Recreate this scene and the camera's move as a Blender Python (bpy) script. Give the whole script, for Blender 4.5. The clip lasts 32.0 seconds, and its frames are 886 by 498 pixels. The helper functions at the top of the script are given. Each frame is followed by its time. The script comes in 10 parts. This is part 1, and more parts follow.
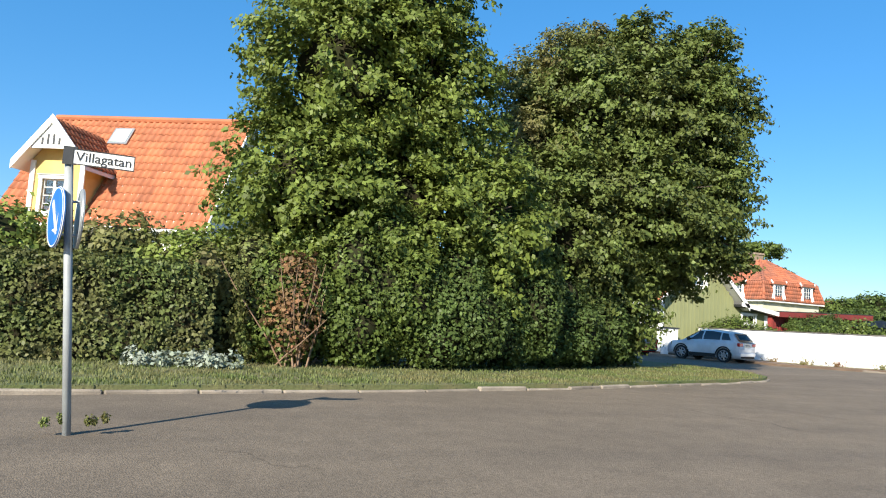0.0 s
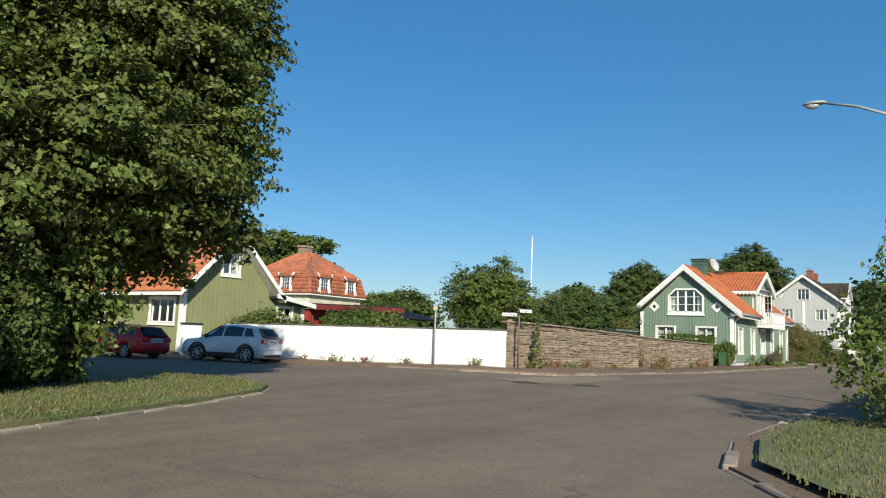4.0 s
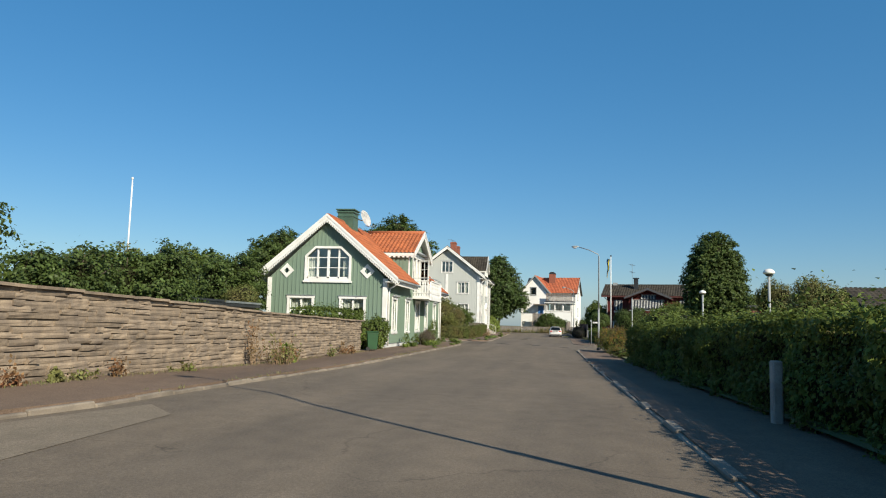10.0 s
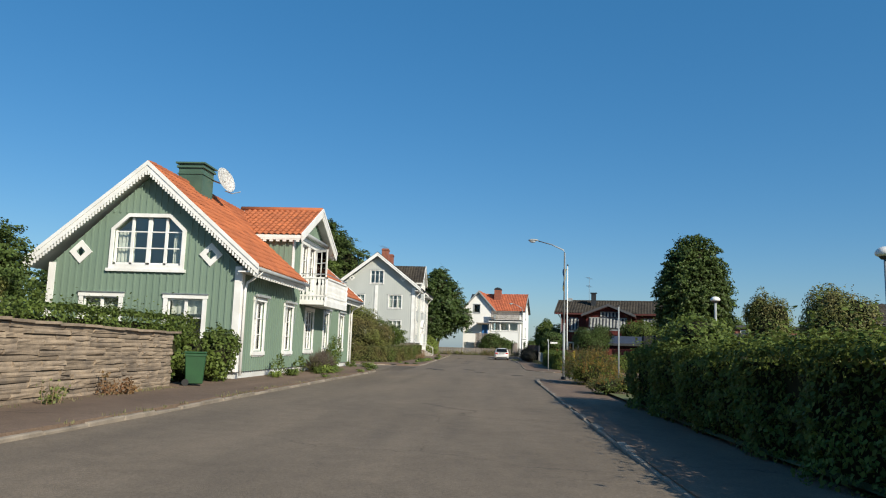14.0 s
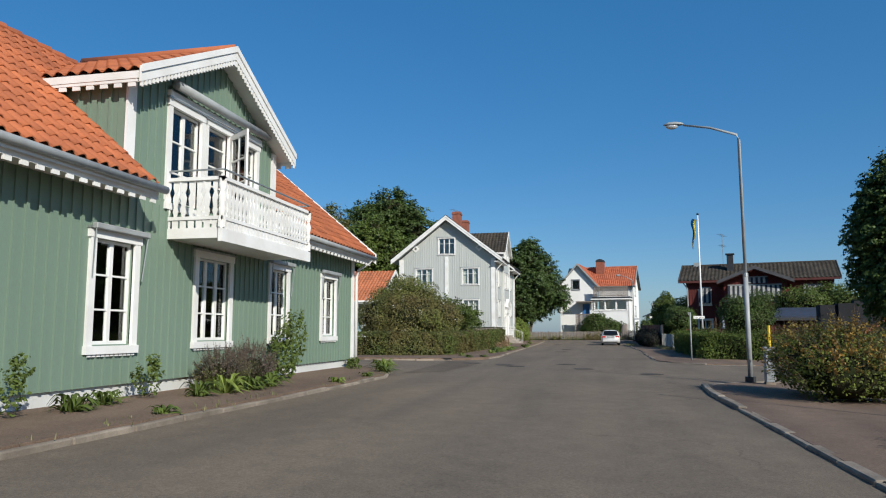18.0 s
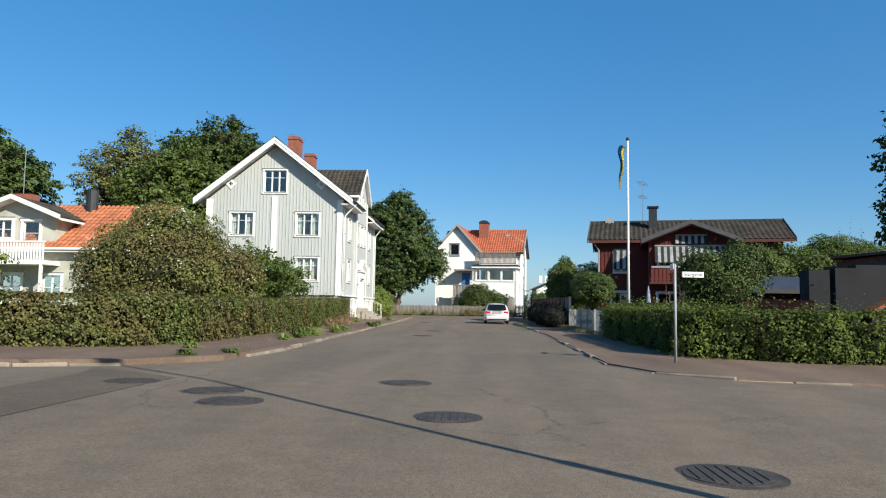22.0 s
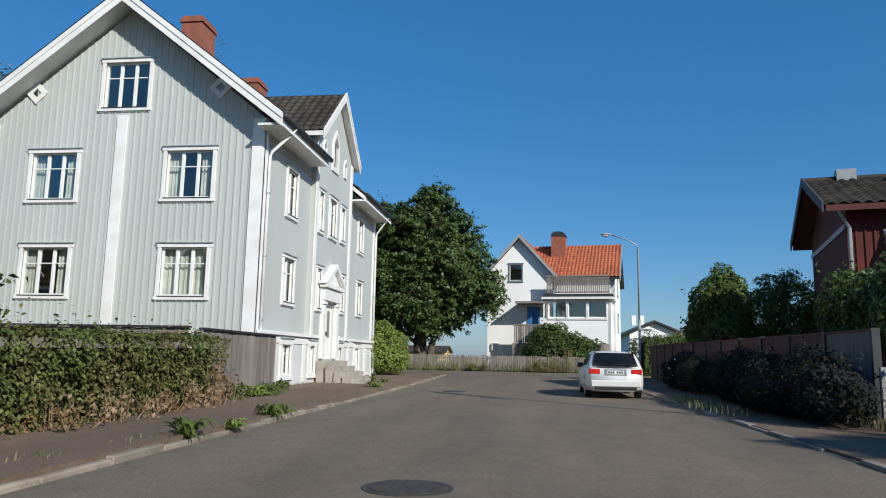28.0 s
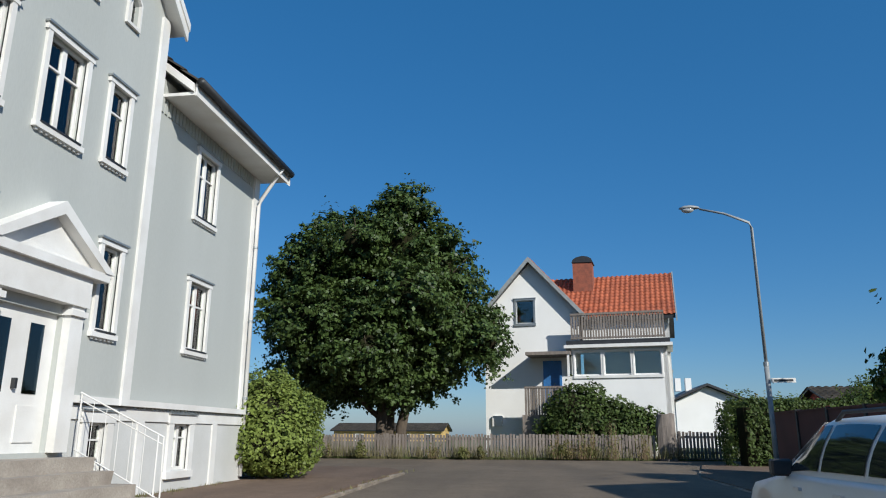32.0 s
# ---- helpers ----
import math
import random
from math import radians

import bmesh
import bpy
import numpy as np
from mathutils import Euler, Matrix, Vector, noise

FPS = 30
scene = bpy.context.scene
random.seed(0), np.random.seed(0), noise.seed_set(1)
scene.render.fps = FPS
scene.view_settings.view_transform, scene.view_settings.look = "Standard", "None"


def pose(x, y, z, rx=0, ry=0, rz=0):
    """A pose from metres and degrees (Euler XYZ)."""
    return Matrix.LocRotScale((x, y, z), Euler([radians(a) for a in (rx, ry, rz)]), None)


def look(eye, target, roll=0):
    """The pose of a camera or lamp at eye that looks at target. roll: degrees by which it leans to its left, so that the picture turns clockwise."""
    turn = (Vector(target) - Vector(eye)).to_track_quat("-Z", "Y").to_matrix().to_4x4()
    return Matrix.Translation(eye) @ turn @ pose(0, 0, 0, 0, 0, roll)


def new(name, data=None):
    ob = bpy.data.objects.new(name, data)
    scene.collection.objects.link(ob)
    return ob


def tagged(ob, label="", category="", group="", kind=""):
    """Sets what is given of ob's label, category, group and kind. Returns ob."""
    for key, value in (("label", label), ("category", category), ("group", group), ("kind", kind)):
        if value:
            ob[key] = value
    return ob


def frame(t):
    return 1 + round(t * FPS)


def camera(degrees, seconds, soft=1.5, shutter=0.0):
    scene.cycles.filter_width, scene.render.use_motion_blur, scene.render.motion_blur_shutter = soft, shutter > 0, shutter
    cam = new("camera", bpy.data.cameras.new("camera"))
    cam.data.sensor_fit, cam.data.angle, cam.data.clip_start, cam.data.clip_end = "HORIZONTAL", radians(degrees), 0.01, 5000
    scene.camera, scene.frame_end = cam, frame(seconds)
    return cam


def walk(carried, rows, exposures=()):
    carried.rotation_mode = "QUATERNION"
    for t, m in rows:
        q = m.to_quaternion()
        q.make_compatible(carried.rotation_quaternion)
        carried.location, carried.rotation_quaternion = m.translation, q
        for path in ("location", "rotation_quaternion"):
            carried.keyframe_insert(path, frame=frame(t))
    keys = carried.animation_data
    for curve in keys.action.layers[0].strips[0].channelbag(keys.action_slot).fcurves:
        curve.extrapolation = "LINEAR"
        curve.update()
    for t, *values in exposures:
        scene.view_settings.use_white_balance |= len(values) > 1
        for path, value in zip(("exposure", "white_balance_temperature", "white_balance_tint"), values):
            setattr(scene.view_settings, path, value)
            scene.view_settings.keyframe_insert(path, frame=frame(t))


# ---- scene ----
cam = camera(63.2, 32.0, soft=1.1)
SIZE = 1.18  # metres for each unit of the plan below
PATH = [
    (0, (2.331, 0.41, 1.219), (3.02, 2.278, 1.406), 3.6),
    (0.5, (2.955, 1.099, 1.242), (3.809, 2.895, 1.451), 3.5),
    (1, (3.679, 1.733, 1.238), (4.705, 3.43, 1.502), 3.5),
    (1.5, (4.281, 2.19, 1.26), (5.451, 3.782, 1.571), 3.1),
    (2, (4.838, 2.534, 1.291), (6.139, 4.017, 1.621), 3.0),
    (2.5, (5.441, 2.875, 1.294), (6.851, 4.257, 1.613), 2.8),
    (3, (6.131, 3.315, 1.301), (7.632, 4.606, 1.583), 2.5),
    (3.5, (6.808, 3.701, 1.299), (8.369, 4.924, 1.562), 2.3),
    (5.5, (10.1, 5.561, 1.318), (11.785, 6.624, 1.495), 3.1),
    (6, (11.101, 6.072, 1.325), (12.818, 7.082, 1.501), 3.6),
    (6.5, (12.151, 6.538, 1.341), (13.908, 7.476, 1.524), 3.8),
    (7, (13.203, 6.904, 1.346), (14.995, 7.773, 1.529), 3.7),
    (7.5, (14.485, 7.296, 1.367), (16.312, 8.087, 1.558), 3.2),
    (8, (15.779, 7.593, 1.373), (17.634, 8.312, 1.572), 2.5),
    (8.5, (17.045, 7.836, 1.382), (18.932, 8.473, 1.57), 1.9),
    (9, (18.458, 8.029, 1.388), (20.38, 8.552, 1.564), 1.6),
    (9.5, (19.952, 8.167, 1.391), (21.903, 8.569, 1.57), 1.4),
    (10, (21.32, 8.261, 1.4), (23.286, 8.565, 1.605), 1.4),
    (10.5, (22.829, 8.339, 1.397), (24.798, 8.573, 1.655), 1.2),
    (11, (24.519, 8.349, 1.38), (26.486, 8.533, 1.693), 0.8),
    (11.5, (26.029, 8.408, 1.399), (27.996, 8.571, 1.723), 0.9),
    (12, (27.584, 8.419, 1.378), (29.553, 8.573, 1.698), 1.2),
    (12.5, (29.296, 8.472, 1.328), (31.268, 8.611, 1.631), 1.6),
    (13, (30.958, 8.476, 1.308), (32.934, 8.611, 1.587), 2.0),
    (13.5, (32.574, 8.527, 1.307), (34.551, 8.664, 1.577), 2.0),
    (15.5, (40.102, 8.715, 1.281), (42.068, 8.976, 1.54), 1.2),
    (16, (42.202, 8.8, 1.271), (44.164, 9.096, 1.515), 1.1),
    (16.5, (44.153, 8.869, 1.243), (46.11, 9.202, 1.483), 0.8),
    (17, (46.253, 8.894, 1.208), (48.203, 9.27, 1.441), 0.3),
    (17.5, (48.584, 8.945, 1.173), (50.529, 9.353, 1.404), 0.0),
    (18, (50.594, 8.974, 1.141), (52.537, 9.389, 1.371), -0.1),
    (18.5, (52.739, 8.99, 1.122), (54.692, 9.365, 1.34), -0.2),
    (19, (54.892, 9.023, 1.106), (56.863, 9.305, 1.301), -0.2),
    (19.5, (56.96, 9.065, 1.107), (58.944, 9.247, 1.278), -0.1),
    (20, (59.144, 9.067, 1.095), (61.134, 9.188, 1.256), -0.1),
    (20.5, (61.271, 9.143, 1.02), (63.262, 9.242, 1.18), 0.3),
    (21, (63.388, 9.163, 0.972), (65.379, 9.26, 1.134), 0.5),
    (21.5, (65.637, 9.179, 0.996), (67.628, 9.275, 1.157), 0.7),
    (22, (67.949, 9.204, 1.001), (69.94, 9.299, 1.163), 0.9),
    (22.5, (70.136, 9.178, 1.023), (72.126, 9.278, 1.19), 0.9),
    (23, (72.153, 9.212, 1.057), (74.142, 9.322, 1.236), 1.2),
    (23.5, (74.287, 9.279, 1.098), (76.272, 9.405, 1.303), 1.4),
    (24, (76.494, 9.471, 1.136), (78.473, 9.624, 1.382), 1.6),
    (24.5, (78.453, 9.573, 1.121), (80.42, 9.752, 1.435), 1.6),
    (26.5, (86.463, 9.781, 1.124), (88.433, 9.997, 1.392), 1.6),
    (27, (88.587, 9.981, 1.119), (90.56, 10.172, 1.383), 1.7),
    (27.5, (90.547, 9.944, 1.084), (92.516, 10.157, 1.357), 1.5),
    (28, (92.612, 9.96, 1.046), (94.572, 10.224, 1.343), 1.1),
    (28.5, (94.598, 10.041, 1.065), (96.55, 10.336, 1.385), 1.4),
    (29, (96.58, 10.066, 1.057), (98.526, 10.375, 1.398), 1.6),
    (29.5, (98.428, 10.097, 1.054), (100.373, 10.395, 1.416), 1.6),
    (30, (100.451, 10.13, 1.066), (102.386, 10.411, 1.486), 1.4),
    (30.5, (102.31, 10.206, 1.034), (104.244, 10.461, 1.475), 1.7),
    (31, (104.4, 10.32, 1.052), (106.33, 10.568, 1.512), 1.7),
    (31.5, (106.42, 10.46, 1.08), (108.34, 10.735, 1.573), 1.0),
    (32, (108.45, 10.65, 1.15), (110.37, 10.923, 1.653), 0.2),
]


def metres(p):
    return tuple(SIZE * c for c in p)


walk(cam, [(t, look(metres(eye), metres(target), roll)) for t, eye, target, roll in PATH],
     exposures=[(0.0, 0.84, 6700, 10), (1.3, 0.87, 6700, 10), (3.0, 0.31, 6850, 8), (6.0, 0.18, 6900, 8), (7.0, 0.2, 6950, 8), (9.0, 0.13, 7050, 8), (11.0, 0.23, 7050, 8), (13.0, 0.18, 6950, 8), (16.0, -0.03, 6550, 10), (19.0, -0.07, 6300, 10), (21.0, 0.37, 6600, 9), (23.0, 0.32, 6600, 9), (24.5, 0.12, 6600, 9), (27.0, -0.02, 6250, 10), (29.0, -0.06, 6150, 10), (32.0, -0.17, 6150, 10)])

# ---- light ----
SUN_AZ, SUN_EL = 225.5, 30.0
world = bpy.data.worlds.new("world")
scene.world = world
world.use_nodes = True
wn = world.node_tree.nodes
sky = wn.new("ShaderNodeTexSky")
sky.sky_type = "NISHITA"
sky.sun_disc = False
sky.sun_elevation, sky.sun_rotation = radians(SUN_EL), radians(SUN_AZ)
sky.air_density, sky.dust_density, sky.ozone_density = 1.0, 0.6, 4.0
sat = wn.new("ShaderNodeHueSaturation")
sat.inputs["Saturation"].default_value = 1.25
world.node_tree.links.new(sky.outputs[0], sat.inputs["Color"])
even = wn.new("ShaderNodeMix")
even.data_type = "RGBA"
even.inputs["Factor"].default_value = 0.3
even.inputs["B"].default_value = (0.45, 2.8, 6.35, 1)
world.node_tree.links.new(sat.outputs[0], even.inputs["A"])
world.node_tree.links.new(even.outputs["Result"], wn["Background"].inputs[0])
wn["Background"].inputs[1].default_value = 0.102
sun_data = bpy.data.lights.new("sun", "SUN")
sun_data.energy, sun_data.angle, sun_data.color = 5.4, radians(0.53), (0.98, 0.935, 0.83)
sun = new("sun", sun_data)
to_sun = Vector((math.sin(radians(SUN_AZ)) * math.cos(radians(SUN_EL)), math.cos(radians(SUN_AZ)) * math.cos(radians(SUN_EL)), math.sin(radians(SUN_EL))))
sun.matrix_world = look(tuple(to_sun * 60), (0, 0, 0))
scene.view_settings.exposure = 0.0


# ---- materials ----
def mat(name, col, col2=None, scale=3.0, rough=0.7, bump=0.15, bscale=30.0, metal=0.0, fine=0.25, stretch=(1, 1, 1), island=0.0, obj=0.0, spec=0.5, trans=0.0):
    """Two scales of colour noise, fine relief, and variation per piece."""
    m = bpy.data.materials.new(name)
    m.use_nodes = True
    nt = m.node_tree
    N, L = nt.nodes, nt.links
    bs = N["Principled BSDF"]
    bs.inputs["Roughness"].default_value = rough
    bs.inputs["Metallic"].default_value = metal
    bs.inputs["Specular IOR Level"].default_value = spec
    geo = N.new("ShaderNodeNewGeometry")
    mp = N.new("ShaderNodeMapping")
    mp.inputs["Scale"].default_value = stretch
    L.new(geo.outputs["Position"], mp.inputs["Vector"])
    n1 = N.new("ShaderNodeTexNoise")
    n1.inputs["Scale"].default_value, n1.inputs["Detail"].default_value = scale, 5
    L.new(mp.outputs[0], n1.inputs["Vector"])
    n2 = N.new("ShaderNodeTexNoise")
    n2.inputs["Scale"].default_value, n2.inputs["Detail"].default_value = bscale, 4
    L.new(mp.outputs[0], n2.inputs["Vector"])
    col2 = col2 or tuple(c * 0.7 for c in col)
    ramp = N.new("ShaderNodeMapRange")
    ramp.inputs["From Min"].default_value, ramp.inputs["From Max"].default_value = 0.35, 0.65
    L.new(n1.outputs["Fac"], ramp.inputs["Value"])
    mix = N.new("ShaderNodeMix")
    mix.data_type = "RGBA"
    mix.inputs["A"].default_value, mix.inputs["B"].default_value = (*col, 1), (*col2, 1)
    L.new(ramp.outputs[0], mix.inputs["Factor"])
    out = mix.outputs["Result"]

    def vary(src, lo, hi):
        nonlocal out
        mr = N.new("ShaderNodeMapRange")
        mr.inputs["To Min"].default_value, mr.inputs["To Max"].default_value = lo, hi
        L.new(src, mr.inputs["Value"])
        hs = N.new("ShaderNodeHueSaturation")
        L.new(mr.outputs[0], hs.inputs["Value"])
        L.new(out, hs.inputs["Color"])
        out = hs.outputs[0]
    vary(n2.outputs["Fac"], 1 - fine, 1 + fine)
    if island:
        vary(geo.outputs["Random Per Island"], 1 - island, 1 + island)
    if obj:
        oi = N.new("ShaderNodeObjectInfo")
        vary(oi.outputs["Random"], 1 - obj, 1 + obj)
    L.new(out, bs.inputs["Base Color"])
    if bump:
        b = N.new("ShaderNodeBump")
        b.inputs["Strength"].default_value, b.inputs["Distance"].default_value = bump, 0.02
        L.new(n2.outputs["Fac"], b.inputs["Height"])
        L.new(b.outputs[0], bs.inputs["Normal"])
    if trans:
        t = N.new("ShaderNodeBsdfTranslucent")
        hs = N.new("ShaderNodeHueSaturation")
        hs.inputs["Hue"].default_value, hs.inputs["Value"].default_value = 0.48, 1.3
        L.new(out, hs.inputs["Color"])
        L.new(hs.outputs[0], t.inputs["Color"])
        ms = N.new("ShaderNodeMixShader")
        ms.inputs[0].default_value = trans
        L.new(bs.outputs[0], ms.inputs[1])
        L.new(t.outputs[0], ms.inputs[2])
        L.new(ms.outputs[0], N["Material Output"].inputs["Surface"])
    return m


def glass_mat(name, tint=(0.9, 0.95, 0.93)):
    m = bpy.data.materials.new(name)
    m.use_nodes = True
    N, L = m.node_tree.nodes, m.node_tree.links
    g, t, ms, fr = N.new("ShaderNodeBsdfGlossy"), N.new("ShaderNodeBsdfTransparent"), N.new("ShaderNodeMixShader"), N.new("ShaderNodeFresnel")
    g.inputs["Roughness"].default_value = 0.02
    t.inputs["Color"].default_value = (*tint, 1)
    fr.inputs["IOR"].default_value = 1.55
    ad = N.new("ShaderNodeMath")
    ad.operation, ad.inputs[1].default_value, ad.use_clamp = "ADD", 0.05, True
    L.new(fr.outputs[0], ad.inputs[0])
    L.new(ad.outputs[0], ms.inputs[0])
    L.new(t.outputs[0], ms.inputs[1])
    L.new(g.outputs[0], ms.inputs[2])
    L.new(ms.outputs[0], N["Material Output"].inputs["Surface"])
    return m


def asphalt(name, light, dark, along=(0.12, 1, 1), cracks=0.0):
    """Worn asphalt: lanes of wear, blotches, visible stone grains and hairline cracks."""
    m = bpy.data.materials.new(name)
    m.use_nodes = True
    N, L = m.node_tree.nodes, m.node_tree.links
    bs = N["Principled BSDF"]
    bs.inputs["Roughness"].default_value, bs.inputs["Specular IOR Level"].default_value = 0.9, 0.3
    geo, mp = N.new("ShaderNodeNewGeometry"), N.new("ShaderNodeMapping")
    mp.inputs["Scale"].default_value = along
    L.new(geo.outputs["Position"], mp.inputs["Vector"])

    def noise(scale, detail, vec):
        n = N.new("ShaderNodeTexNoise")
        n.inputs["Scale"].default_value, n.inputs["Detail"].default_value = scale, detail
        L.new(vec, n.inputs["Vector"])
        return n.outputs["Fac"]

    def span(src, a, b, lo, hi):
        r = N.new("ShaderNodeMapRange")
        for k, v in (("From Min", a), ("From Max", b), ("To Min", lo), ("To Max", hi)):
            r.inputs[k].default_value = v
        L.new(src, r.inputs["Value"])
        return r.outputs[0]
    pos = geo.outputs["Position"]
    mix = N.new("ShaderNodeMix")
    mix.data_type = "RGBA"
    mix.inputs["A"].default_value, mix.inputs["B"].default_value = (*light, 1), (*dark, 1)
    L.new(span(noise(0.8, 4, mp.outputs[0]), 0.35, 0.65, 0, 1), mix.inputs["Factor"])
    out = mix.outputs["Result"]
    vor = N.new("ShaderNodeTexVoronoi")
    vor.inputs["Scale"].default_value = 75
    L.new(pos, vor.inputs["Vector"])
    grain = vor.outputs["Distance"]
    values = [span(noise(0.3, 5, pos), 0.35, 0.65, 0.93, 1.07), span(noise(2.6, 7, pos), 0.3, 0.7, 0.9, 1.09), span(noise(24, 4, pos), 0.3, 0.7, 0.84, 1.16), span(grain, 0.0, 0.8, 1.3, 0.75)]
    if cracks:
        edge = N.new("ShaderNodeTexVoronoi")
        edge.feature = "DISTANCE_TO_EDGE"
        edge.inputs["Scale"].default_value = 0.21
        warp = N.new("ShaderNodeVectorMath")
        warp.operation = "MULTIPLY_ADD"
        nv = N.new("ShaderNodeTexNoise")
        nv.inputs["Scale"].default_value, nv.inputs["Detail"].default_value = 1.2, 5
        L.new(pos, nv.inputs["Vector"])
        warp.inputs[1].default_value = (1.1, 1.1, 0)
        L.new(nv.outputs["Color"], warp.inputs[0])
        L.new(pos, warp.inputs[2])
        L.new(warp.outputs[0], edge.inputs["Vector"])
        line = span(edge.outputs["Distance"], 0.0015, 0.005, 1.0, 0.0)
        some = span(noise(0.16, 2, pos), 0.5, 0.58, 0.0, cracks)
        both = N.new("ShaderNodeMath")
        both.operation = "MULTIPLY"
        L.new(line, both.inputs[0])
        L.new(some, both.inputs[1])
        values.append(span(both.outputs[0], 0, 1, 1, 0))
    for v in values:
        hs = N.new("ShaderNodeHueSaturation")
        L.new(v, hs.inputs["Value"])
        L.new(out, hs.inputs["Color"])
        out = hs.outputs[0]
    L.new(out, bs.inputs["Base Color"])
    b = N.new("ShaderNodeBump")
    b.inputs["Strength"].default_value, b.inputs["Distance"].default_value = 0.5, 0.01
    L.new(grain, b.inputs["Height"])
    L.new(b.outputs[0], bs.inputs["Normal"])
    return m


M_ASPH = asphalt("asphalt", (0.19, 0.148, 0.106), (0.152, 0.12, 0.088), cracks=0.3)
M_ASPH3 = asphalt("asphalt_dark_patch", (0.138, 0.106, 0.074), (0.118, 0.092, 0.066))
M_ASPH2 = asphalt("asphalt_patch", (0.25, 0.2, 0.145), (0.215, 0.172, 0.124))
M_PAVE = asphalt("pavement_asphalt", (0.195, 0.134, 0.094), (0.148, 0.102, 0.073), cracks=0.5)
M_KERB = mat("kerb_stone", (0.29, 0.24, 0.185), (0.17, 0.14, 0.108), 2.0, 0.9, 0.5, 40, obj=0.2)
M_GRASS = mat("grass_soil", (0.09, 0.115, 0.034), (0.15, 0.135, 0.06), 0.8, 0.95, 0.8, 25, fine=0.5)
M_FIELD = mat("field", (0.08, 0.11, 0.035), (0.14, 0.13, 0.06), 0.05, 0.95, 0.6, 6, fine=0.4)
M_GREEN = mat("green_paint", (0.18, 0.248, 0.187), (0.16, 0.225, 0.169), 0.8, 0.6, 0.12, 60, fine=0.1, stretch=(1, 1, 0.2))
M_GREEND = mat("green_dark_paint", (0.07, 0.13, 0.09), None, 1.0, 0.5, 0.1, 40, fine=0.12)
M_WHITE = mat("white_paint", (0.8, 0.79, 0.76), (0.7, 0.68, 0.64), 1.5, 0.55, 0.1, 50, fine=0.06)
M_GREY = mat("grey_paint", (0.475, 0.49, 0.462), (0.44, 0.455, 0.428), 0.7, 0.65, 0.12, 60, fine=0.08, stretch=(1, 1, 0.2))
M_PLINTH = mat("plinth_render", (0.62, 0.62, 0.6), (0.54, 0.54, 0.51), 0.9, 0.9, 0.4, 40, fine=0.12)
M_TILE = mat("clay_tile", (0.4, 0.118, 0.043), (0.3, 0.088, 0.035), 1.2, 0.8, 0.25, 30, fine=0.2, island=0.14, obj=0.12)
M_TILE_PALE = mat("pale_clay_tile", (0.44, 0.145, 0.062), (0.33, 0.11, 0.05), 1.2, 0.8, 0.25, 30, fine=0.2, island=0.16)
M_TILE_RED = mat("red_clay_tile", (0.39, 0.105, 0.046), (0.3, 0.08, 0.038), 1.2, 0.8, 0.25, 30, fine=0.2, island=0.16, obj=0.1)
M_TILE_OLD = mat("old_clay_tile", (0.42, 0.125, 0.06), (0.25, 0.095, 0.058), 0.8, 0.85, 0.3, 25, fine=0.3, island=0.2)
M_TILE_DK = mat("dark_roof_tile", (0.042, 0.037, 0.032), (0.062, 0.053, 0.042), 0.9, 0.88, 0.3, 25, fine=0.3, island=0.25, spec=0.2)
M_RENDER = mat("white_render", (0.86, 0.85, 0.82), (0.81, 0.8, 0.77), 0.6, 0.9, 0.35, 45, fine=0.06)
M_STONE = mat("wall_stone", (0.315, 0.238, 0.165), (0.2, 0.155, 0.115), 3.5, 0.95, 0.6, 30, fine=0.35, island=0.0, obj=0.24)
M_MORTAR = mat("mortar", (0.2, 0.155, 0.11), None, 3, 0.95, 0.5, 40)
M_BRICK = mat("chimney_brick", (0.32, 0.105, 0.062), (0.22, 0.08, 0.052), 4, 0.9, 0.4, 40, island=0.2)
M_OLIVE = mat("olive_paint", (0.235, 0.245, 0.118), (0.21, 0.22, 0.105), 0.8, 0.65, 0.12, 50, fine=0.08)
M_BARN = mat("barn_red", (0.27, 0.036, 0.03), (0.21, 0.03, 0.025), 1.0, 0.9, 0.2, 40, fine=0.2)
M_RED = mat("falu_red", (0.14, 0.026, 0.021), (0.105, 0.021, 0.017), 1.0, 0.9, 0.2, 40, fine=0.2)
M_REDDK = mat("dark_red_board", (0.11, 0.03, 0.025), None, 1.0, 0.85, 0.2, 40, fine=0.2)
M_YELLOW = mat("yellow_paint", (0.72, 0.48, 0.16), None, 1.0, 0.7, 0.1, 40, fine=0.08)
M_CREAM = mat("cream_paint", (0.66, 0.62, 0.47), None, 1.0, 0.7, 0.1, 40, fine=0.08)
M_DARK = mat("dark_room", (0.05, 0.045, 0.04), None, 1.0, 0.9, 0.0, 10)
M_SLATE_TRIM = mat("dark_grey_trim", (0.075, 0.075, 0.08), (0.055, 0.055, 0.06), 3, 0.7, 0.1, 40)
M_CURT = mat("curtain_cloth", (0.55, 0.535, 0.49), (0.44, 0.43, 0.39), 3, 0.9, 0.1, 60)
M_GLASS = glass_mat("window_glass")
M_GALV = mat("galvanised_steel", (0.42, 0.44, 0.44), (0.33, 0.35, 0.35), 4, 0.45, 0.1, 50, metal=0.7, fine=0.1)
M_POLE = mat("pole_paint", (0.33, 0.35, 0.35), (0.27, 0.28, 0.28), 4, 0.5, 0.1, 50, fine=0.1)
M_BLACK = mat("black_rubber", (0.018, 0.018, 0.018), None, 4, 0.7, 0.1, 50)
M_BLKMET = mat("black_metal", (0.03, 0.032, 0.035), None, 3, 0.5, 0.1, 40)
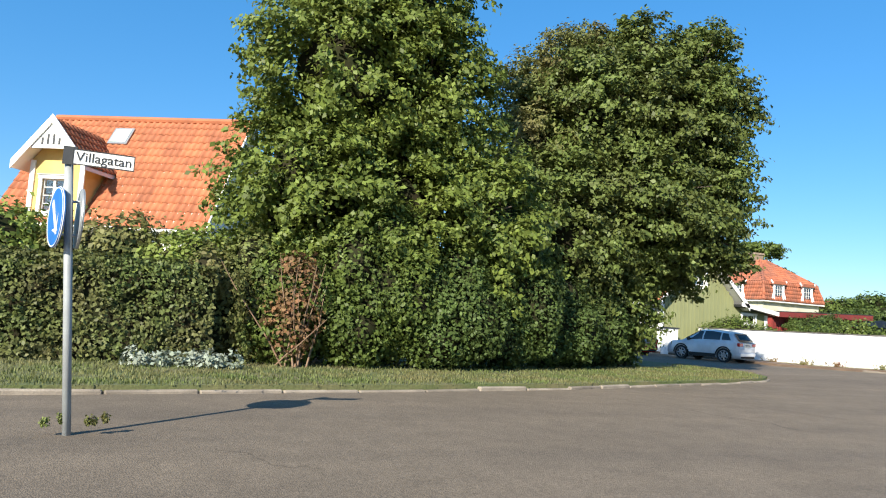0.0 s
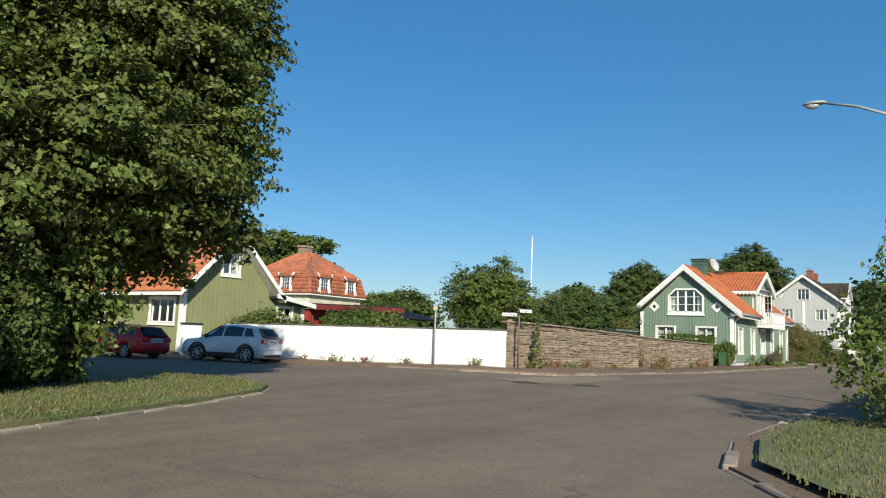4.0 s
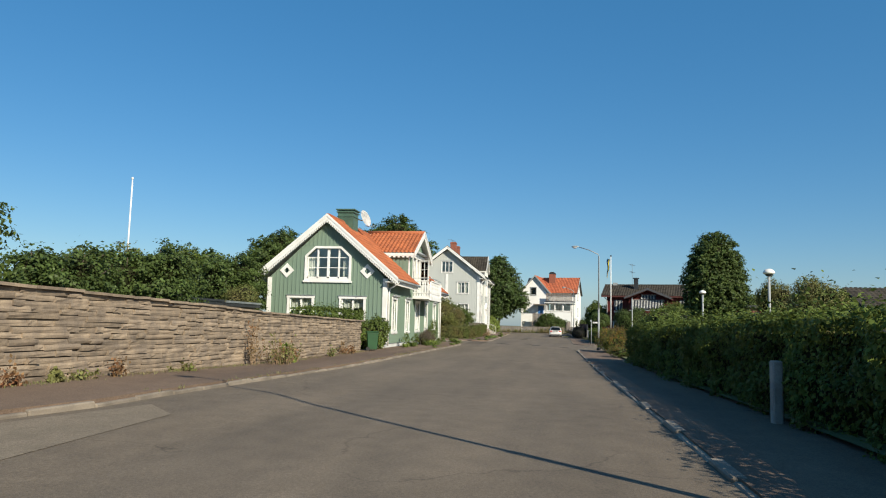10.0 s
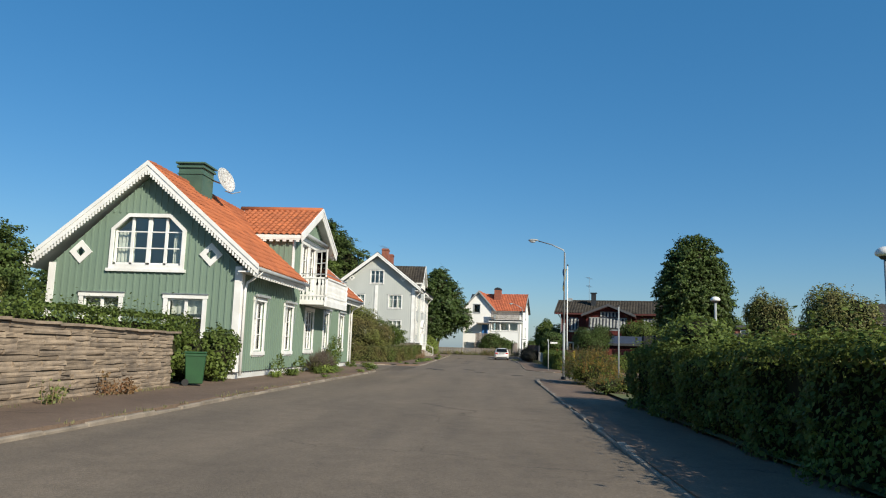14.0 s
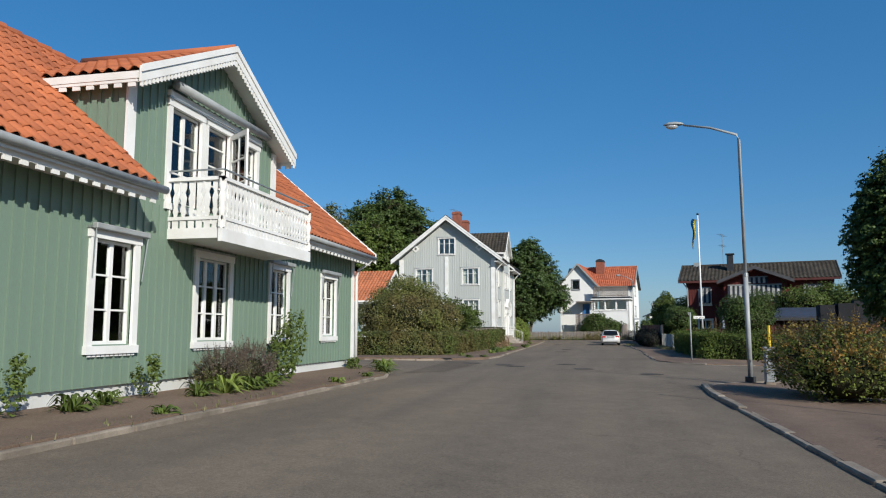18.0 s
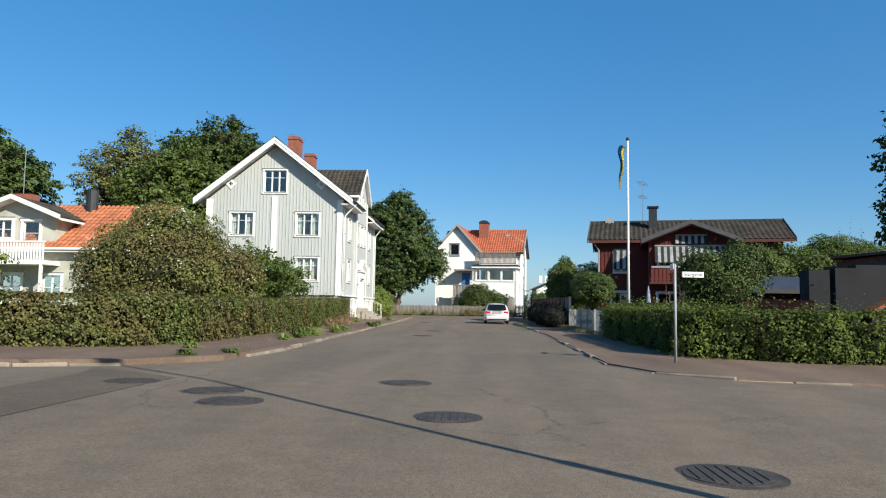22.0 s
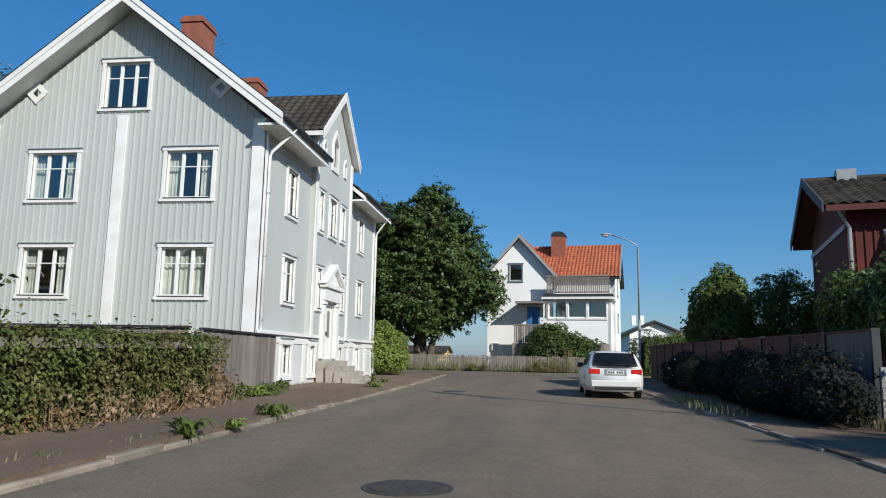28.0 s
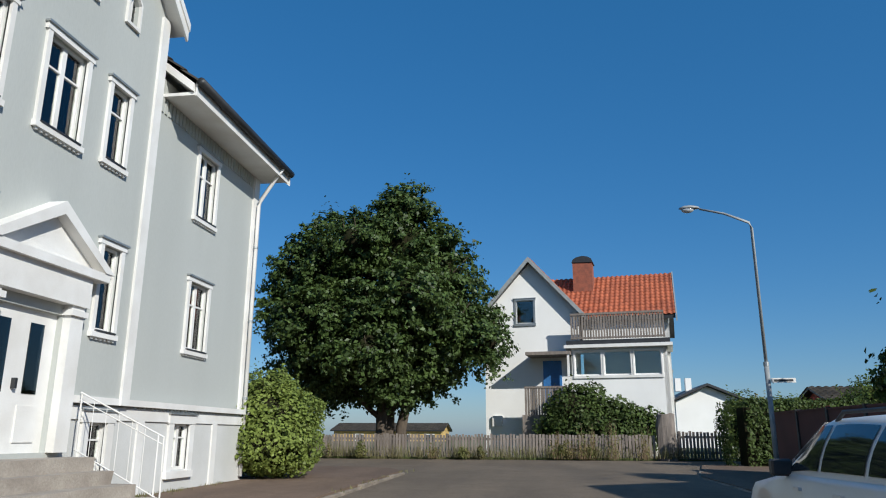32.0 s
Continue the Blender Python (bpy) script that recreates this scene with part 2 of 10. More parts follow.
M_GWOOD = mat("weathered_wood", (0.25, 0.21, 0.18), (0.17, 0.145, 0.125), 2.5, 0.9, 0.5, 30, fine=0.25, stretch=(3, 3, 0.4), obj=0.22)
M_BARK = mat("bark", (0.12, 0.09, 0.065), (0.07, 0.055, 0.04), 3, 0.95, 0.9, 18, fine=0.3, stretch=(2, 2, 0.5))
M_LEAF = mat("leaf_mid", (0.118, 0.16, 0.036), (0.082, 0.115, 0.027), 0.7, 0.5, 0, 8, fine=0.25, island=0.35, trans=0.28, spec=0.2)
M_LEAF_D = mat("leaf_dark", (0.085, 0.126, 0.033), (0.062, 0.09, 0.026), 0.6, 0.5, 0, 8, fine=0.25, island=0.35, trans=0.22, spec=0.2)
M_LEAF_Y = mat("leaf_light", (0.22, 0.275, 0.065), (0.16, 0.21, 0.048), 0.8, 0.5, 0, 8, fine=0.25, island=0.35, trans=0.3, spec=0.2)
M_LEAF_O = mat("leaf_olive", (0.15, 0.18, 0.052), (0.165, 0.145, 0.052), 0.8, 0.6, 0, 8, fine=0.3, island=0.4, trans=0.25, spec=0.3)
M_LEAF_R = mat("leaf_rust", (0.22, 0.1, 0.05), (0.16, 0.12, 0.05), 1.2, 0.7, 0, 8, fine=0.3, island=0.4, trans=0.2, spec=0.3)
M_PRIVET = mat("leaf_privet", (0.13, 0.175, 0.04), (0.09, 0.12, 0.03), 0.8, 0.55, 0, 8, fine=0.25, island=0.35, trans=0.3, spec=0.12)
M_MAPLE = mat("leaf_maple", (0.082, 0.125, 0.034), (0.056, 0.09, 0.025), 0.6, 0.45, 0, 8, fine=0.25, island=0.5, trans=0.22, spec=0.3)
M_THORN = mat("leaf_thorn", (0.1, 0.135, 0.034), (0.145, 0.122, 0.045), 0.9, 0.5, 0, 9, fine=0.3, island=0.45, trans=0.22, spec=0.2)
M_HEDGE = mat("leaf_hedge", (0.1, 0.135, 0.038), (0.128, 0.122, 0.046), 0.9, 0.5, 0, 9, fine=0.3, island=0.4, trans=0.22, spec=0.2)
# near-black colour of solid fillers: paints the shade deep inside foliage
M_SHADE_CORE = mat("foliage_inner_shade", (0.02, 0.026, 0.01), (0.028, 0.024, 0.014), 3, 0.95, 0.6, 12, spec=0.05)
M_BRPAN = mat("brown_panel", (0.15, 0.06, 0.045), (0.12, 0.05, 0.038), 1.0, 0.85, 0.2, 30)
M_POST = mat("concrete_post", (0.36, 0.34, 0.31), (0.27, 0.25, 0.225), 4, 0.9, 0.4, 40)
M_REDPL = mat("red_plank", (0.3, 0.05, 0.035), (0.22, 0.04, 0.03), 1.5, 0.85, 0.25, 30, obj=0.15)


# ---- mesh helpers ----
def gz(x, y):
    """Height of the ground."""
    base = np.interp(x, [-40, 20, 32, 46, 75, 96, 113, 128, 160], [0.08, 0.08, 0.07, -0.05, -0.06, 0.0, 0.04, 0.16, 0.25])
    tilt = np.interp(x, [30, 48, 76, 96], [0.0, 0.018, 0.018, 0.0])
    side = np.interp(x, [20, 30], [0.005, 0.004]) if x < 30 else np.interp(x, [30, 40], [0.004, 0.0])
    crest = 0.17 * np.interp(y, [12, 16, 18, 24], [0, 1, 1, 0]) * np.interp(x, [18, 26, 30, 42], [0, 1, 1, 0])
    return float(base + crest + tilt * (min(max(y, 3), 18) - 10.0) - side * min(max(y - 14, 0), 18))


def part(name, bm, material, parent=None, label="", smooth=False, bevel=0.0):
    if bevel:
        bmesh.ops.bevel(bm, geom=bm.edges[:], offset=bevel, segments=1, affect="EDGES")
    bmesh.ops.recalc_face_normals(bm, faces=bm.faces[:])
    me = bpy.data.meshes.new(name)
    bm.to_mesh(me)
    bm.free()
    if smooth:
        me.polygons.foreach_set("use_smooth", [True] * len(me.polygons))
    me.materials.append(material)
    ob = new(name, me)
    if parent is not None:
        ob.parent = parent
    if label:
        ob["label"] = label
    return ob


def thing(name, label, category, group="", kind="", at=(0, 0, 0)):
    e = new(name)
    e.location = at
    e.empty_display_size = 0.2
    return tagged(e, label, category, group, kind)


def box(bm, x0, y0, z0, x1, y1, z1):
    v = [bm.verts.new(p) for p in ((x0, y0, z0), (x1, y0, z0), (x1, y1, z0), (x0, y1, z0), (x0, y0, z1), (x1, y0, z1), (x1, y1, z1), (x0, y1, z1))]
    for f in ((0, 3, 2, 1), (4, 5, 6, 7), (0, 1, 5, 4), (1, 2, 6, 5), (2, 3, 7, 6), (3, 0, 4, 7)):
        bm.faces.new([v[i] for i in f])
    return bm


def nbox(*a):
    return box(bmesh.new(), *a)


def fp(F, u, d, z):
    ax, pos, sg = F
    return (pos + sg * d, u, z) if ax == "x" else (u, pos + sg * d, z)


def fbox(bm, F, u0, u1, d0, d1, z0, z1):
    a, b = fp(F, u0, d0, z0), fp(F, u1, d1, z1)
    return box(bm, min(a[0], b[0]), min(a[1], b[1]), z0, max(a[0], b[0]), max(a[1], b[1]), z1)


def nfbox(F, *a):
    return fbox(bmesh.new(), F, *a)


def fprism(F, poly, d0, d1, bm=None):
    """A flat polygon of (u, z) on a facade, from depth d0 to d1."""
    bm = bm or bmesh.new()
    a = [bm.verts.new(fp(F, u, d0, z)) for u, z in poly]
    b = [bm.verts.new(fp(F, u, d1, z)) for u, z in poly]
    bm.faces.new(a)
    bm.faces.new(b[::-1])
    n = len(poly)
    for i in range(n):
        bm.faces.new((a[i], b[i], b[(i + 1) % n], a[(i + 1) % n]))
    return bm


def tube(bm, pts, r, seg=8, r1=None):
    """A round bar along points, tapering from r to r1."""
    r1 = r if r1 is None else r1
    rings = []
    n = len(pts)
    for i, p in enumerate(pts):
        p = Vector(p)
        d = (Vector(pts[min(i + 1, n - 1)]) - Vector(pts[max(i - 1, 0)])).normalized()
        s = d.cross(Vector((0, 0, 1)) if abs(d.z) < 0.9 else Vector((1, 0, 0))).normalized()
        q = d.cross(s)
        rr = r + (r1 - r) * i / max(n - 1, 1)
        rings.append([bm.verts.new(p + (s * math.cos(2 * math.pi * k / seg) + q * math.sin(2 * math.pi * k / seg)) * rr) for k in range(seg)])
    for a, b in zip(rings, rings[1:]):
        for k in range(seg):
            bm.faces.new((a[k], a[(k + 1) % seg], b[(k + 1) % seg], b[k]))
    bm.faces.new(rings[0][::-1])
    bm.faces.new(rings[-1])
    return bm


def ntube(*a, **k):
    return tube(bmesh.new(), *a, **k)


def wall(name, F, outer, holes, thick, material, parent, label=""):
    """A wall with openings cut through it."""
    bm = bmesh.new()
    edges = []
    for loop in [outer] + holes:
        vs = [bm.verts.new(fp(F, u, 0, z)) for u, z in loop]
        edges += [bm.edges.new((vs[i], vs[(i + 1) % len(vs)])) for i in range(len(vs))]
    bmesh.ops.triangle_fill(bm, edges=edges, use_beauty=True)
    ext = bmesh.ops.extrude_face_region(bm, geom=bm.faces[:])
    d = Vector(fp(F, 0, -thick, 0)) - Vector(fp(F, 0, 0, 0))
    bmesh.ops.translate(bm, verts=[g for g in ext["geom"] if isinstance(g, bmesh.types.BMVert)], vec=d)
    return part(name, bm, material, parent, label)


def rect(u0, u1, z0, z1):
    return [(u0, z0), (u1, z0), (u1, z1), (u0, z1)]


def span_at(poly, u):
    zs = []
    for (a, za), (b, zb) in zip(poly, poly[1:] + poly[:1]):
        if a != b and min(a, b) <= u <= max(a, b):
            zs.append(za + (zb - za) * (u - a) / (b - a))
    return (min(zs), max(zs)) if len(zs) > 1 else None


UNIT_MESH = {}


def shared_box(name, material, parent, cx, cy, cz, sx, sy, sz, label=""):
    """A small bar that shares one mesh with its like."""
    key = (name, material.name)
    if key not in UNIT_MESH:
        bm = nbox(-0.5, -0.5, -0.5, 0.5, 0.5, 0.5)
        bmesh.ops.recalc_face_normals(bm, faces=bm.faces[:])
        me = bpy.data.meshes.new(name)
        bm.to_mesh(me)
        bm.free()
        me.materials.append(material)
        UNIT_MESH[key] = me
    ob = new(name, UNIT_MESH[key])
    ob.location, ob.scale = (cx, cy, cz), (sx, sy, sz)
    ob.parent = parent
    if label:
        ob["label"] = label
    return ob


def battens(F, outer, holes, pitch, width, depth, material, parent, name="batten", margin=0.13):
    """Vertical cover strips over a boarded wall, stopping at its openings."""
    u0, u1 = min(p[0] for p in outer), max(p[0] for p in outer)
    n = max(int((u1 - u0) / pitch), 1)
    for i in range(1, n):
        u = u0 + (u1 - u0) * i / n
        s = span_at(outer, u)
        if not s:
            continue
        cuts = [s]
        for h in holes:
            hu0, hu1 = min(p[0] for p in h) - margin, max(p[0] for p in h) + margin
            if hu0 < u < hu1:
                z0, z1 = min(p[1] for p in h) - margin, max(p[1] for p in h) + margin
                cuts = [c for a, b in cuts for c in ((a, min(b, z0)), (max(a, z1), b)) if c[1] - c[0] > 0.05]
        for a, b in cuts:
            c = fp(F, u, depth / 2, (a + b) / 2)
            sx, sy = (depth, width) if F[0] == "x" else (width, depth)
            shared_box(name, material, parent, *c, sx, sy, b - a)


def window(parent, F, u0, u1, z0, z1, cols=2, bars=(0.4,), casing=0.11, m=None, curtains=0, name="window", sill=True, deep=0.07, foot=False):
    """A framed window in an opening: casing on the wall, sashes, panes, sill and curtains."""
    m = m or M_WHITE
    bm = bmesh.new()
    c = casing
    fbox(bm, F, u0 - c, u0, -0.02, 0.045, z0 - 0.02, z1)
    fbox(bm, F, u1, u1 + c, -0.02, 0.045, z0 - 0.02, z1)
    fbox(bm, F, u0 - c - 0.03, u1 + c + 0.03, -0.02, 0.055, z1, z1 + c)
    w = part(name, bm, m, parent)
    bm = bmesh.new()
    fbox(bm, F, u0 - c - 0.02, u1 + c + 0.02, -0.05, 0.07, z0 - (0.1 if foot else 0.14), z0 - 0.02)
    part("sill", bm, m, w)
    if foot:
        # a dark weather strip on the sill, and a row of small teeth under it
        part("sill_strip", nfbox(F, u0 - 0.01, u1 + 0.01, -0.06, 0.085, z0 - 0.018, z0 + 0.004), M_BLKMET, w)
        n = max(int((u1 - u0 + 2 * c) / 0.09), 2)
        for k in range(n):
            shared_box("sill_tooth", m, w, *fp(F, u0 - c + (u1 - u0 + 2 * c) * (k + 0.5) / n, 0.02, z0 - 0.115), 0.04, 0.04, 0.035)
    bm = nfbox(F, u0 - c - 0.05, u1 + c + 0.05, -0.02, 0.085, z1 + c, z1 + c + 0.03)
    part("head_board", bm, M_GALV if m is M_WHITE else m, w)
    n = cols
    s = 0.042
    for i in range(n):
        a, b = u0 + (u1 - u0) * i / n, u0 + (u1 - u0) * (i + 1) / n
        bm = bmesh.new()
        d0, d1 = -deep - 0.035, -deep + 0.02
        fbox(bm, F, a, a + s, d0, d1, z0, z1)
        fbox(bm, F, b - s, b, d0, d1, z0, z1)
        fbox(bm, F, a + s, b - s, d0, d1, z0, z0 + s + 0.01)
        fbox(bm, F, a + s, b - s, d0, d1, z1 - s, z1)
        for f in bars:
            zz = z1 - (z1 - z0) * f
            fbox(bm, F, a + s, b - s, d0 + 0.01, d1 - 0.006, zz - 0.014, zz + 0.014)
        part("sash", bm, m, w)
        bm = nfbox(F, a + s, b - s, -deep - 0.012, -deep - 0.006, z0 + s, z1 - s)
        g = part("pane", bm, M_GLASS, w)
        g.visible_shadow = False
    if curtains:
        for side in (0, 1):
            wd = (u1 - u0) * (0.3 if curtains == 1 else 0.5)
            a = u0 if side == 0 else u1 - wd
            drape(w, F, a, a + wd, z0 + 0.05, z1)
    return w


def drape(parent, F, u0, u1, z0, z1, d=-0.22, label=""):
    bm = bmesh.new()
    n = 14
    lo, hi = [], []
    for i in range(n + 1):
        u = u0 + (u1 - u0) * i / n
        dd = d + 0.025 * math.sin(i * 1.9)
        lo.append(bm.verts.new(fp(F, u, dd, z0)))
        hi.append(bm.verts.new(fp(F, u, dd * 1.0, z1)))
    for i in range(n):
        bm.faces.new((lo[i], lo[i + 1], hi[i + 1], hi[i]))
    return part("curtain", bm, M_CURT, parent, label)


def grid_obj(name, V, Q, material, parent=None, smooth=False):
    """A mesh from computed arrays of corners and four-sided faces."""
    me = bpy.data.meshes.new(name)
    V, Q = np.asarray(V, dtype=np.float32), np.asarray(Q, dtype=np.int32)
    me.vertices.add(len(V))
    me.vertices.foreach_set("co", V.ravel())
    me.loops.add(Q.size)
    me.loops.foreach_set("vertex_index", Q.ravel())
    me.polygons.add(len(Q))
    me.polygons.foreach_set("loop_start", np.arange(0, Q.size, 4, dtype=np.int32))
    if smooth:
        me.polygons.foreach_set("use_smooth", np.ones(len(Q), dtype=bool))
    me.update(calc_edges=True)
    me.materials.append(material)
    ob = new(name, me)
    if parent is not None:
        ob.parent = parent
    return ob


def tile_shape(w, l):
    """One S-shaped clay pantile: corners (u, s, height) and faces."""
    k = 6
    V, Q = [], []
    for top in (0, 1):
        for j, (s, h) in enumerate(((0, 0.042), (l * 1.08, 0.012))):
            for i in range(k + 1):
                f = i / k
                V.append((w * f * 1.04, s, h + 0.032 * math.sin(f * 2 * math.pi - 0.6) - (0.018 if top == 0 else 0)))
    n = k + 1
    for i in range(k):
        Q.append((2 * n + i, 2 * n + i + 1, 3 * n + i + 1, 3 * n + i))
        Q.append((i, i + 1, 2 * n + i + 1, 2 * n + i))
    return np.array(V), np.array(Q)


def tiled_plane(parent, o, ud, sd, U, S, material, tw=0.225, tl=0.345, single=None, cut=None):
    """Pantiles over a roof plane from its eave corner o, along ud and up the slope sd; those in the stretch `single` are pieces of their own."""
    o, ud, sd = np.array(o, float), np.array(ud, float), np.array(sd, float)
    ud, sd = ud / np.linalg.norm(ud), sd / np.linalg.norm(sd)
    nn = np.cross(ud, sd)
    if nn[2] < 0:
        nn = -nn
    nu, ns = max(int(round(U / tw)), 1), max(int(round(S / tl)), 1)
    tw, tl = U / nu, S / ns
    V0, Q0 = tile_shape(tw, tl)
    rng = np.random.default_rng(int(abs(o[0] * 7 + o[1] * 3 + U * 11)) + 1)
    VV, QQ = [], []
    R = Matrix(((ud[0], sd[0], nn[0], 0), (ud[1], sd[1], nn[1], 0), (ud[2], sd[2], nn[2], 0), (0, 0, 0, 1)))
    me = None
    for i in range(nu):
        for j in range(ns):
            if cut and cut((i + 0.5) * tw, (j + 0.5) * tl):
                continue
            org = o + ud * (i * tw) + sd * (j * tl) + nn * rng.uniform(0, 0.006)
            if single and single[0] <= i * tw < single[1]:
                if me is None:
                    me = grid_obj("roof_tile", V0, Q0, material)
                    first = me
                    me = first.data
                    ob = first
                else:
                    ob = new("roof_tile", me)
                ob.matrix_basis = Matrix.Translation(Vector(org)) @ R
                ob.parent = parent
            else:
                VV.append(V0[:, :1] * ud + V0[:, 1:2] * sd + V0[:, 2:] * nn + org)
                QQ.append(Q0 + len(V0) * (len(VV) - 1))
    if VV:
        ob = grid_obj("roof_tiles", np.concatenate(VV), np.concatenate(QQ), material, parent)
        ob["kind"] = "stuff"


# ---- foliage ----
def leaf_obj(name, P, D, size, material, parent=None, seed=0, droop=0.25):
    """Single leaves at points P facing roughly along D; each has a fold along its middle."""
    rng = np.random.default_rng(seed)
    n = len(P)
    D = D + rng.normal(0, 0.55, (n, 3))
    D[:, 2] += 0.25
    D /= np.linalg.norm(D, axis=1)[:, None] + 1e-9
    A = np.cross(D, rng.normal(0, 1, (n, 3)))
    A[:, 2] -= droop
    A -= D * np.sum(A * D, axis=1)[:, None]
    A /= np.linalg.norm(A, axis=1)[:, None] + 1e-9
    B = np.cross(D, A)
    s = size * rng.uniform(0.6, 1.35, n)[:, None]
    V = np.empty((n, 4, 3), dtype=np.float32)
    V[:, 0] = P - A * s * 0.5
    V[:, 1] = P + B * s * 0.34 + D * s * 0.1
    V[:, 2] = P + A * s * 0.55
    V[:, 3] = P - B * s * 0.34 + D * s * 0.1
    Q = np.arange(n * 4, dtype=np.int32).reshape(n, 4)
    return grid_obj(name, V.reshape(-1, 3), Q, material, parent)


def ball_points(rng, c, r, n, shell=0.55):
    d = rng.normal(0, 1, (n, 3))
    d /= np.linalg.norm(d, axis=1)[:, None]
    rad = shell + (1 - shell) * rng.random(n)[:, None] ** 0.6
    return np.array(c) + d * rad * np.array(r), d


def crown_leaves(ellipsoids, clump_r, per_clump, density, seed):
    """Leaves gathered into clumps over the shells of several ellipsoids, with gaps between."""
    rng = np.random.default_rng(seed)
    P, D = [], []
    for (c, r) in ellipsoids:
        area = 4 * math.pi * ((r[0] * r[1]) ** 1.6 / 3 + (r[0] * r[2]) ** 1.6 / 3 + (r[1] * r[2]) ** 1.6 / 3) ** (1 / 1.6)
        nc = max(int(area / clump_r ** 2 * density), 6)
        cc, dd = ball_points(rng, c, r, nc, 0.62)
        for a, d in zip(cc, dd):
            k = clump_r * rng.uniform(0.5, 1.3)
            n = int(per_clump * rng.uniform(0.6, 1.3) * (k / clump_r) ** 1.3)
            way = d * np.array((1, 1, 0.55)) + rng.normal(0, 0.4, 3)
            way /= np.linalg.norm(way)
            f = rng.random(n)[:, None]
            p = a + way * (f - 0.55) * 2.0 * k + rng.normal(0, 1, (n, 3)) * np.array((0.36, 0.36, 0.2)) * k * (1.1 - 0.65 * f)
            p[:, 2] -= (0.5 * k * f ** 2)[:, 0]
            P.append(p)
            D.append(np.tile(d * 0.55 + np.array((0, 0, 0.35)), (n, 1)) + (p - a) / k * 0.45)
    return np.concatenate(P), np.concatenate(D)


def limb(bm, p0, p1, r0, r1, rng, n=5, wob=0.12):
    p0, p1 = Vector(p0), Vector(p1)
    ln = (p1 - p0).length
    pts = [p0.lerp(p1, i / n) + Vector((rng.normal(0, wob), rng.normal(0, wob), 0)) * (ln * 0.12 if 0 < i < n else 0) for i in range(n + 1)]
    tube(bm, pts, r0, 8, r1)


def tree(name, label, base, trunk_h, trunk_r, ellipsoids, leaf, material, clump=0.6, per=60, density=0.5, seed=1, trunks=1, category="tree", fork=0.45, core=0.0):
    t = thing(name, label, category, at=base)
    rng = np.random.default_rng(seed)
    bm = bmesh.new()
    for k in range(trunks):
        off = Vector((rng.normal(0, 0.35), rng.normal(0, 0.35), 0)) if trunks > 1 else Vector((0, 0, 0))
        b = Vector((0, 0, -0.1)) + off
        top = Vector((off.x * 1.5, off.y * 1.5, trunk_h))
        limb(bm, b, top, trunk_r, trunk_r * 0.55, rng)
    for (c, r) in ellipsoids:
        c = Vector(c)
        s = Vector((0, 0, trunk_h * rng.uniform(fork, 0.95)))
        limb(bm, s, c, trunk_r * 0.45, trunk_r * 0.12, rng)
        for _ in range(4):
            d = Vector(rng.normal(0, 1, 3)).normalized()
            limb(bm, c.lerp(s, 0.3), c + Vector((d.x * r[0], d.y * r[1], abs(d.z) * r[2])) * 0.85, trunk_r * 0.16, 0.012, rng, 3)
    part("trunk", bm, M_BARK, t, smooth=True)
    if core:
        # solid filler coloured near black as the crown's inner shade
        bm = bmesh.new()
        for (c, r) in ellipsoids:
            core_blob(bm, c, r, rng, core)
        part("branchwork", bm, M_SHADE_CORE, t, smooth=True)
    P, D = crown_leaves(ellipsoids, clump, per, density, seed + 5)
    ob = leaf_obj("crown", P, D, leaf, material, t, seed + 9)
    return t


def core_blob(bm, c, r, rng, k=0.8):
    m = bmesh.ops.create_icosphere(bm, subdivisions=2, radius=1.0)
    for v in m["verts"]:
        f = k * (1 + rng.normal(0, 0.06))
        v.co = Vector((c[0] + v.co.x * r[0] * f, c[1] + v.co.y * r[1] * f, c[2] + v.co.z * r[2] * f))


def bush(name, label, base, ellipsoids, leaf, material, n_per_m2=260, seed=1, category="bush", core=True):
    t = thing(name, label, category, at=base)
    rng = np.random.default_rng(seed)
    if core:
        # solid filler, its near-black colour painting the bush's inner shade
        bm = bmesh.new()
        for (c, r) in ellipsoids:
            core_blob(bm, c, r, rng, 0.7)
        part("branchwork", bm, M_SHADE_CORE, t, smooth=True)
    P, D = [], []
    for (c, r) in ellipsoids:
        c, r = np.array(c), np.array(r)
        area = 4 * math.pi * ((r[0] * r[1]) ** 1.6 / 3 + (r[0] * r[2]) ** 1.6 / 3 + (r[1] * r[2]) ** 1.6 / 3) ** (1 / 1.6)
        total = int(area * n_per_m2 * 0.72)
        knots, out = ball_points(rng, c, r * 0.86, 20, 0.86)
        each = max(int(total * 0.62 / 20), 4)
        for kn, o in zip(knots, out):
            f = rng.uniform(0.2, 0.42)
            p, d = ball_points(rng, kn, r * f, int(each * (f / 0.3) ** 2), 0.6)
            P.append(p)
            D.append(d * 0.6 + o * 0.6)
        p, d = ball_points(rng, c, r * 0.95, int(total * 0.35), 0.84)
        P.append(p)
        D.append(d)
        stems, out = ball_points(rng, c, r * 0.95, 12, 0.95)
        for kn, o in zip(stems, out):
            if o[2] > -0.2:
                k = np.linspace(0, 1, 9)[:, None]
                way = o * 0.5 + np.array((0, 0, 0.8))
                P.append(kn + way * k * r.mean() * rng.uniform(0.15, 0.45) + rng.normal(0, leaf * 0.35, (9, 3)))
                D.append(np.tile(o, (9, 1)))
    P, D = np.concatenate(P), np.concatenate(D)
    ok = P[:, 2] > 0.02
    P, D = [P[ok]], [D[ok]]
    leaf_obj("foliage", np.concatenate(P), np.concatenate(D), leaf, material, t, seed + 3)
    return t


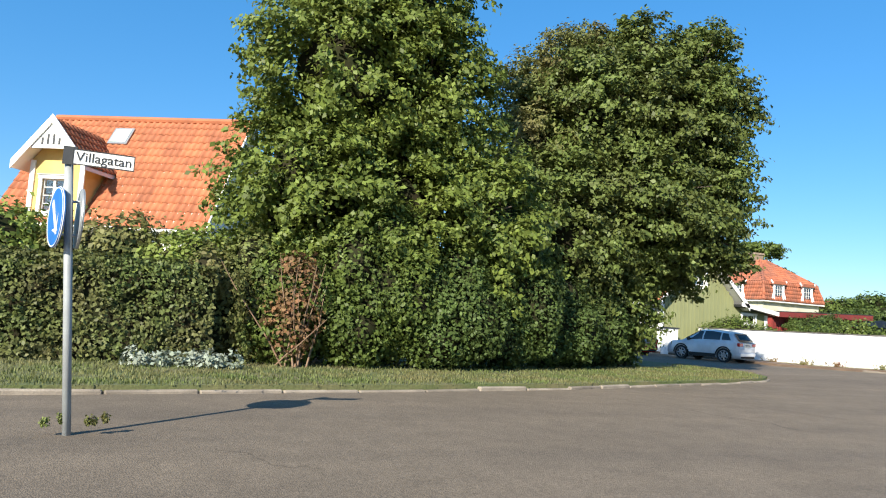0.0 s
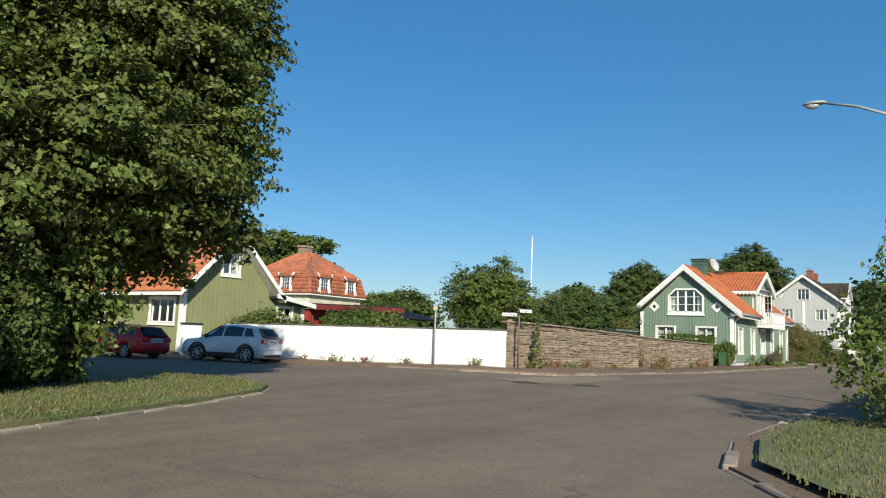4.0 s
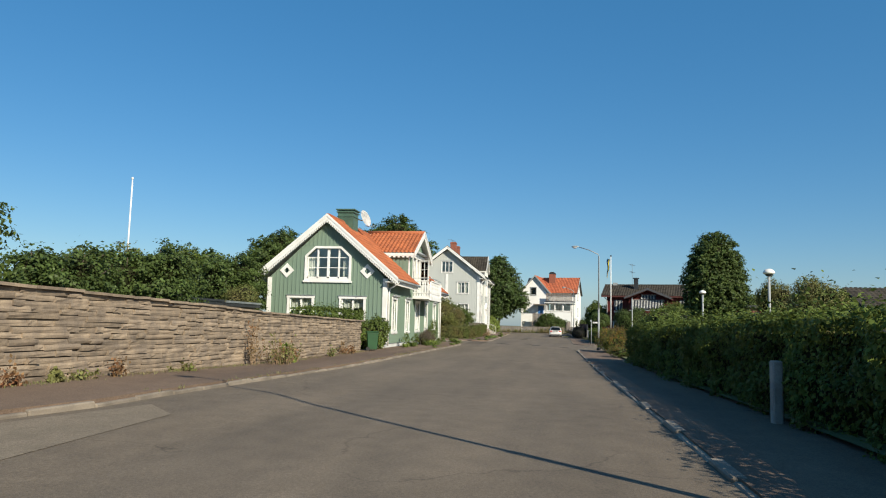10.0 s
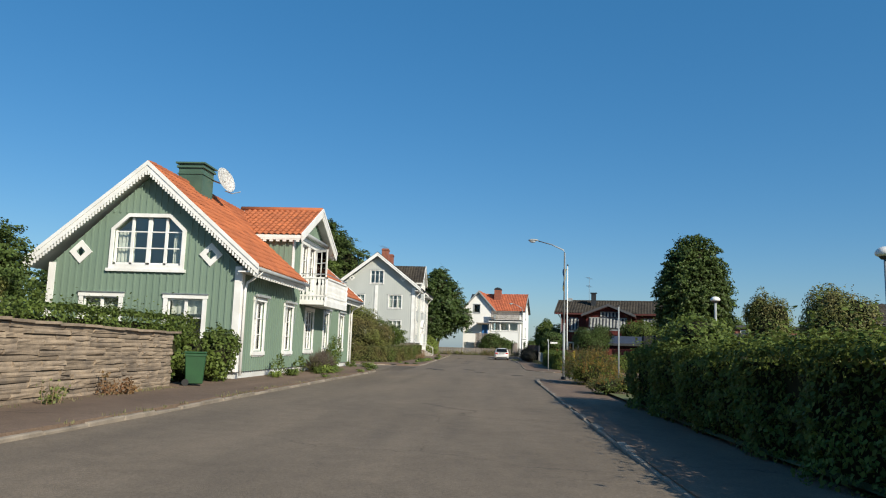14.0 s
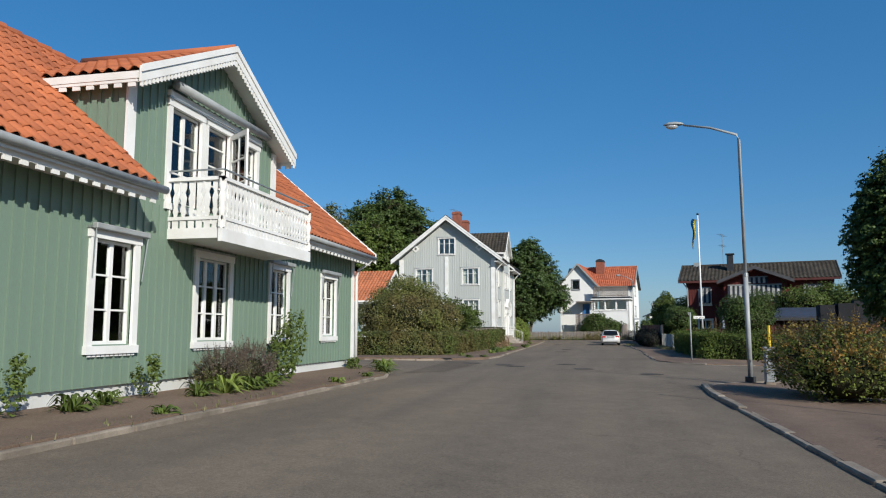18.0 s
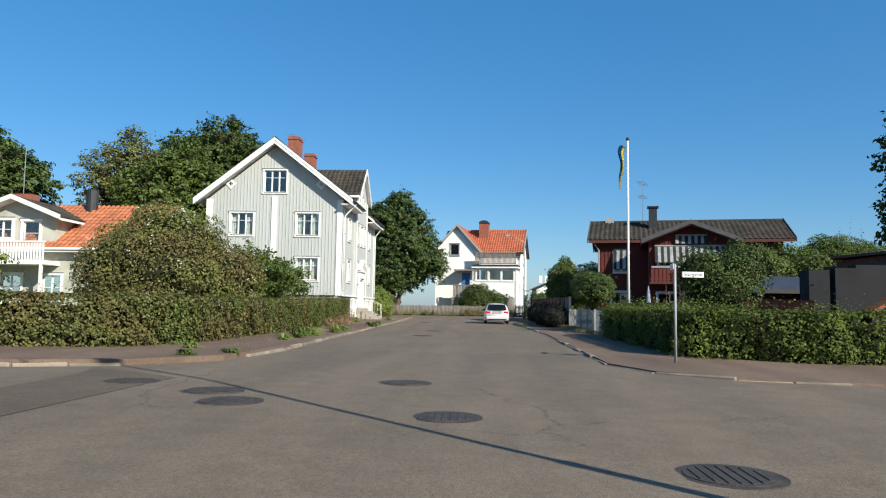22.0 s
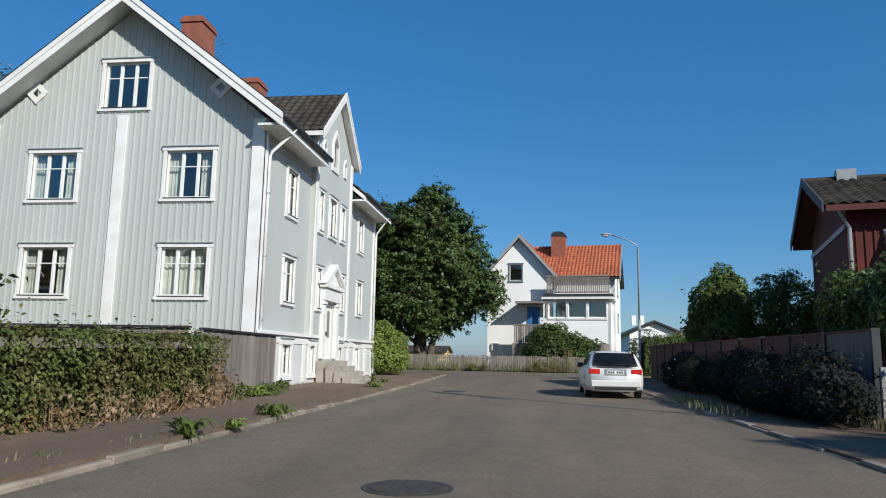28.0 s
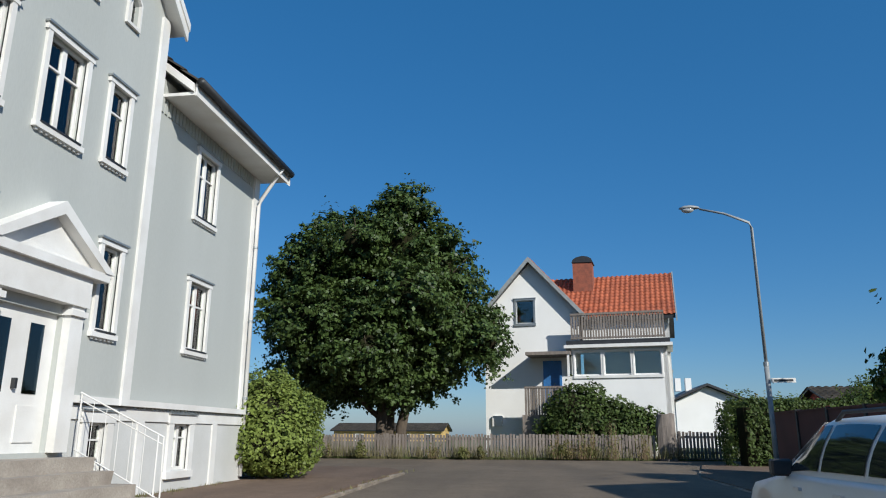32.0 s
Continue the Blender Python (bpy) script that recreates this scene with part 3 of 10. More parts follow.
def waves(rng, n=9, lo=0.3, hi=1.6):
    """A smooth random field over the plane, about -1 to 1, from a few waves."""
    k = 2 * math.pi / rng.uniform(lo, hi, n)
    a, ph = rng.uniform(0, math.pi, n), rng.uniform(0, 6.28, n)
    return lambda u, v: sum(np.sin(k[i] * (u * math.cos(a[i]) + v * math.sin(a[i])) + ph[i]) for i in range(n)) / math.sqrt(n)


def hedge(name, label, pts, width, height, leaf, material, n_per_m2=330, seed=1, rough=0.09, back=-1, category="hedge", heights=None, shoots=0.06):
    """A clipped hedge along ground points: a solid core, near black for inner shade, under an uneven skin of leaves
    with hollows.
    """
    t = thing(name, label, category)
    rng = np.random.default_rng(seed)
    big, small = waves(rng, 8, 0.7, 2.6), waves(rng, 10, 0.16, 0.5)
    heights = heights or [height] * len(pts)
    bm = bmesh.new()
    P, D = [], []
    run = 0.0
    for (x0, y0), (x1, y1), h0, h1 in zip(pts, pts[1:], heights, heights[1:]):
        L = math.hypot(x1 - x0, y1 - y0)
        ux, uy = (x1 - x0) / L, (y1 - y0) / L
        nx, ny = -uy, ux
        za, zb = gz(x0, y0), gz(x1, y1)
        w = width / 2 - 0.2
        vs = []
        for (x, y, z, h) in ((x0, y0, za, h0), (x1, y1, zb, h1)):
            for sd, zz in ((-w, 0.0), (w, 0.0), (w * 0.95, h - 0.18), (-w * 0.95, h - 0.18)):
                vs.append(bm.verts.new((x + nx * sd, y + ny * sd, z + zz)))
        for f in ((0, 1, 2, 3), (7, 6, 5, 4), (0, 4, 5, 1), (1, 5, 6, 2), (2, 6, 7, 3), (3, 7, 4, 0)):
            bm.faces.new([vs[i] for i in f])
        first, last = (x0, y0) == pts[0], (x1, y1) == pts[-1]
        hm = (h0 + h1) / 2
        faces = [(1, L * hm), (-1, L * hm), (0, L * width)] + [(2, width * h0)] * first + [(3, width * h1)] * last
        if not last:
            faces.append((4, math.pi * width * h1))
            faces.append((5, math.pi * width ** 2 / 4))
        for side, area in faces:
            n = int(area * n_per_m2 * (1.35 if side in (0, 5) else 0.35 if side == back else 1.15))
            a, b = rng.random(n), rng.random(n)
            hh = h0 + (h1 - h0) * a
            if side in (1, -1):
                u, sd, z = a * L, np.full(n, side * width / 2), b * hh
                d = np.tile((nx * side, ny * side, 0.15), (n, 1))
            elif side == 0:
                u, sd, z = a * L, (b - 0.5) * width, hh
                d = np.tile((0, 0, 1.0), (n, 1))
            elif side in (2, 3):
                u, sd, z = np.full(n, -width / 2 + 0.1 if side == 2 else L + width / 2 - 0.1), (a - 0.5) * width, b * (h0 if side == 2 else h1)
                d = np.tile((ux * (-1 if side == 2 else 1), uy * (-1 if side == 2 else 1), 0.15), (n, 1))
            else:
                an = rng.uniform(0, 6.283, n)
                r = np.full(n, width / 2) if side == 4 else width / 2 * np.sqrt(a)
                u, sd, z = L + r * np.cos(an), r * np.sin(an), b * h1 if side == 4 else np.full(n, h1)
                d = np.stack([ux * np.cos(an) + nx * np.sin(an), uy * np.cos(an) + ny * np.sin(an), np.full(n, 0.15)], 1) if side == 4 else np.tile((0, 0, 1.0), (n, 1))
            s1 = run + u + (sd * 1.3 if side not in (1, -1) else 0)
            v1 = z if side not in (0, 5) else sd + 3.1
            wob = rough * big(s1, v1) + 0.045 * small(s1, v1) + rng.normal(0, 0.03, n)
            # sparse, hollow places let the shade-coloured core show; some leaves sit deep
            thin = (small(s1 + 7.3, v1) < -1.05) & (rng.random(n) < 0.75)
            if side in (1, -1, 2, 3, 4):
                thin |= (z < 0.22) & (rng.random(n) < 0.35)
            deep = rng.random(n) < 0.25
            wob = np.where(deep, wob - rng.uniform(0.03, 0.14, n), wob)
            gg = za + (zb - za) * np.clip(u / L, 0, 1)
            x = x0 + ux * u + nx * sd + d[:, 0] * wob
            y = y0 + uy * u + ny * sd + d[:, 1] * wob
            shoot = np.where(rng.random(n) < shoots, rng.exponential(0.09, n), 0)
            zz = gg + z + (wob * 0.45 + shoot if side in (0, 5) else 0) + 0.02
            ok = ~thin
            P.append(np.stack([x, y, zz], 1)[ok])
            D.append(d[ok])
        run += L
    # the hedge's inner shade, put in as a near-black solid
    part("twig_core", bm, M_SHADE_CORE, t)
    leaf_obj("foliage", np.concatenate(P), np.concatenate(D), leaf, material, t, seed + 2)
    return t


def tuft(P, h, rng, blades=14, spread=0.18):
    """Grass blades or stalks as thin upright slivers: corners and faces."""
    V, Q = [], []
    for p in P:
        for _ in range(blades):
            a = rng.uniform(0, 6.28)
            b = np.array(p) + np.array((rng.normal(0, spread), rng.normal(0, spread), 0))
            l = h * rng.uniform(0.5, 1.2)
            lean = np.array((math.cos(a), math.sin(a), 0)) * l * rng.uniform(0.1, 0.5)
            w = np.array((-math.sin(a), math.cos(a), 0)) * 0.008
            i = len(V)
            V += [b - w, b + w, b + w * 0.6 + lean * 0.5 + (0, 0, l * 0.7), b - w * 0.6 + lean * 0.5 + (0, 0, l * 0.7)]
            V += [b + lean + (0, 0, l), b + lean + (0, 0, l)]
            Q += [(i, i + 1, i + 2, i + 3), (i + 3, i + 2, i + 4, i + 5)]
    return V, Q


# ---- ground ----
def sheet(name, poly, dz, material, thick=0.0, step=2.0, label="", parent=None, category=""):
    """A level area cut into a net so that it follows the ground; with thickness it stands as a step."""
    bm = bmesh.new()
    bm.faces.new([bm.verts.new((x, y, 0)) for x, y in poly])
    xs, ys = [p[0] for p in poly], [p[1] for p in poly]
    for lo, hi, ax in ((max(min(xs), -45), min(max(xs), 165), 0), (max(min(ys), -5), min(max(ys), 25), 1)):
        v = math.ceil((lo + 0.01) / step) * step
        while v < hi:
            co, no = ((v, 0, 0), (1, 0, 0)) if ax == 0 else ((0, v, 0), (0, 1, 0))
            bmesh.ops.bisect_plane(bm, geom=bm.verts[:] + bm.edges[:] + bm.faces[:], plane_co=co, plane_no=no)
            v += step
    bmesh.ops.triangulate(bm, faces=bm.faces[:])
    for v in bm.verts:
        v.co.z = gz(v.co.x, v.co.y) + dz
    if thick:
        ext = bmesh.ops.extrude_face_region(bm, geom=bm.faces[:])
        bmesh.ops.translate(bm, verts=[g for g in ext["geom"] if isinstance(g, bmesh.types.BMVert)], vec=(0, 0, -thick))
    ob = part(name, bm, material, parent, label)
    if parent is None:
        tagged(ob, label, category or name.split("_")[0], kind="structure")
    return ob


sheet("ground", [(-900, -900), (1200, -900), (1200, 900), (-900, 900)], -0.06, M_FIELD, label="dry green field ground out to the horizon", category="ground")
sheet("road", [(-60, -60), (160, -60), (160, 70), (-60, 70)], 0.0, M_ASPH, label="worn brownish grey asphalt street", category="road")

NW = [(-60, 9.2), (0.6, 9.5), (3.8, 10.25), (6.0, 10.8), (9.0, 11.7), (12.4, 13.0), (15.0, 14.1), (16.6, 14.9), (17.5, 15.7), (18.0, 16.9), (17.9, 19), (17.4, 70), (-60, 70)]
N1 = [(26.4, 70), (26.3, 20.0), (26.1, 16.9), (27.1, 15.4), (28.2, 14.68), (30.3, 14.35), (68.0, 14.2), (70.0, 14.7), (71.4, 16.0), (72.0, 18), (72.0, 70)]
N2 = [(78.4, 70), (78.0, 18.0), (78.3, 16.0), (79.0, 14.7), (80.6, 13.65), (83.6, 13.45), (92, 13.75), (104, 14.05), (128, 14.5), (129.5, 15.2), (130.2, 17), (130.5, 24), (130.5, 70)]
S1 = [(13.4, -60), (13.5, 3.5), (13.9, 5.2), (15.2, 6.1), (17.4, 6.6), (66.0, 6.75), (68.4, 6.6), (69.8, 5.6), (70.4, 4.0), (70.6, -60)]
S2 = [(79.9, -60), (79.9, 3.2), (80.15, 4.9), (80.9, 6.05), (82.4, 6.6), (96, 6.5), (108, 6.6), (128, 6.9), (135, 5.5), (139, 1), (140, -60)]
EAST = [(140.2, -60), (139.8, 5.0), (139.6, 70), (400, 70), (400, -60)]
for nm, poly, m, lb in (("lawn_1", NW, M_GRASS, "mown grass verge with dry patches"), ("pavement_1", N1, M_PAVE, "reddish grey asphalt pavement with weeds"),
                        ("pavement_2", N2, M_PAVE, "reddish grey asphalt pavement with weeds"), ("pavement_3", S1, M_PAVE, "asphalt pavement in hedge shade"),
                        ("pavement_4", S2, M_PAVE, "asphalt pavement beside the fences"), ("yard_1", EAST, M_GRASS, "rough grass yard behind the end fence")):
    sheet(nm, poly, 0.042 if nm in ("pavement_3", "pavement_4") else 0.1, m, 0.14, label=lb, category="pavement" if "pave" in nm else "lawn")
# soil and lawn behind walls and hedges
for i, (poly, lb) in enumerate((([(28.8, 70), (28.8, 17.0), (54.5, 16.9), (54.5, 22.8), (72, 22.8), (71.9, 70)], "garden lawn"), ([(80.9, 70), (80.9, 17.9), (82.0, 16.4), (83.6, 15.9), (105, 16.4), (109.9, 17.6), (109.9, 27), (124, 27), (124, 70)], "garden lawn behind the hedge"),
                                ([(13.6, -60), (13.7, 4.0), (15.6, 5.0), (58.5, 4.9), (58.8, -60)], "garden lawn behind the hedge"), ([(83.6, -60), (83.9, 1.8), (85.0, 3.9), (128, 4.2), (128, -60)], "garden lawn behind the fence"))):
    sheet("garden_%d" % (i + 1), poly, 0.115, M_GRASS, label=lb, category="lawn")

sheet("verge_1", [(13.75, -40), (13.75, 3.6), (14.1, 5.0), (15.3, 5.85), (17.4, 6.3), (21.0, 6.35), (21.2, 4.7), (20.5, -40)], 0.119, M_GRASS, label="green grass verge at the street corner", category="lawn")


def kerb_line(name, poly, i0, i1, label, sink=0.0, flush=(0, 0)):
    """Kerb stones along part of a block's edge, each a stone of its own."""
    t = thing(name, label, "kerb", kind="structure")
    pts = [Vector((x, y, 0)) for x, y in poly[i0:i1 + 1]]
    rng = random.Random(len(poly) + i0)
    me = None
    for a, b in zip(pts, pts[1:]):
        L = (b - a).length
        n = max(int(round(L / 0.98)), 1)
        d = (b - a) / n
        ang = math.atan2(d.y, d.x)
        for k in range(n):
            c = a + d * (k + 0.5)
            if c.x < -8 or c.x > 131 or c.y > 30 or c.y < -6 or (79.3 < c.x < 81.4 and c.y > 13):
                continue
            if me is None:
                bm = nbox(-0.5, -0.075, -0.16, 0.5, 0.075, 0.0)
                bmesh.ops.bevel(bm, geom=bm.edges[:], offset=0.018, segments=1, affect="EDGES")
                bmesh.ops.recalc_face_normals(bm, faces=bm.faces[:])
                me = bpy.data.meshes.new("kerb_stone")
                bm.to_mesh(me)
                bm.free()
                me.materials.append(M_KERB)
            ob = new("kerb_stone", me)
            ob.location = (c.x, c.y, gz(c.x, c.y) + 0.112 - sink - (0.004 if flush[0] < c.x < flush[1] else -0.025 if flush[1] < c.x < 68.2 and flush[1] > 0 else 0) + (rng.uniform(-0.006, 0.004) if flush[0] < c.x < 69 and flush[1] > 0 else rng.uniform(-0.012 - sink * 0.4, 0.01)))
            ob.rotation_euler = (rng.uniform(-0.03, 0.03), rng.uniform(-0.01, 0.01), ang + rng.uniform(-0.012, 0.012))
            ob.scale = (d.length * 0.985, 1, 1)
            ob.parent = t


# ---- green corner house ----
def roof_slab(name, F, section, u0, u1, material, parent):
    """A board or deck of the given (v, z) section run along u, for ridges along x."""
    bm = bmesh.new()
    a = [bm.verts.new((u0, v, z)) for v, z in section]
    b = [bm.verts.new((u1, v, z)) for v, z in section]
    bm.faces.new(a)
    bm.faces.new(b[::-1])
    for i in range(len(a)):
        j = (i + 1) % len(a)
        bm.faces.new((a[i], b[i], b[j], a[j]))
    return part(name, bm, material, parent)


def slope_board(name, F, u0, z0, u1, z1, d0, d1, wide, material, parent, label=""):
    """A bargeboard following a gable's slope."""
    return part(name, fprism(F, [(u0, z0), (u1, z1), (u1, z1 - wide), (u0, z0 - wide)], d0, d1), material, parent, label)


def diamond(parent, F, u, z, r):
    out = [(u, z - r), (u + r, z), (u, z + r), (u - r, z)]
    q = r * 0.42
    inn = [(u, z - q), (u + q, z), (u, z + q), (u - q, z)]
    bm = bmesh.new()
    for i in range(4):
        j = (i + 1) % 4
        fprism(F, [out[i], out[j], inn[j], inn[i]], 0.0, 0.05, bm)
    w = part("diamond_window", bm, M_WHITE, parent, "white diamond-shaped window surround")
    part("pane", fprism(F, inn, -0.01, 0.012), M_GLASS, w)
    part("backing", fprism(F, inn, -0.03, -0.02), M_DARK, w)
    return w


GX0, GX1, GY0, GY1 = 55.2, 71.3, 16.2, 22.18
GZE, GZR = 3.42, 6.46
GYM = (GY0 + GY1) / 2
G0 = gz(60, 16.2) + 0.1
house = thing("green_house", "green boarded house with orange tiled roof and white trim", "house")
FA, FB, FC, FD = ("x", GX0, -1), ("y", GY0, -1), ("x", GX1, 1), ("y", GY1, 1)
arch = [(18.1, 3.45), (20.24, 3.45), (20.24, 4.5), (19.8, 4.91), (18.54, 4.91), (18.1, 4.5)]
lowR, lowL = rect(17.32, 18.41, 1.2, 2.47), rect(19.92, 21.05, 1.2, 2.47)
gable = [(GY0, 0.2 + G0), (GY1, 0.2 + G0), (GY1, GZE), (GYM, GZR - 0.2), (GY0, GZE)]
wall("wall", FA, gable, [arch, lowR, lowL], 0.2, M_GREEN, house)
battens(FA, gable, [arch, lowR, lowL], 0.205, 0.05, 0.025, M_GREEN, house)
wall("wall", FC, gable, [], 0.2, M_GREEN, house)
sidewins = [rect(a, b, c, d) for a, b, c, d in ((56.56, 57.48, 0.97, 2.54), (59.83, 60.74, 0.97, 2.54), (62.64, 63.8, 1.0, 2.53), (65.7, 66.56, 1.04, 2.58), (68.82, 69.76, 1.06, 2.6))]
side = rect(GX0 + 0.2, GX1 - 0.2, 0.2 + G0, GZE)
wall("wall", FB, side, sidewins, 0.2, M_GREEN, house)
battens(FB, rect(GX0, GX1, 0.2 + G0, GZE - 0.12), sidewins, 0.205, 0.05, 0.025, M_GREEN, house)
wall("wall", FD, side, [], 0.2, M_GREEN, house)
part("plinth", nbox(GX0 + 0.05, GY0 + 0.05, G0 - 0.3, GX1 - 0.05, GY1 - 0.05, G0 + 0.21), M_PLINTH, house, "pale rendered plinth")
for F, u in ((FA, GY0), (FA, GY1 - 0.18), (FB, GX0), (FB, GX1 - 0.18)):
    part("corner_board", nfbox(F, u - (0.03 if u in (GY0, GX0) else 0), u + 0.18 + (0.03 if u not in (GY0, GX0) else 0), 0.0, 0.055, G0 + 0.2, GZE + 0.05), M_WHITE, house)
for k, s in enumerate(sidewins):
    w = window(house, FB, s[0][0], s[1][0], s[0][1], s[2][1], 3 if k == 2 else 2, (0.34, 0.67), curtains=0 if k == 2 else 1, casing=0.13)
    if k == 2:
        drape(w, FB, s[0][0] + 0.04, s[1][0] - 0.04, s[0][1] + 0.05, s[0][1] + 0.62)
    else:
        # rolled-up awning with its two folding arms
        u0, u1, zt = s[0][0] - 0.13, s[1][0] + 0.13, s[2][1] + 0.14
        a = part("window_awning", nfbox(FB, u0 - 0.02, u1 + 0.1, 0.06, 0.15, zt - 0.02, zt + 0.07), M_POLE, house, "grey rolled window awning", bevel=0.012)
        for u, du in ((u0, 0.03), (u1 + 0.07, -0.05)):
            part("awning_arm", ntube([fp(FB, u, 0.12, zt), fp(FB, u + du, 0.07, zt - 0.72)], 0.011, 5), M_GALV, a)
    # cut edge under the sill board
    n = max(int((s[1][0] - s[0][0] + 0.3) / 0.11), 4)
    for j in range(n):
        shared_box("sill_tooth", M_WHITE, w, s[0][0] - 0.1 + (s[1][0] - s[0][0] + 0.2) * (j + 0.5) / n, GY0 - 0.03, s[0][1] - 0.155, 0.07, 0.03, 0.045)
for s in (lowR, lowL):
    window(house, FA, s[0][0], s[1][0], s[0][1], s[2][1], 2, (0.45,), curtains=0, casing=0.12)
    drape(house, FA, s[0][0] + 0.05, s[1][0] - 0.05, s[2][1] - 0.45, s[2][1])
# wide five-sided loft window
bm = bmesh.new()
big = [(17.99, 3.33), (20.34, 3.33), (20.34, 4.55), (19.83, 5.02), (18.51, 5.02), (17.99, 4.55)]
for i in range(6):
    j = (i + 1) % 6
    fprism(FA, [big[i], big[j], arch[j], arch[i]], -0.02, 0.06, bm)
lw = part("loft_window", bm, M_WHITE, house, "wide white loft window with cut corners")
part("sill", nfbox(FA, 17.93, 20.4, -0.02, 0.09, 3.24, 3.33), M_WHITE, lw)
bm = bmesh.new()
fprism(FA, arch, -0.088, -0.082, bm)
part("pane", bm, M_GLASS, lw).visible_shadow = False
for k in range(1, 4):
    u = 18.1 + 2.14 * k / 4
    wd = 0.06 if k == 2 else 0.04
    part("sash_bar", nfbox(FA, u - wd, u + wd, -0.1, -0.04, 3.45, 4.91), M_WHITE, lw)
for z in (3.97, 4.47):
    part("sash_bar", nfbox(FA, 18.1, 20.24, -0.095, -0.055, z - 0.018, z + 0.018), M_WHITE, lw)
bm = bmesh.new()
fbox(bm, FA, 18.1, 18.16, -0.1, -0.04, 3.45, 4.5)
fbox(bm, FA, 20.18, 20.24, -0.1, -0.04, 3.45, 4.5)
fbox(bm, FA, 18.1, 20.24, -0.1, -0.04, 3.45, 3.52)
part("sash_frame", bm, M_WHITE, lw)
drape(lw, FA, 19.68, 20.2, 3.5, 4.5)
drape(lw, FA, 18.15, 18.45, 3.5, 4.45)
for u in (17.17, 21.25):
    diamond(house, FA, u, 3.81, 0.36)
# roof
OV, EX0, EX1 = 0.66, GX0 - 0.38, GX1 + 0.3
for sg in (1, -1):
    ye = GYM - sg * (GYM - GY0 + OV - 0.1)
    ze = GZE
    # the street eave stops where the dormer stands
    S = math.hypot(GYM - ye, GZR - ze)
    for a, b in (((EX0 + 0.03, 60.42), (60.42, 65.74), (65.74, EX1 - 0.03)) if sg == 1 else ((EX0 + 0.03, EX1 - 0.03),)):
        f = (GY0 + 0.3 - ye) / (GYM - ye) if sg == 1 and a == 60.42 else 0.0
        y0, z0 = ye + (GYM - ye) * f, ze + (GZR - ze) * f
        roof_slab("roof_deck", None, [(y0, z0), (GYM, GZR), (GYM, GZR - 0.14), (y0, z0 - 0.14)], a, b, M_WHITE, house)
    open_eave = (lambda u, s, ye=ye, S=S: 60.4 < EX0 + u < 65.75 and ye + s * (GYM - ye) / S < GY0 + 0.25) if sg == 1 else None
    tiled_plane(house, (EX0, ye - sg * 0.05, ze + 0.02), (1, 0, 0), (0, (GYM - ye) / S, (GZR - ze) / S), EX1 - EX0, S + 0.05, M_TILE, single=(0, 5.6) if sg == 1 else None, cut=open_eave)
    for F, d in ((("x", EX0, -1), 1), (("x", EX1, 1), 1)):
        slope_board("bargeboard", F, ye - sg * 0.08, ze + 0.09, GYM, GZR + 0.12, 0.0, 0.035, 0.3, M_WHITE, house)
        slope_board("bargeboard", F, ye - sg * 0.08, ze + 0.1, GYM, GZR + 0.13, 0.035, 0.06, 0.14, M_WHITE, house)
        n = 42
        for k in range(n):
            f = (k + 0.5) / n
            y, z = ye + (GYM - ye) * f, ze + (GZR - ze) * f - 0.19
            c = fp(F, y, 0.02, z - 0.03)
            if F[2] == -1:
                ob = shared_box("scallop", M_WHITE, house, *c, 0.025, 0.055, 0.12)
ridge = bmesh.new()
for k in range(int((EX1 - EX0) / 0.36)):
    tube(ridge, [(EX0 + k * 0.36, GYM, GZR + 0.045), (EX0 + k * 0.36 + 0.37, GYM, GZR + 0.06)], 0.1, 8, 0.115)
part("ridge_tiles", ridge, M_TILE, house)
# soffit board with scallops under the street eave, gutter and down pipes
for a, b in ((EX0 + 0.05, 60.6), (65.74, EX1 - 0.05)):
    part("fascia", nfbox(FB, a, b, 0.46, 0.5, GZE - 0.2, GZE - 0.02), M_WHITE, house)
    part("soffit", nfbox(FB, a, b, 0.0, 0.46, GZE - 0.14, GZE - 0.1), M_WHITE, house)
for k in range(64):
    if 60.5 < EX0 + 0.2 + k * 0.26 < 65.8 or EX0 + 0.2 + k * 0.26 > EX1:
        continue
    shared_box("scallop", M_WHITE, house, EX0 + 0.2 + k * 0.26, GY0 - 0.485, GZE - 0.22, 0.13, 0.025, 0.08)
for a, b in ((EX0, 60.65), (65.76, EX1)):
    part("gutter", ntube([(a, GY0 - 0.6, GZE - 0.02), (b, GY0 - 0.6, GZE - 0.04)], 0.065, 8), M_POLE, house, "grey steel gutter", smooth=True)
for x in (GX0 + 0.09, GX1 + 0.05):
    part("down_pipe", ntube([(x, GY0 - 0.6, GZE - 0.05), (x, GY0 - 0.54, GZE - 0.16), (x, GY0 - 0.16, GZE - 0.42), (x, GY0 - 0.12, GZE - 0.62), (x, GY0 - 0.12, G0 + 0.1)], 0.042, 8), M_WHITE, house, smooth=True)
# dormer with balcony
DX0, DX1 = 60.42, 65.74
DXM, DZE, DZR = 63.15, 5.24, 6.66
FDm = ("y", GY0 + 0.02, -1)
dw = rect(61.62, 64.86, 3.35, 5.16)
dgable = [(DX0, 3.3), (DX1, 3.3), (DX1, DZE), (DXM, DZR - 0.12), (DX0, DZE)]
wall("dormer_wall", FDm, dgable, [dw], 0.15, M_GREEN, house)
battens(FDm, dgable, [dw], 0.2, 0.05, 0.022, M_GREEN, house)
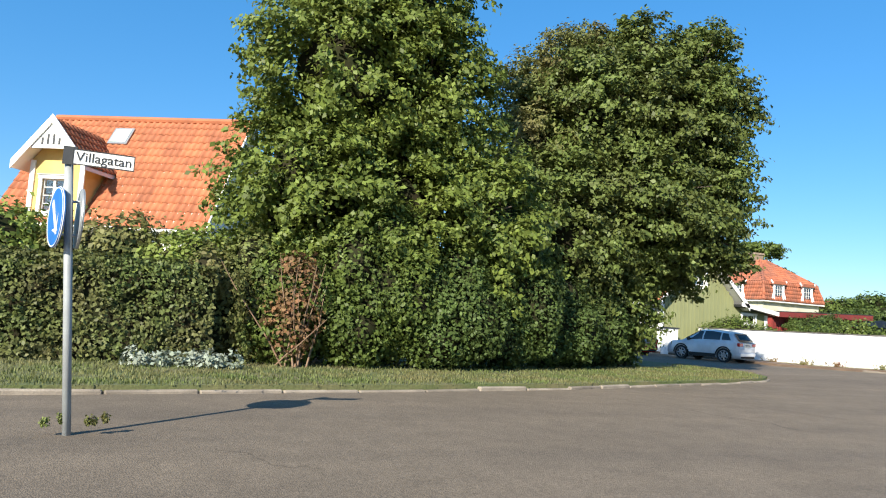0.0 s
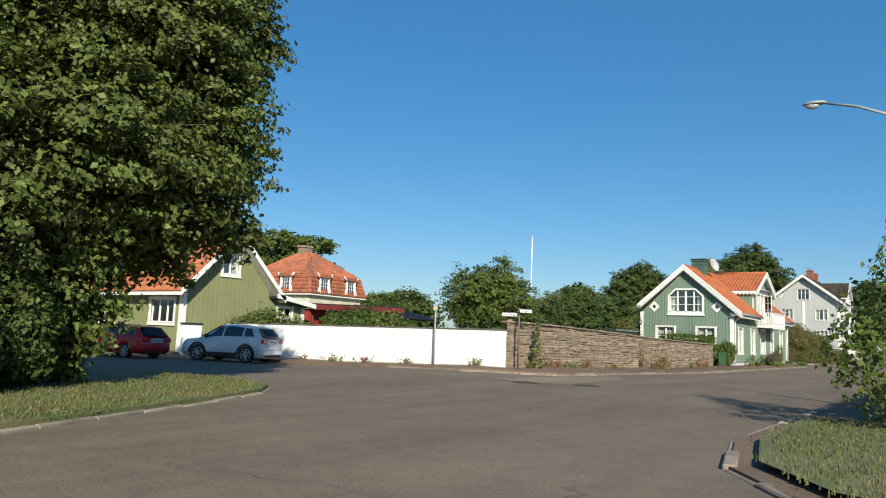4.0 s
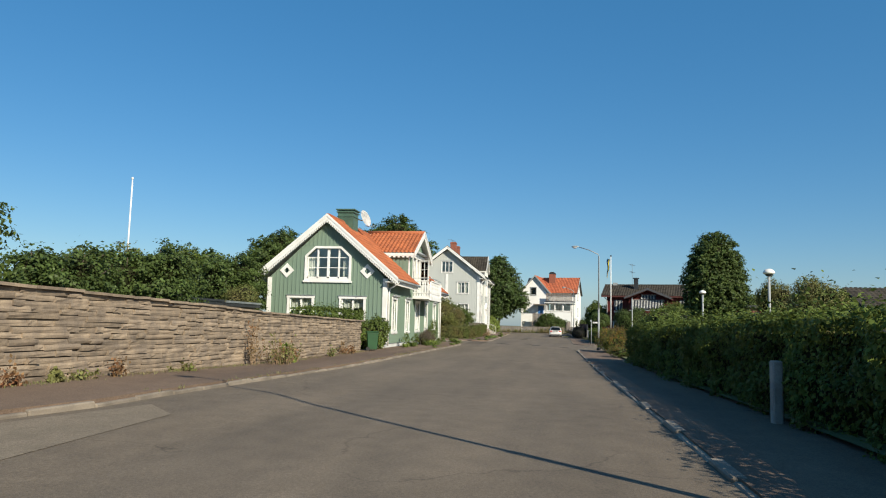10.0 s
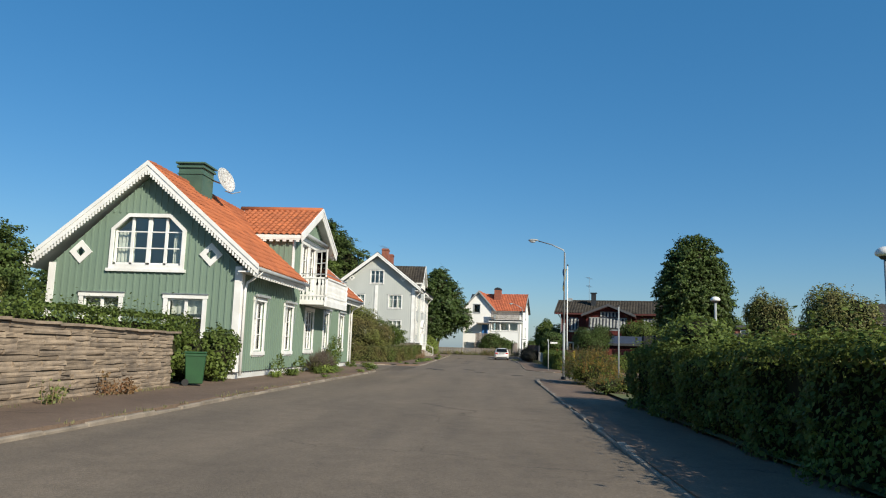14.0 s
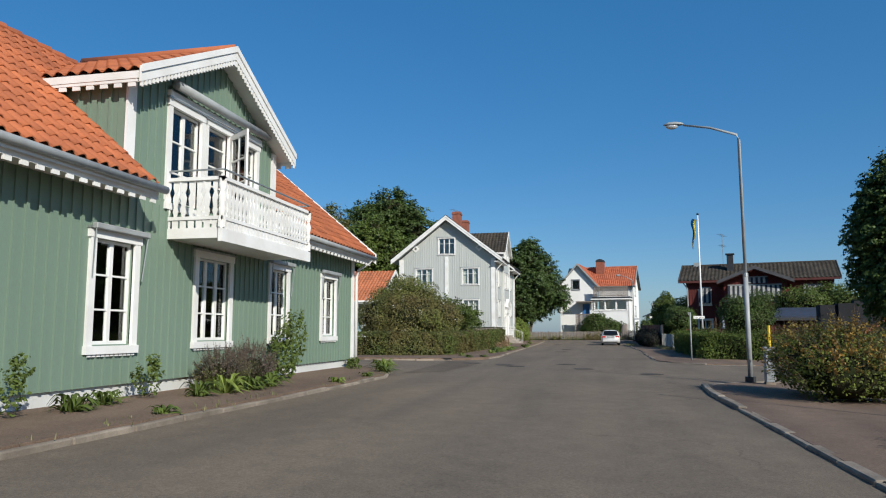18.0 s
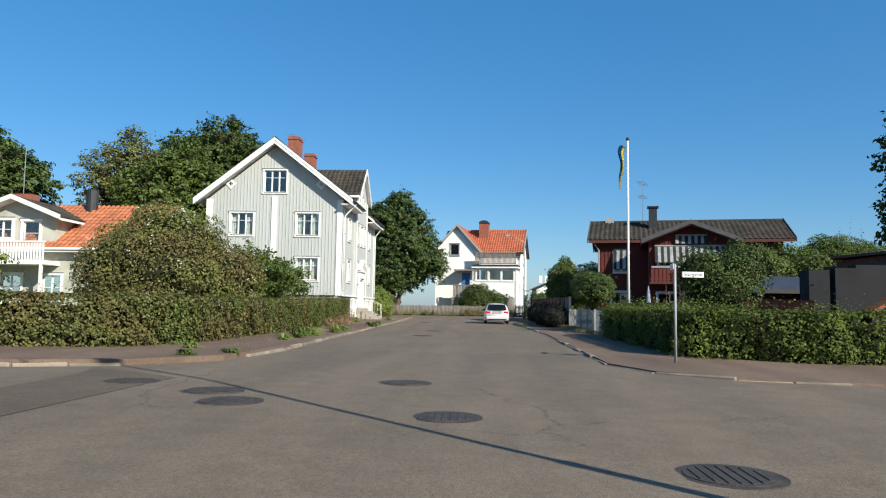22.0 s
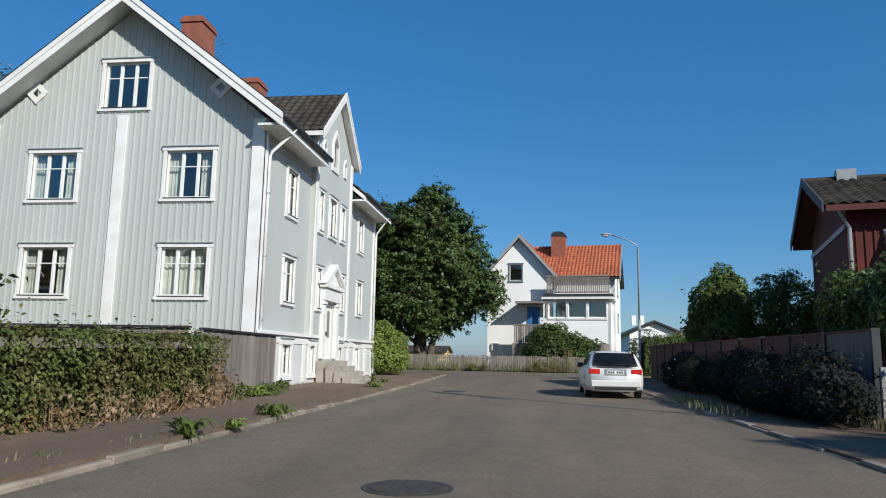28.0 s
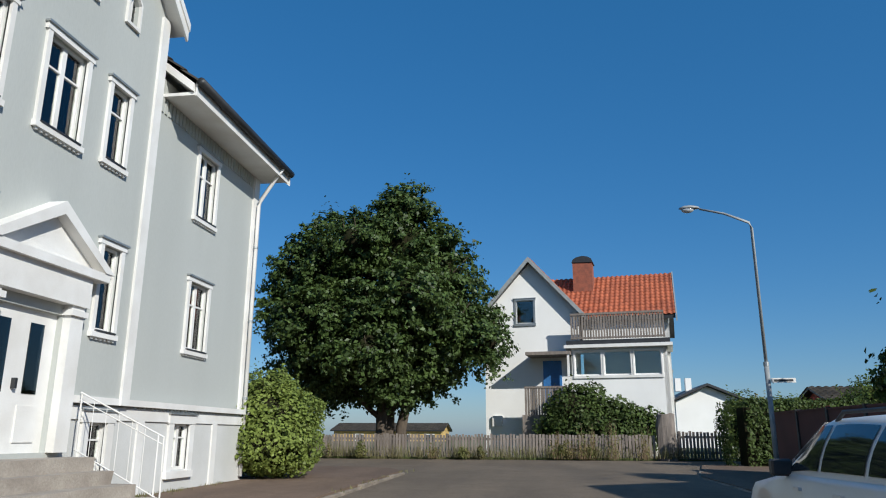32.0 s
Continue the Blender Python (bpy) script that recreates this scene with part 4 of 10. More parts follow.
for x in (DX0, DX1 - 0.12):
    part("dormer_cheek", nbox(x, GY0 + 0.175, 3.3, x + 0.12, GYM, DZE), M_GREEN, house)
    part("corner_board", nfbox(FDm, x - 0.02, x + 0.2, 0, 0.04, 3.4, DZE), M_WHITE, house)
for k in range(9):
    shared_box("batten", M_GREEN, house, DX0 - 0.012, GY0 + 0.3 + k * 0.2, 4.5, 0.025, 0.05, 1.5)
for sg in (1, -1):
    xe = DXM - sg * 2.95
    ze = DZE - 0.03
    S = math.hypot(DXM - xe, DZR - ze)
    bm = bmesh.new()
    a = [bm.verts.new((x, GY0 - 0.32, z)) for x, z in ((xe, ze), (DXM, DZR), (DXM, DZR - 0.12), (xe, ze - 0.12))]
    b = [bm.verts.new((x, GYM + 0.3, z)) for x, z in ((xe, ze), (DXM, DZR), (DXM, DZR - 0.12), (xe, ze - 0.12))]
    bm.faces.new(a), bm.faces.new(b[::-1])
    for i in range(4):
        bm.faces.new((a[i], b[i], b[(i + 1) % 4], a[(i + 1) % 4]))
    part("dormer_deck", bm, M_WHITE, house)
    tiled_plane(house, (xe, GY0 - 0.34, ze + 0.02), (0, 1, 0), ((DXM - xe) / S, 0, (DZR - ze) / S), 3.2, S, M_TILE)
    slope_board("bargeboard", ("y", GY0 - 0.34, -1), xe, ze + 0.08, DXM, DZR + 0.1, 0, 0.035, 0.26, M_WHITE, house)
    slope_board("bargeboard", ("y", GY0 - 0.34, -1), xe, ze + 0.1, DXM, DZR + 0.12, 0.035, 0.06, 0.12, M_WHITE, house)
    for k in range(12):
        shared_box("scallop", M_WHITE, house, xe + 0.03 * sg, GY0 - 0.2 + k * 0.25, ze - 0.2, 0.025, 0.13, 0.08)
    part("eave_board", nbox(min(xe + 0.01 * sg, xe + 0.05 * sg), GY0 - 0.3, ze - 0.17, max(xe + 0.01 * sg, xe + 0.05 * sg), GY0 + 2.0, ze - 0.01), M_WHITE, house)
    n = 30
    for k in range(n):
        fr = (k + 0.5) / n
        shared_box("scallop", M_WHITE, house, xe + (DXM - xe) * fr, GY0 - 0.355, ze + (DZR - ze) * fr - 0.215, 0.06, 0.025, 0.1)
part("ridge_tiles", ntube([(DXM, GY0 - 0.34, DZR + 0.05), (DXM, GYM + 0.1, DZR + 0.05)], 0.11, 8), M_TILE, house, smooth=True)
window(house, FDm, 61.64, 62.6, 3.4, 5.1, 2, (0.34, 0.67), curtains=1, casing=0.12)
window(house, FDm, 62.84, 63.64, 3.35, 5.1, 1, (0.2, 0.42, 0.64), casing=0.1, name="balcony_door", sill=False)
window(house, FDm, 63.94, 64.84, 3.4, 5.1, 2, (0.34, 0.67), curtains=0, casing=0.12)
part("window_head", nfbox(FDm, 61.5, 65.0, 0.0, 0.075, 5.26, 5.36), M_WHITE, house)
# the balcony door's leaf, standing open
bm = bmesh.new()
for x0, x1, z0, z1 in ((0, 0.08, 0, 2.02), (0.68, 0.76, 0, 2.02), (0.08, 0.68, 0, 0.55), (0.08, 0.68, 1.92, 2.02), (0.08, 0.68, 0.98, 1.01), (0.08, 0.68, 1.45, 1.48), (0.36, 0.4, 0.55, 1.92)):
    box(bm, x0, -0.02, z0, x1, 0.02, z1)
bm.transform(Matrix.Translation((63.66, GY0 - 0.05, 3.08)) @ Matrix.Rotation(radians(-128), 4, "Z"))
leaf = part("door_leaf", bm, M_WHITE, house, "white glazed balcony door standing open")
bm = nbox(0.08, -0.004, 0.55, 0.68, 0.004, 1.92)
bm.transform(Matrix.Translation((63.66, GY0 - 0.05, 3.08)) @ Matrix.Rotation(radians(-128), 4, "Z"))
part("pane", bm, M_GLASS, leaf)
part("awning_box", ntube([(61.5, GY0 - 0.15, 5.45), (65.1, GY0 - 0.15, 5.45)], 0.085, 10), M_POLE, house, "grey rolled awning above the balcony", smooth=True)
BX0, BX1, BY = 61.6, 65.36, GY0 - 1.05
balc = part("balcony", nbox(BX0, BY, 2.74, BX1, GY0 + 0.01, 2.92), M_WHITE, house, "white balcony with turned picket railing")
part("balcony_beam", nbox(BX0 - 0.03, BY - 0.03, 2.68, BX1 + 0.03, BY + 0.05, 2.9), M_WHITE, balc)
PICKET = [(0.05, 0.0), (0.055, 0.12), (0.022, 0.2), (0.048, 0.29), (0.03, 0.36), (0.055, 0.52), (0.022, 0.62), (0.05, 0.7), (0.05, 0.84)]


def flat_picket(x, y, z, along_x):
    """A flat sawn picket with a waisted outline."""
    key = ("picket", "sawn")
    if key not in UNIT_MESH:
        bm = fprism(("y", 0.011, -1), [(w, h) for w, h in PICKET] + [(-w, h) for w, h in PICKET[::-1]], 0, 0.022)
        bmesh.ops.recalc_face_normals(bm, faces=bm.faces[:])
        me = bpy.data.meshes.new("picket")
        bm.to_mesh(me)
        bm.free()
        me.materials.append(M_WHITE)
        UNIT_MESH[key] = me
    ob = new("picket", UNIT_MESH[key])
    ob.location, ob.rotation_euler, ob.parent = (x, y, z), (0, 0, 0 if along_x else radians(90)), balc


for (x0, y0, x1, y1) in ((BX0, BY, BX1, BY + 0.06), (BX0, BY, BX0 + 0.06, GY0), (BX1 - 0.06, BY, BX1, GY0)):
    part("top_rail", nbox(x0 - 0.02, y0 - 0.02, 3.74, x1 + 0.02, y1 + 0.02, 3.8), M_WHITE, balc)
    part("bottom_rail", nbox(x0, y0, 3.06, x1, y1, 3.12), M_WHITE, balc)
    n = int(max(x1 - x0, y1 - y0) / 0.135)
    for k in range(n + 1):
        x, y = x0 + (x1 - x0) * (k / n if x1 - x0 > 0.1 else 0.5), y0 + (y1 - y0) * (k / n if y1 - y0 > 0.1 else 0.5)
        flat_picket(x, y, 2.92, x1 - x0 > 0.1)
part("hand_rail", ntube([(BX0, GY0, 3.92), (BX0, BY, 3.92), (BX1, BY, 3.92), (BX1, GY0, 3.92)], 0.018, 6), M_GALV, balc)
# chimney and dish
ch = part("chimney", nbox(57.55, 18.66, 5.9, 58.5, 19.5, 7.06), M_GREEND, house, "green sheet-metal clad chimney")
part("chimney_cap", nbox(57.49, 18.6, 7.06, 58.56, 19.56, 7.13), M_GREEND, ch)
part("chimney_cap", nbox(57.46, 18.57, 7.2, 58.6, 19.6, 7.25), M_GREEND, ch)
part("chimney_band", nbox(57.52, 18.63, 6.84, 58.53, 19.53, 6.88), M_GREEND, ch)
part("chimney_cap", nbox(57.55, 18.66, 7.13, 58.5, 19.5, 7.2), M_GREEND, ch)
bm = bmesh.new()
rings = []
for j in range(5):
    r = 0.45 * j / 4
    rings.append([bm.verts.new((0.35 * r * r - 0.08, r * math.cos(a * math.pi / 10), r * 1.05 * math.sin(a * math.pi / 10))) for a in range(20)] if j else [bm.verts.new((-0.08, 0, 0))])
for a in range(20):
    bm.faces.new((rings[0][0], rings[1][a], rings[1][(a + 1) % 20]))
    for j in range(1, 4):
        bm.faces.new((rings[j][a], rings[j + 1][a], rings[j + 1][(a + 1) % 20], rings[j][(a + 1) % 20]))
bmesh.ops.solidify(bm, geom=bm.faces[:], thickness=0.015)
bm.transform(Matrix.Translation((58.8, 18.3, 6.95)) @ Matrix.Rotation(radians(-108), 4, "Z") @ Matrix.Rotation(radians(-20), 4, "Y"))
dish = part("satellite_dish", bm, M_WHITE, house, "pale round satellite dish on the chimney", smooth=True)
part("dish_arm", ntube([(58.85, 18.35, 6.55), (59.05, 18.15, 6.5), (59.3, 17.95, 6.62)], 0.018, 6), M_GALV, dish)
part("dish_mast", ntube([(58.55, 18.7, 6.85), (58.7, 18.5, 6.8), (58.82, 18.36, 6.9)], 0.03, 6), M_GALV, dish)


# ---- grey three-storey house ----
YX0, YX1, YY0, YY1 = 110.7, 123.85, 17.3, 25.6
YZE, YZR, YZP = 7.38, 10.95, 1.58
YYM = (YY0 + YY1) / 2
Y0 = gz(112, 17) + 0.08
M_TINTED = glass_mat("door_glass", (0.25, 0.3, 0.32))
house = thing("grey_house", "light grey boarded three-storey house with white trim", "house")
FA, FB, FC, FD = ("x", YX0, -1), ("y", YY0, -1), ("x", YX1, 1), ("y", YY1, 1)
gw = [rect(18.77, 20.11, 5.2, 6.53), rect(22.79, 24.15, 5.2, 6.53), rect(18.76, 20.06, 2.52, 3.84), rect(22.79, 24.15, 2.52, 3.84), rect(20.82, 22.16, 7.81, 9.15)]
gable = [(YY0, YZP), (YY1, YZP), (YY1, YZE), (YYM, YZR - 0.25), (YY0, YZE)]
wall("wall", FA, gable, gw, 0.22, M_GREY, house)
battens(FA, gable, gw, 0.2, 0.045, 0.022, M_GREY, house)
for k, g in enumerate(gw):
    window(house, FA, g[0][0], g[1][0], g[0][1], g[2][1], 3, (0.33,), curtains=1 if k in (0, 1, 3) else (2 if k == 2 else 0), casing=0.1, foot=True)
for u in (18.68, 24.22):
    diamond(house, FA, u, 8.31, 0.33)
part("gable_pilaster", nfbox(FA, 21.35, 21.66, 0.0, 0.06, YZP, 7.58), M_WHITE, house, "white board up the middle of the gable")
for F, u in ((FA, YY0), (FA, YY1 - 0.28)):
    part("corner_board", nfbox(F, u - 0.03, u + 0.36, 0, 0.06, YZP, YZE), M_WHITE, house)
wall("wall", FC, gable, [], 0.22, M_GREY, house)
bay0, bay1 = 114.72, 119.1
A2, A1 = rect(112.5, 113.36, 5.12, 6.5), rect(112.52, 113.4, 2.55, 3.84)
E2, E1 = rect(120.97, 121.75, 5.26, 6.58), rect(121.04, 121.8, 2.7, 3.98)
side_out = rect(YX0 + 0.22, YX1 - 0.22, YZP, YZE)
wall("wall", FB, side_out, [A2, A1, E2, E1, rect(bay0 + 0.1, bay1 - 0.1, YZP + 0.02, YZE - 0.03)], 0.22, M_GREY, house)
wall("wall", FD, side_out, [], 0.22, M_GREY, house)
for w in (A2, A1, E2, E1):
    window(house, FB, w[0][0], w[1][0], w[0][1], w[2][1], 2, (0.33,), curtains=1, casing=0.085, foot=True)
FP = ("y", YY0 - 0.16, -1)
B2, C2, D2 = rect(115.1, 115.56, 5.1, 6.4), rect(116.32, 117.12, 5.12, 6.43), rect(117.76, 118.24, 5.18, 6.4)
B1, D1 = rect(115.22, 115.68, 2.55, 3.86), rect(118.02, 118.48, 2.62, 3.9)
dr = rect(116.05, 117.35, 0.92, 2.72)
BZE, BZR, BXM = 8.28, 10.35, (bay0 + bay1) / 2
att = [(116.45, 7.6), (117.05, 7.6), (117.05, 8.42), (116.75, 8.8), (116.45, 8.42)]
atl, atr = [(115.3, 7.6), (115.6, 7.6), (115.6, 8.02), (115.45, 8.2), (115.3, 8.02)], [(117.9, 7.6), (118.2, 7.6), (118.2, 8.02), (118.05, 8.2), (117.9, 8.02)]
bay = [(bay0, YZP), (115.75, YZP), (115.75, 0.62), (117.65, 0.62), (117.65, YZP), (bay1, YZP), (bay1, BZE), (BXM, BZR - 0.2), (bay0, BZE)]
wall("bay_wall", FP, bay, [B2, C2, D2, B1, D1, att, atl, atr, dr], 0.2, M_GREY, house)
for x in (bay0, bay1 - 0.18):
    part("corner_board", nfbox(FP, x - 0.02, x + 0.2, 0, 0.045, YZP, BZE), M_WHITE, house)
for w in (B2, D2, B1, D1):
    window(house, FP, w[0][0], w[1][0], w[0][1], w[2][1], 1, (0.33,), casing=0.08, curtains=0, foot=True)
window(house, FP, C2[0][0], C2[1][0], C2[0][1], C2[2][1], 2, (0.33,), casing=0.085, curtains=1, foot=True)
for poly, r in ((att, 0.12), (atl, 0.08), (atr, 0.08)):
    cu, cz = sum(p[0] for p in poly) / 5, sum(p[1] for p in poly) / 5
    out = [(cu + (u - cu) * (1 + r / 0.3), cz + (z - cz) * (1 + r / 0.42)) for u, z in poly]
    bm = bmesh.new()
    for i in range(5):
        j = (i + 1) % 5
        fprism(FP, [out[i], out[j], poly[j], poly[i]], 0, 0.05, bm)
    w = part("attic_window", bm, M_WHITE, house, "white pointed attic window")
    part("pane", fprism(FP, poly, -0.08, -0.074), M_GLASS, w)
    part("sash_bar", nfbox(FP, cu - 0.02, cu + 0.02, -0.08, -0.03, poly[0][1], max(p[1] for p in poly) - 0.03), M_WHITE, w)
# door and its surround
dw = part("front_door", nfbox(FP, 116.05, 117.35, -0.14, -0.08, 0.92, 2.72), M_WHITE, house, "white double front door with tall panes")
for a in (116.14, 116.76):
    part("pane", nfbox(FP, a + 0.1, a + 0.36, -0.079, -0.07, 1.65, 2.55), M_TINTED, dw)
    part("door_panel", nfbox(FP, a + 0.05, a + 0.42, -0.08, -0.06, 1.05, 1.5), M_WHITE, dw, "raised panel")
part("door_handle", nfbox(FP, 116.66, 116.7, -0.08, -0.02, 1.7, 1.83), M_BLKMET, dw)
for a in (115.76, 117.36):
    part("pilaster", nfbox(FP, a, a + 0.27, 0, 0.12, 0.92, 2.86), M_WHITE, house, "white door pilaster")
    part("pilaster_cap", nfbox(FP, a - 0.04, a + 0.31, 0, 0.16, 2.72, 2.8), M_WHITE, house)
part("entablature", nfbox(FP, 115.72, 117.68, 0, 0.16, 2.86, 3.28), M_WHITE, house)
part("entablature", nfbox(FP, 115.6, 117.95, 0, 0.24, 3.28, 3.4), M_WHITE, house)
ped = bmesh.new()
fprism(FP, [(115.6, 3.4), (117.95, 3.4), (116.78, 4.05)], 0, 0.1, ped)
fprism(FP, [(115.52, 3.4), (115.74, 3.4), (116.78, 3.98), (116.78, 4.16)], 0, 0.26, ped)
fprism(FP, [(118.03, 3.4), (117.81, 3.4), (116.78, 3.98), (116.78, 4.16)], 0, 0.26, ped)
part("pediment", ped, M_WHITE, house, "white triangular pediment over the door")
part("number_sign", nfbox(FP, 115.82, 115.92, 0.12, 0.13, 2.3, 2.42), M_WHITE, house, "small white sign with a dark bar")
part("number_bar", nfbox(FP, 115.85, 115.89, 0.13, 0.134, 2.33, 2.39), M_BLKMET, house)
# stone steps with iron rails
M_STEP = mat("step_stone", (0.4, 0.355, 0.3), (0.29, 0.25, 0.21), 1.6, 0.95, 0.5, 30, fine=0.25)
wear = random.Random(8)
st = part("steps", nbox(115.6, YY0 - 0.62, Y0 - 0.1, 117.75, YY0 - 0.16, Y0 + 0.74), M_STEP, house, "worn stone entrance steps")
for k in range(4):
    bm = nbox(115.5 - 0.06 * k, YY0 - 0.88 - 0.3 * k, Y0 - 0.1, 117.8 + 0.07 * k, YY0 - 0.5 - 0.3 * k, Y0 + 0.57 - 0.17 * k)
    bmesh.ops.subdivide_edges(bm, edges=bm.edges[:], cuts=3, use_grid_fill=True)
    for v in bm.verts:
        v.co += Vector((wear.uniform(-0.012, 0.012), wear.uniform(-0.012, 0.012), wear.uniform(-0.01, 0.002)))
    part("step", bm, M_STEP, st)
x = 117.9
rail = part("hand_rail", ntube([(x, YY0 - 0.2, 1.72), (x, YY0 - 1.5, 1.12), (x, YY0 - 1.52, 0.2)], 0.013, 6), M_WHITE, st, "thin white iron hand rail")
for za, zb, r in ((1.62, 1.02, 0.008), (0.95, 0.32, 0.01)):
    part("lower_rail", ntube([(x, YY0 - 0.2, za), (x, YY0 - 1.5, zb)], r, 6), M_WHITE, st)
for k in range(7):
    f = k / 6
    part("baluster", ntube([(x, YY0 - 0.22 - 1.2 * f, 0.95 - 0.6 * f), (x, YY0 - 0.22 - 1.2 * f, 1.7 - 0.55 * f)], 0.012 if k in (0, 6) else 0.005, 5), M_WHITE, st)
# plinth with cellar windows
cw = [rect(112.5, 113.2, 0.45, 1.32), rect(115.05, 115.48, 0.45, 1.32), rect(118.3, 118.75, 0.5, 1.32), rect(120.75, 121.35, 0.55, 1.34)]
FPL = ("y", YY0 - 0.08, -1)
wall("plinth", FPL, rect(YX0 - 0.02, 115.78, Y0 - 0.3, YZP), cw[:2], 0.2, M_PLINTH, house)
wall("plinth", FPL, rect(117.62, YX1, Y0 - 0.3, YZP), cw[2:], 0.2, M_PLINTH, house)
part("plinth", nbox(YX0 - 0.04, YY0 + 0.15, Y0 - 0.3, YX0 + 0.2, YY1, YZP), M_PLINTH, house)
for w in cw:
    window(house, FPL, w[0][0], w[1][0], w[0][1], w[2][1], 2 if w[1][0] - w[0][0] > 0.5 else 1, (0.3,), casing=0.16, sill=False)
for a, b in ((YX0 - 0.06, 115.74), (117.66, YX1 + 0.04)):
    part("water_table", nfbox(FPL, a, b, 0.0, 0.1, YZP, YZP + 0.1), M_WHITE, house)
for a, b, z0, z1 in ((YX0, 115.7, 1.36, 1.55), (117.7, YX1, 1.36, 1.55), (111.6, 111.85, 0.2, 1.36), (114.35, 114.6, 0.2, 1.36), (119.6, 119.8, 0.2, 1.36), (122.3, 122.5, 0.2, 1.36)):
    part("plinth_band", nfbox(FPL, a, b, 0.0, 0.03, z0, z1), M_WHITE, house)
part("corner_board", nfbox(FB, YX0 - 0.06, YX0 + 0.1, 0, 0.05, YZP, YZE), M_WHITE, house)
part("corner_board", nfbox(FB, YX1 - 0.22, YX1 + 0.05, 0, 0.05, YZP, YZE), M_WHITE, house)
for x, e in ((YX0 + 0.08, -0.25), (YX1 - 0.1, 0.15)):
    dp = part("down_pipe", ntube([(x - e, YY0 - 0.72, YZE - 0.18), (x - e, YY0 - 0.62, YZE - 0.33), (x, YY0 - 0.16, YZE - 0.9), (x, YY0 - 0.12, YZE - 1.05), (x, YY0 - 0.12, 0.3)], 0.045, 8), M_WHITE, house, smooth=True)
    for z in (1.9, 3.6, 5.3):
        part("pipe_clip", ntube([(x, YY0 - 0.12, z), (x, YY0 - 0.12, z + 0.05)], 0.056, 8), M_GALV, dp)
# roof
OV, EX0, EX1 = 0.6, YX0 - 0.62, YX1 + 0.3
for sg in (1, -1):
    ye = YYM - sg * (YYM - YY0 + OV)
    ze = YZE - 0.15
    S = math.hypot(YYM - ye, YZR - ze)
    segs = ((EX0 + 0.03, bay0 - 0.3), (bay0 - 0.3, bay1 + 0.3), (bay1 + 0.3, EX1 - 0.03)) if sg == 1 else ((EX0 + 0.03, EX1 - 0.03),)
    for a, b in segs:
        f = 0.0 if not (sg == 1 and a == bay0 - 0.3) else 0.16
        y0, z0 = ye + (YYM - ye) * f, ze + (YZR - ze) * f
        roof_slab("roof_deck", None, [(y0, z0), (YYM, YZR), (YYM, YZR - 0.16), (y0, z0 - 0.16)], a, b, M_WHITE, house)
    cutter = (lambda u, s: bay0 - 0.3 < EX0 + u < bay1 + 0.3 and s < 0.9) if sg == 1 else None
    tiled_plane(house, (EX0, ye - sg * 0.05, ze + 0.02), (1, 0, 0), (0, (YYM - ye) / S, (YZR - ze) / S), EX1 - EX0, S + 0.05, M_TILE_DK, 0.3, 0.37, cut=cutter)
    for F in (("x", EX0, -1), ("x", EX1, 1)):
        slope_board("bargeboard", F, ye - sg * 0.08, ze + 0.08, YYM, YZR + 0.1, 0.0, 0.04, 0.36, M_WHITE, house)
        slope_board("bargeboard", F, ye - sg * 0.08, ze + 0.1, YYM, YZR + 0.12, 0.04, 0.065, 0.17, M_WHITE, house)
        slope_board("verge_strip", F, ye - sg * 0.1, ze + 0.13, YYM, YZR + 0.16, -0.05, 0.07, 0.035, M_BLKMET, house)
    part("ridge_tiles", ntube([(EX0, YYM, YZR + 0.05), (EX1, YYM, YZR + 0.05)], 0.12, 8), M_TILE_DK, house)
for a, b in ((EX0, bay0 - 0.3), (bay1 + 0.3, EX1)):
    part("soffit", nbox(a + 0.05, YY0 - OV - 0.02, YZE - 0.36, b - 0.05, YY0 + 0.02, YZE - 0.3), M_WHITE, house)
    part("fascia", nbox(a + 0.04, YY0 - OV - 0.05, YZE - 0.38, b - 0.04, YY0 - OV - 0.02, YZE - 0.12), M_WHITE, house)
    # pointed board ends under the eave and above the plinth
    lo, hi = max(a, YX0 + 0.16), min(b, YX1 - 0.25)
    n = int((hi - lo) / 0.125)
    for k in range(n):
        x = lo + (hi - lo) * (k + 0.5) / n
        shared_box("board_end", M_GREY, house, x, YY0 - 0.012, YZE - 0.5, 0.075, 0.024, 0.28)
        shared_box("board_tip", M_GREY, house, x, YY0 - 0.11, YZP - 0.01, 0.07, 0.02, 0.06)
    part("gutter", ntube([(a, YY0 - OV - 0.12, YZE - 0.13), (b, YY0 - OV - 0.12, YZE - 0.15)], 0.08, 8), M_BLKMET, house, smooth=True)
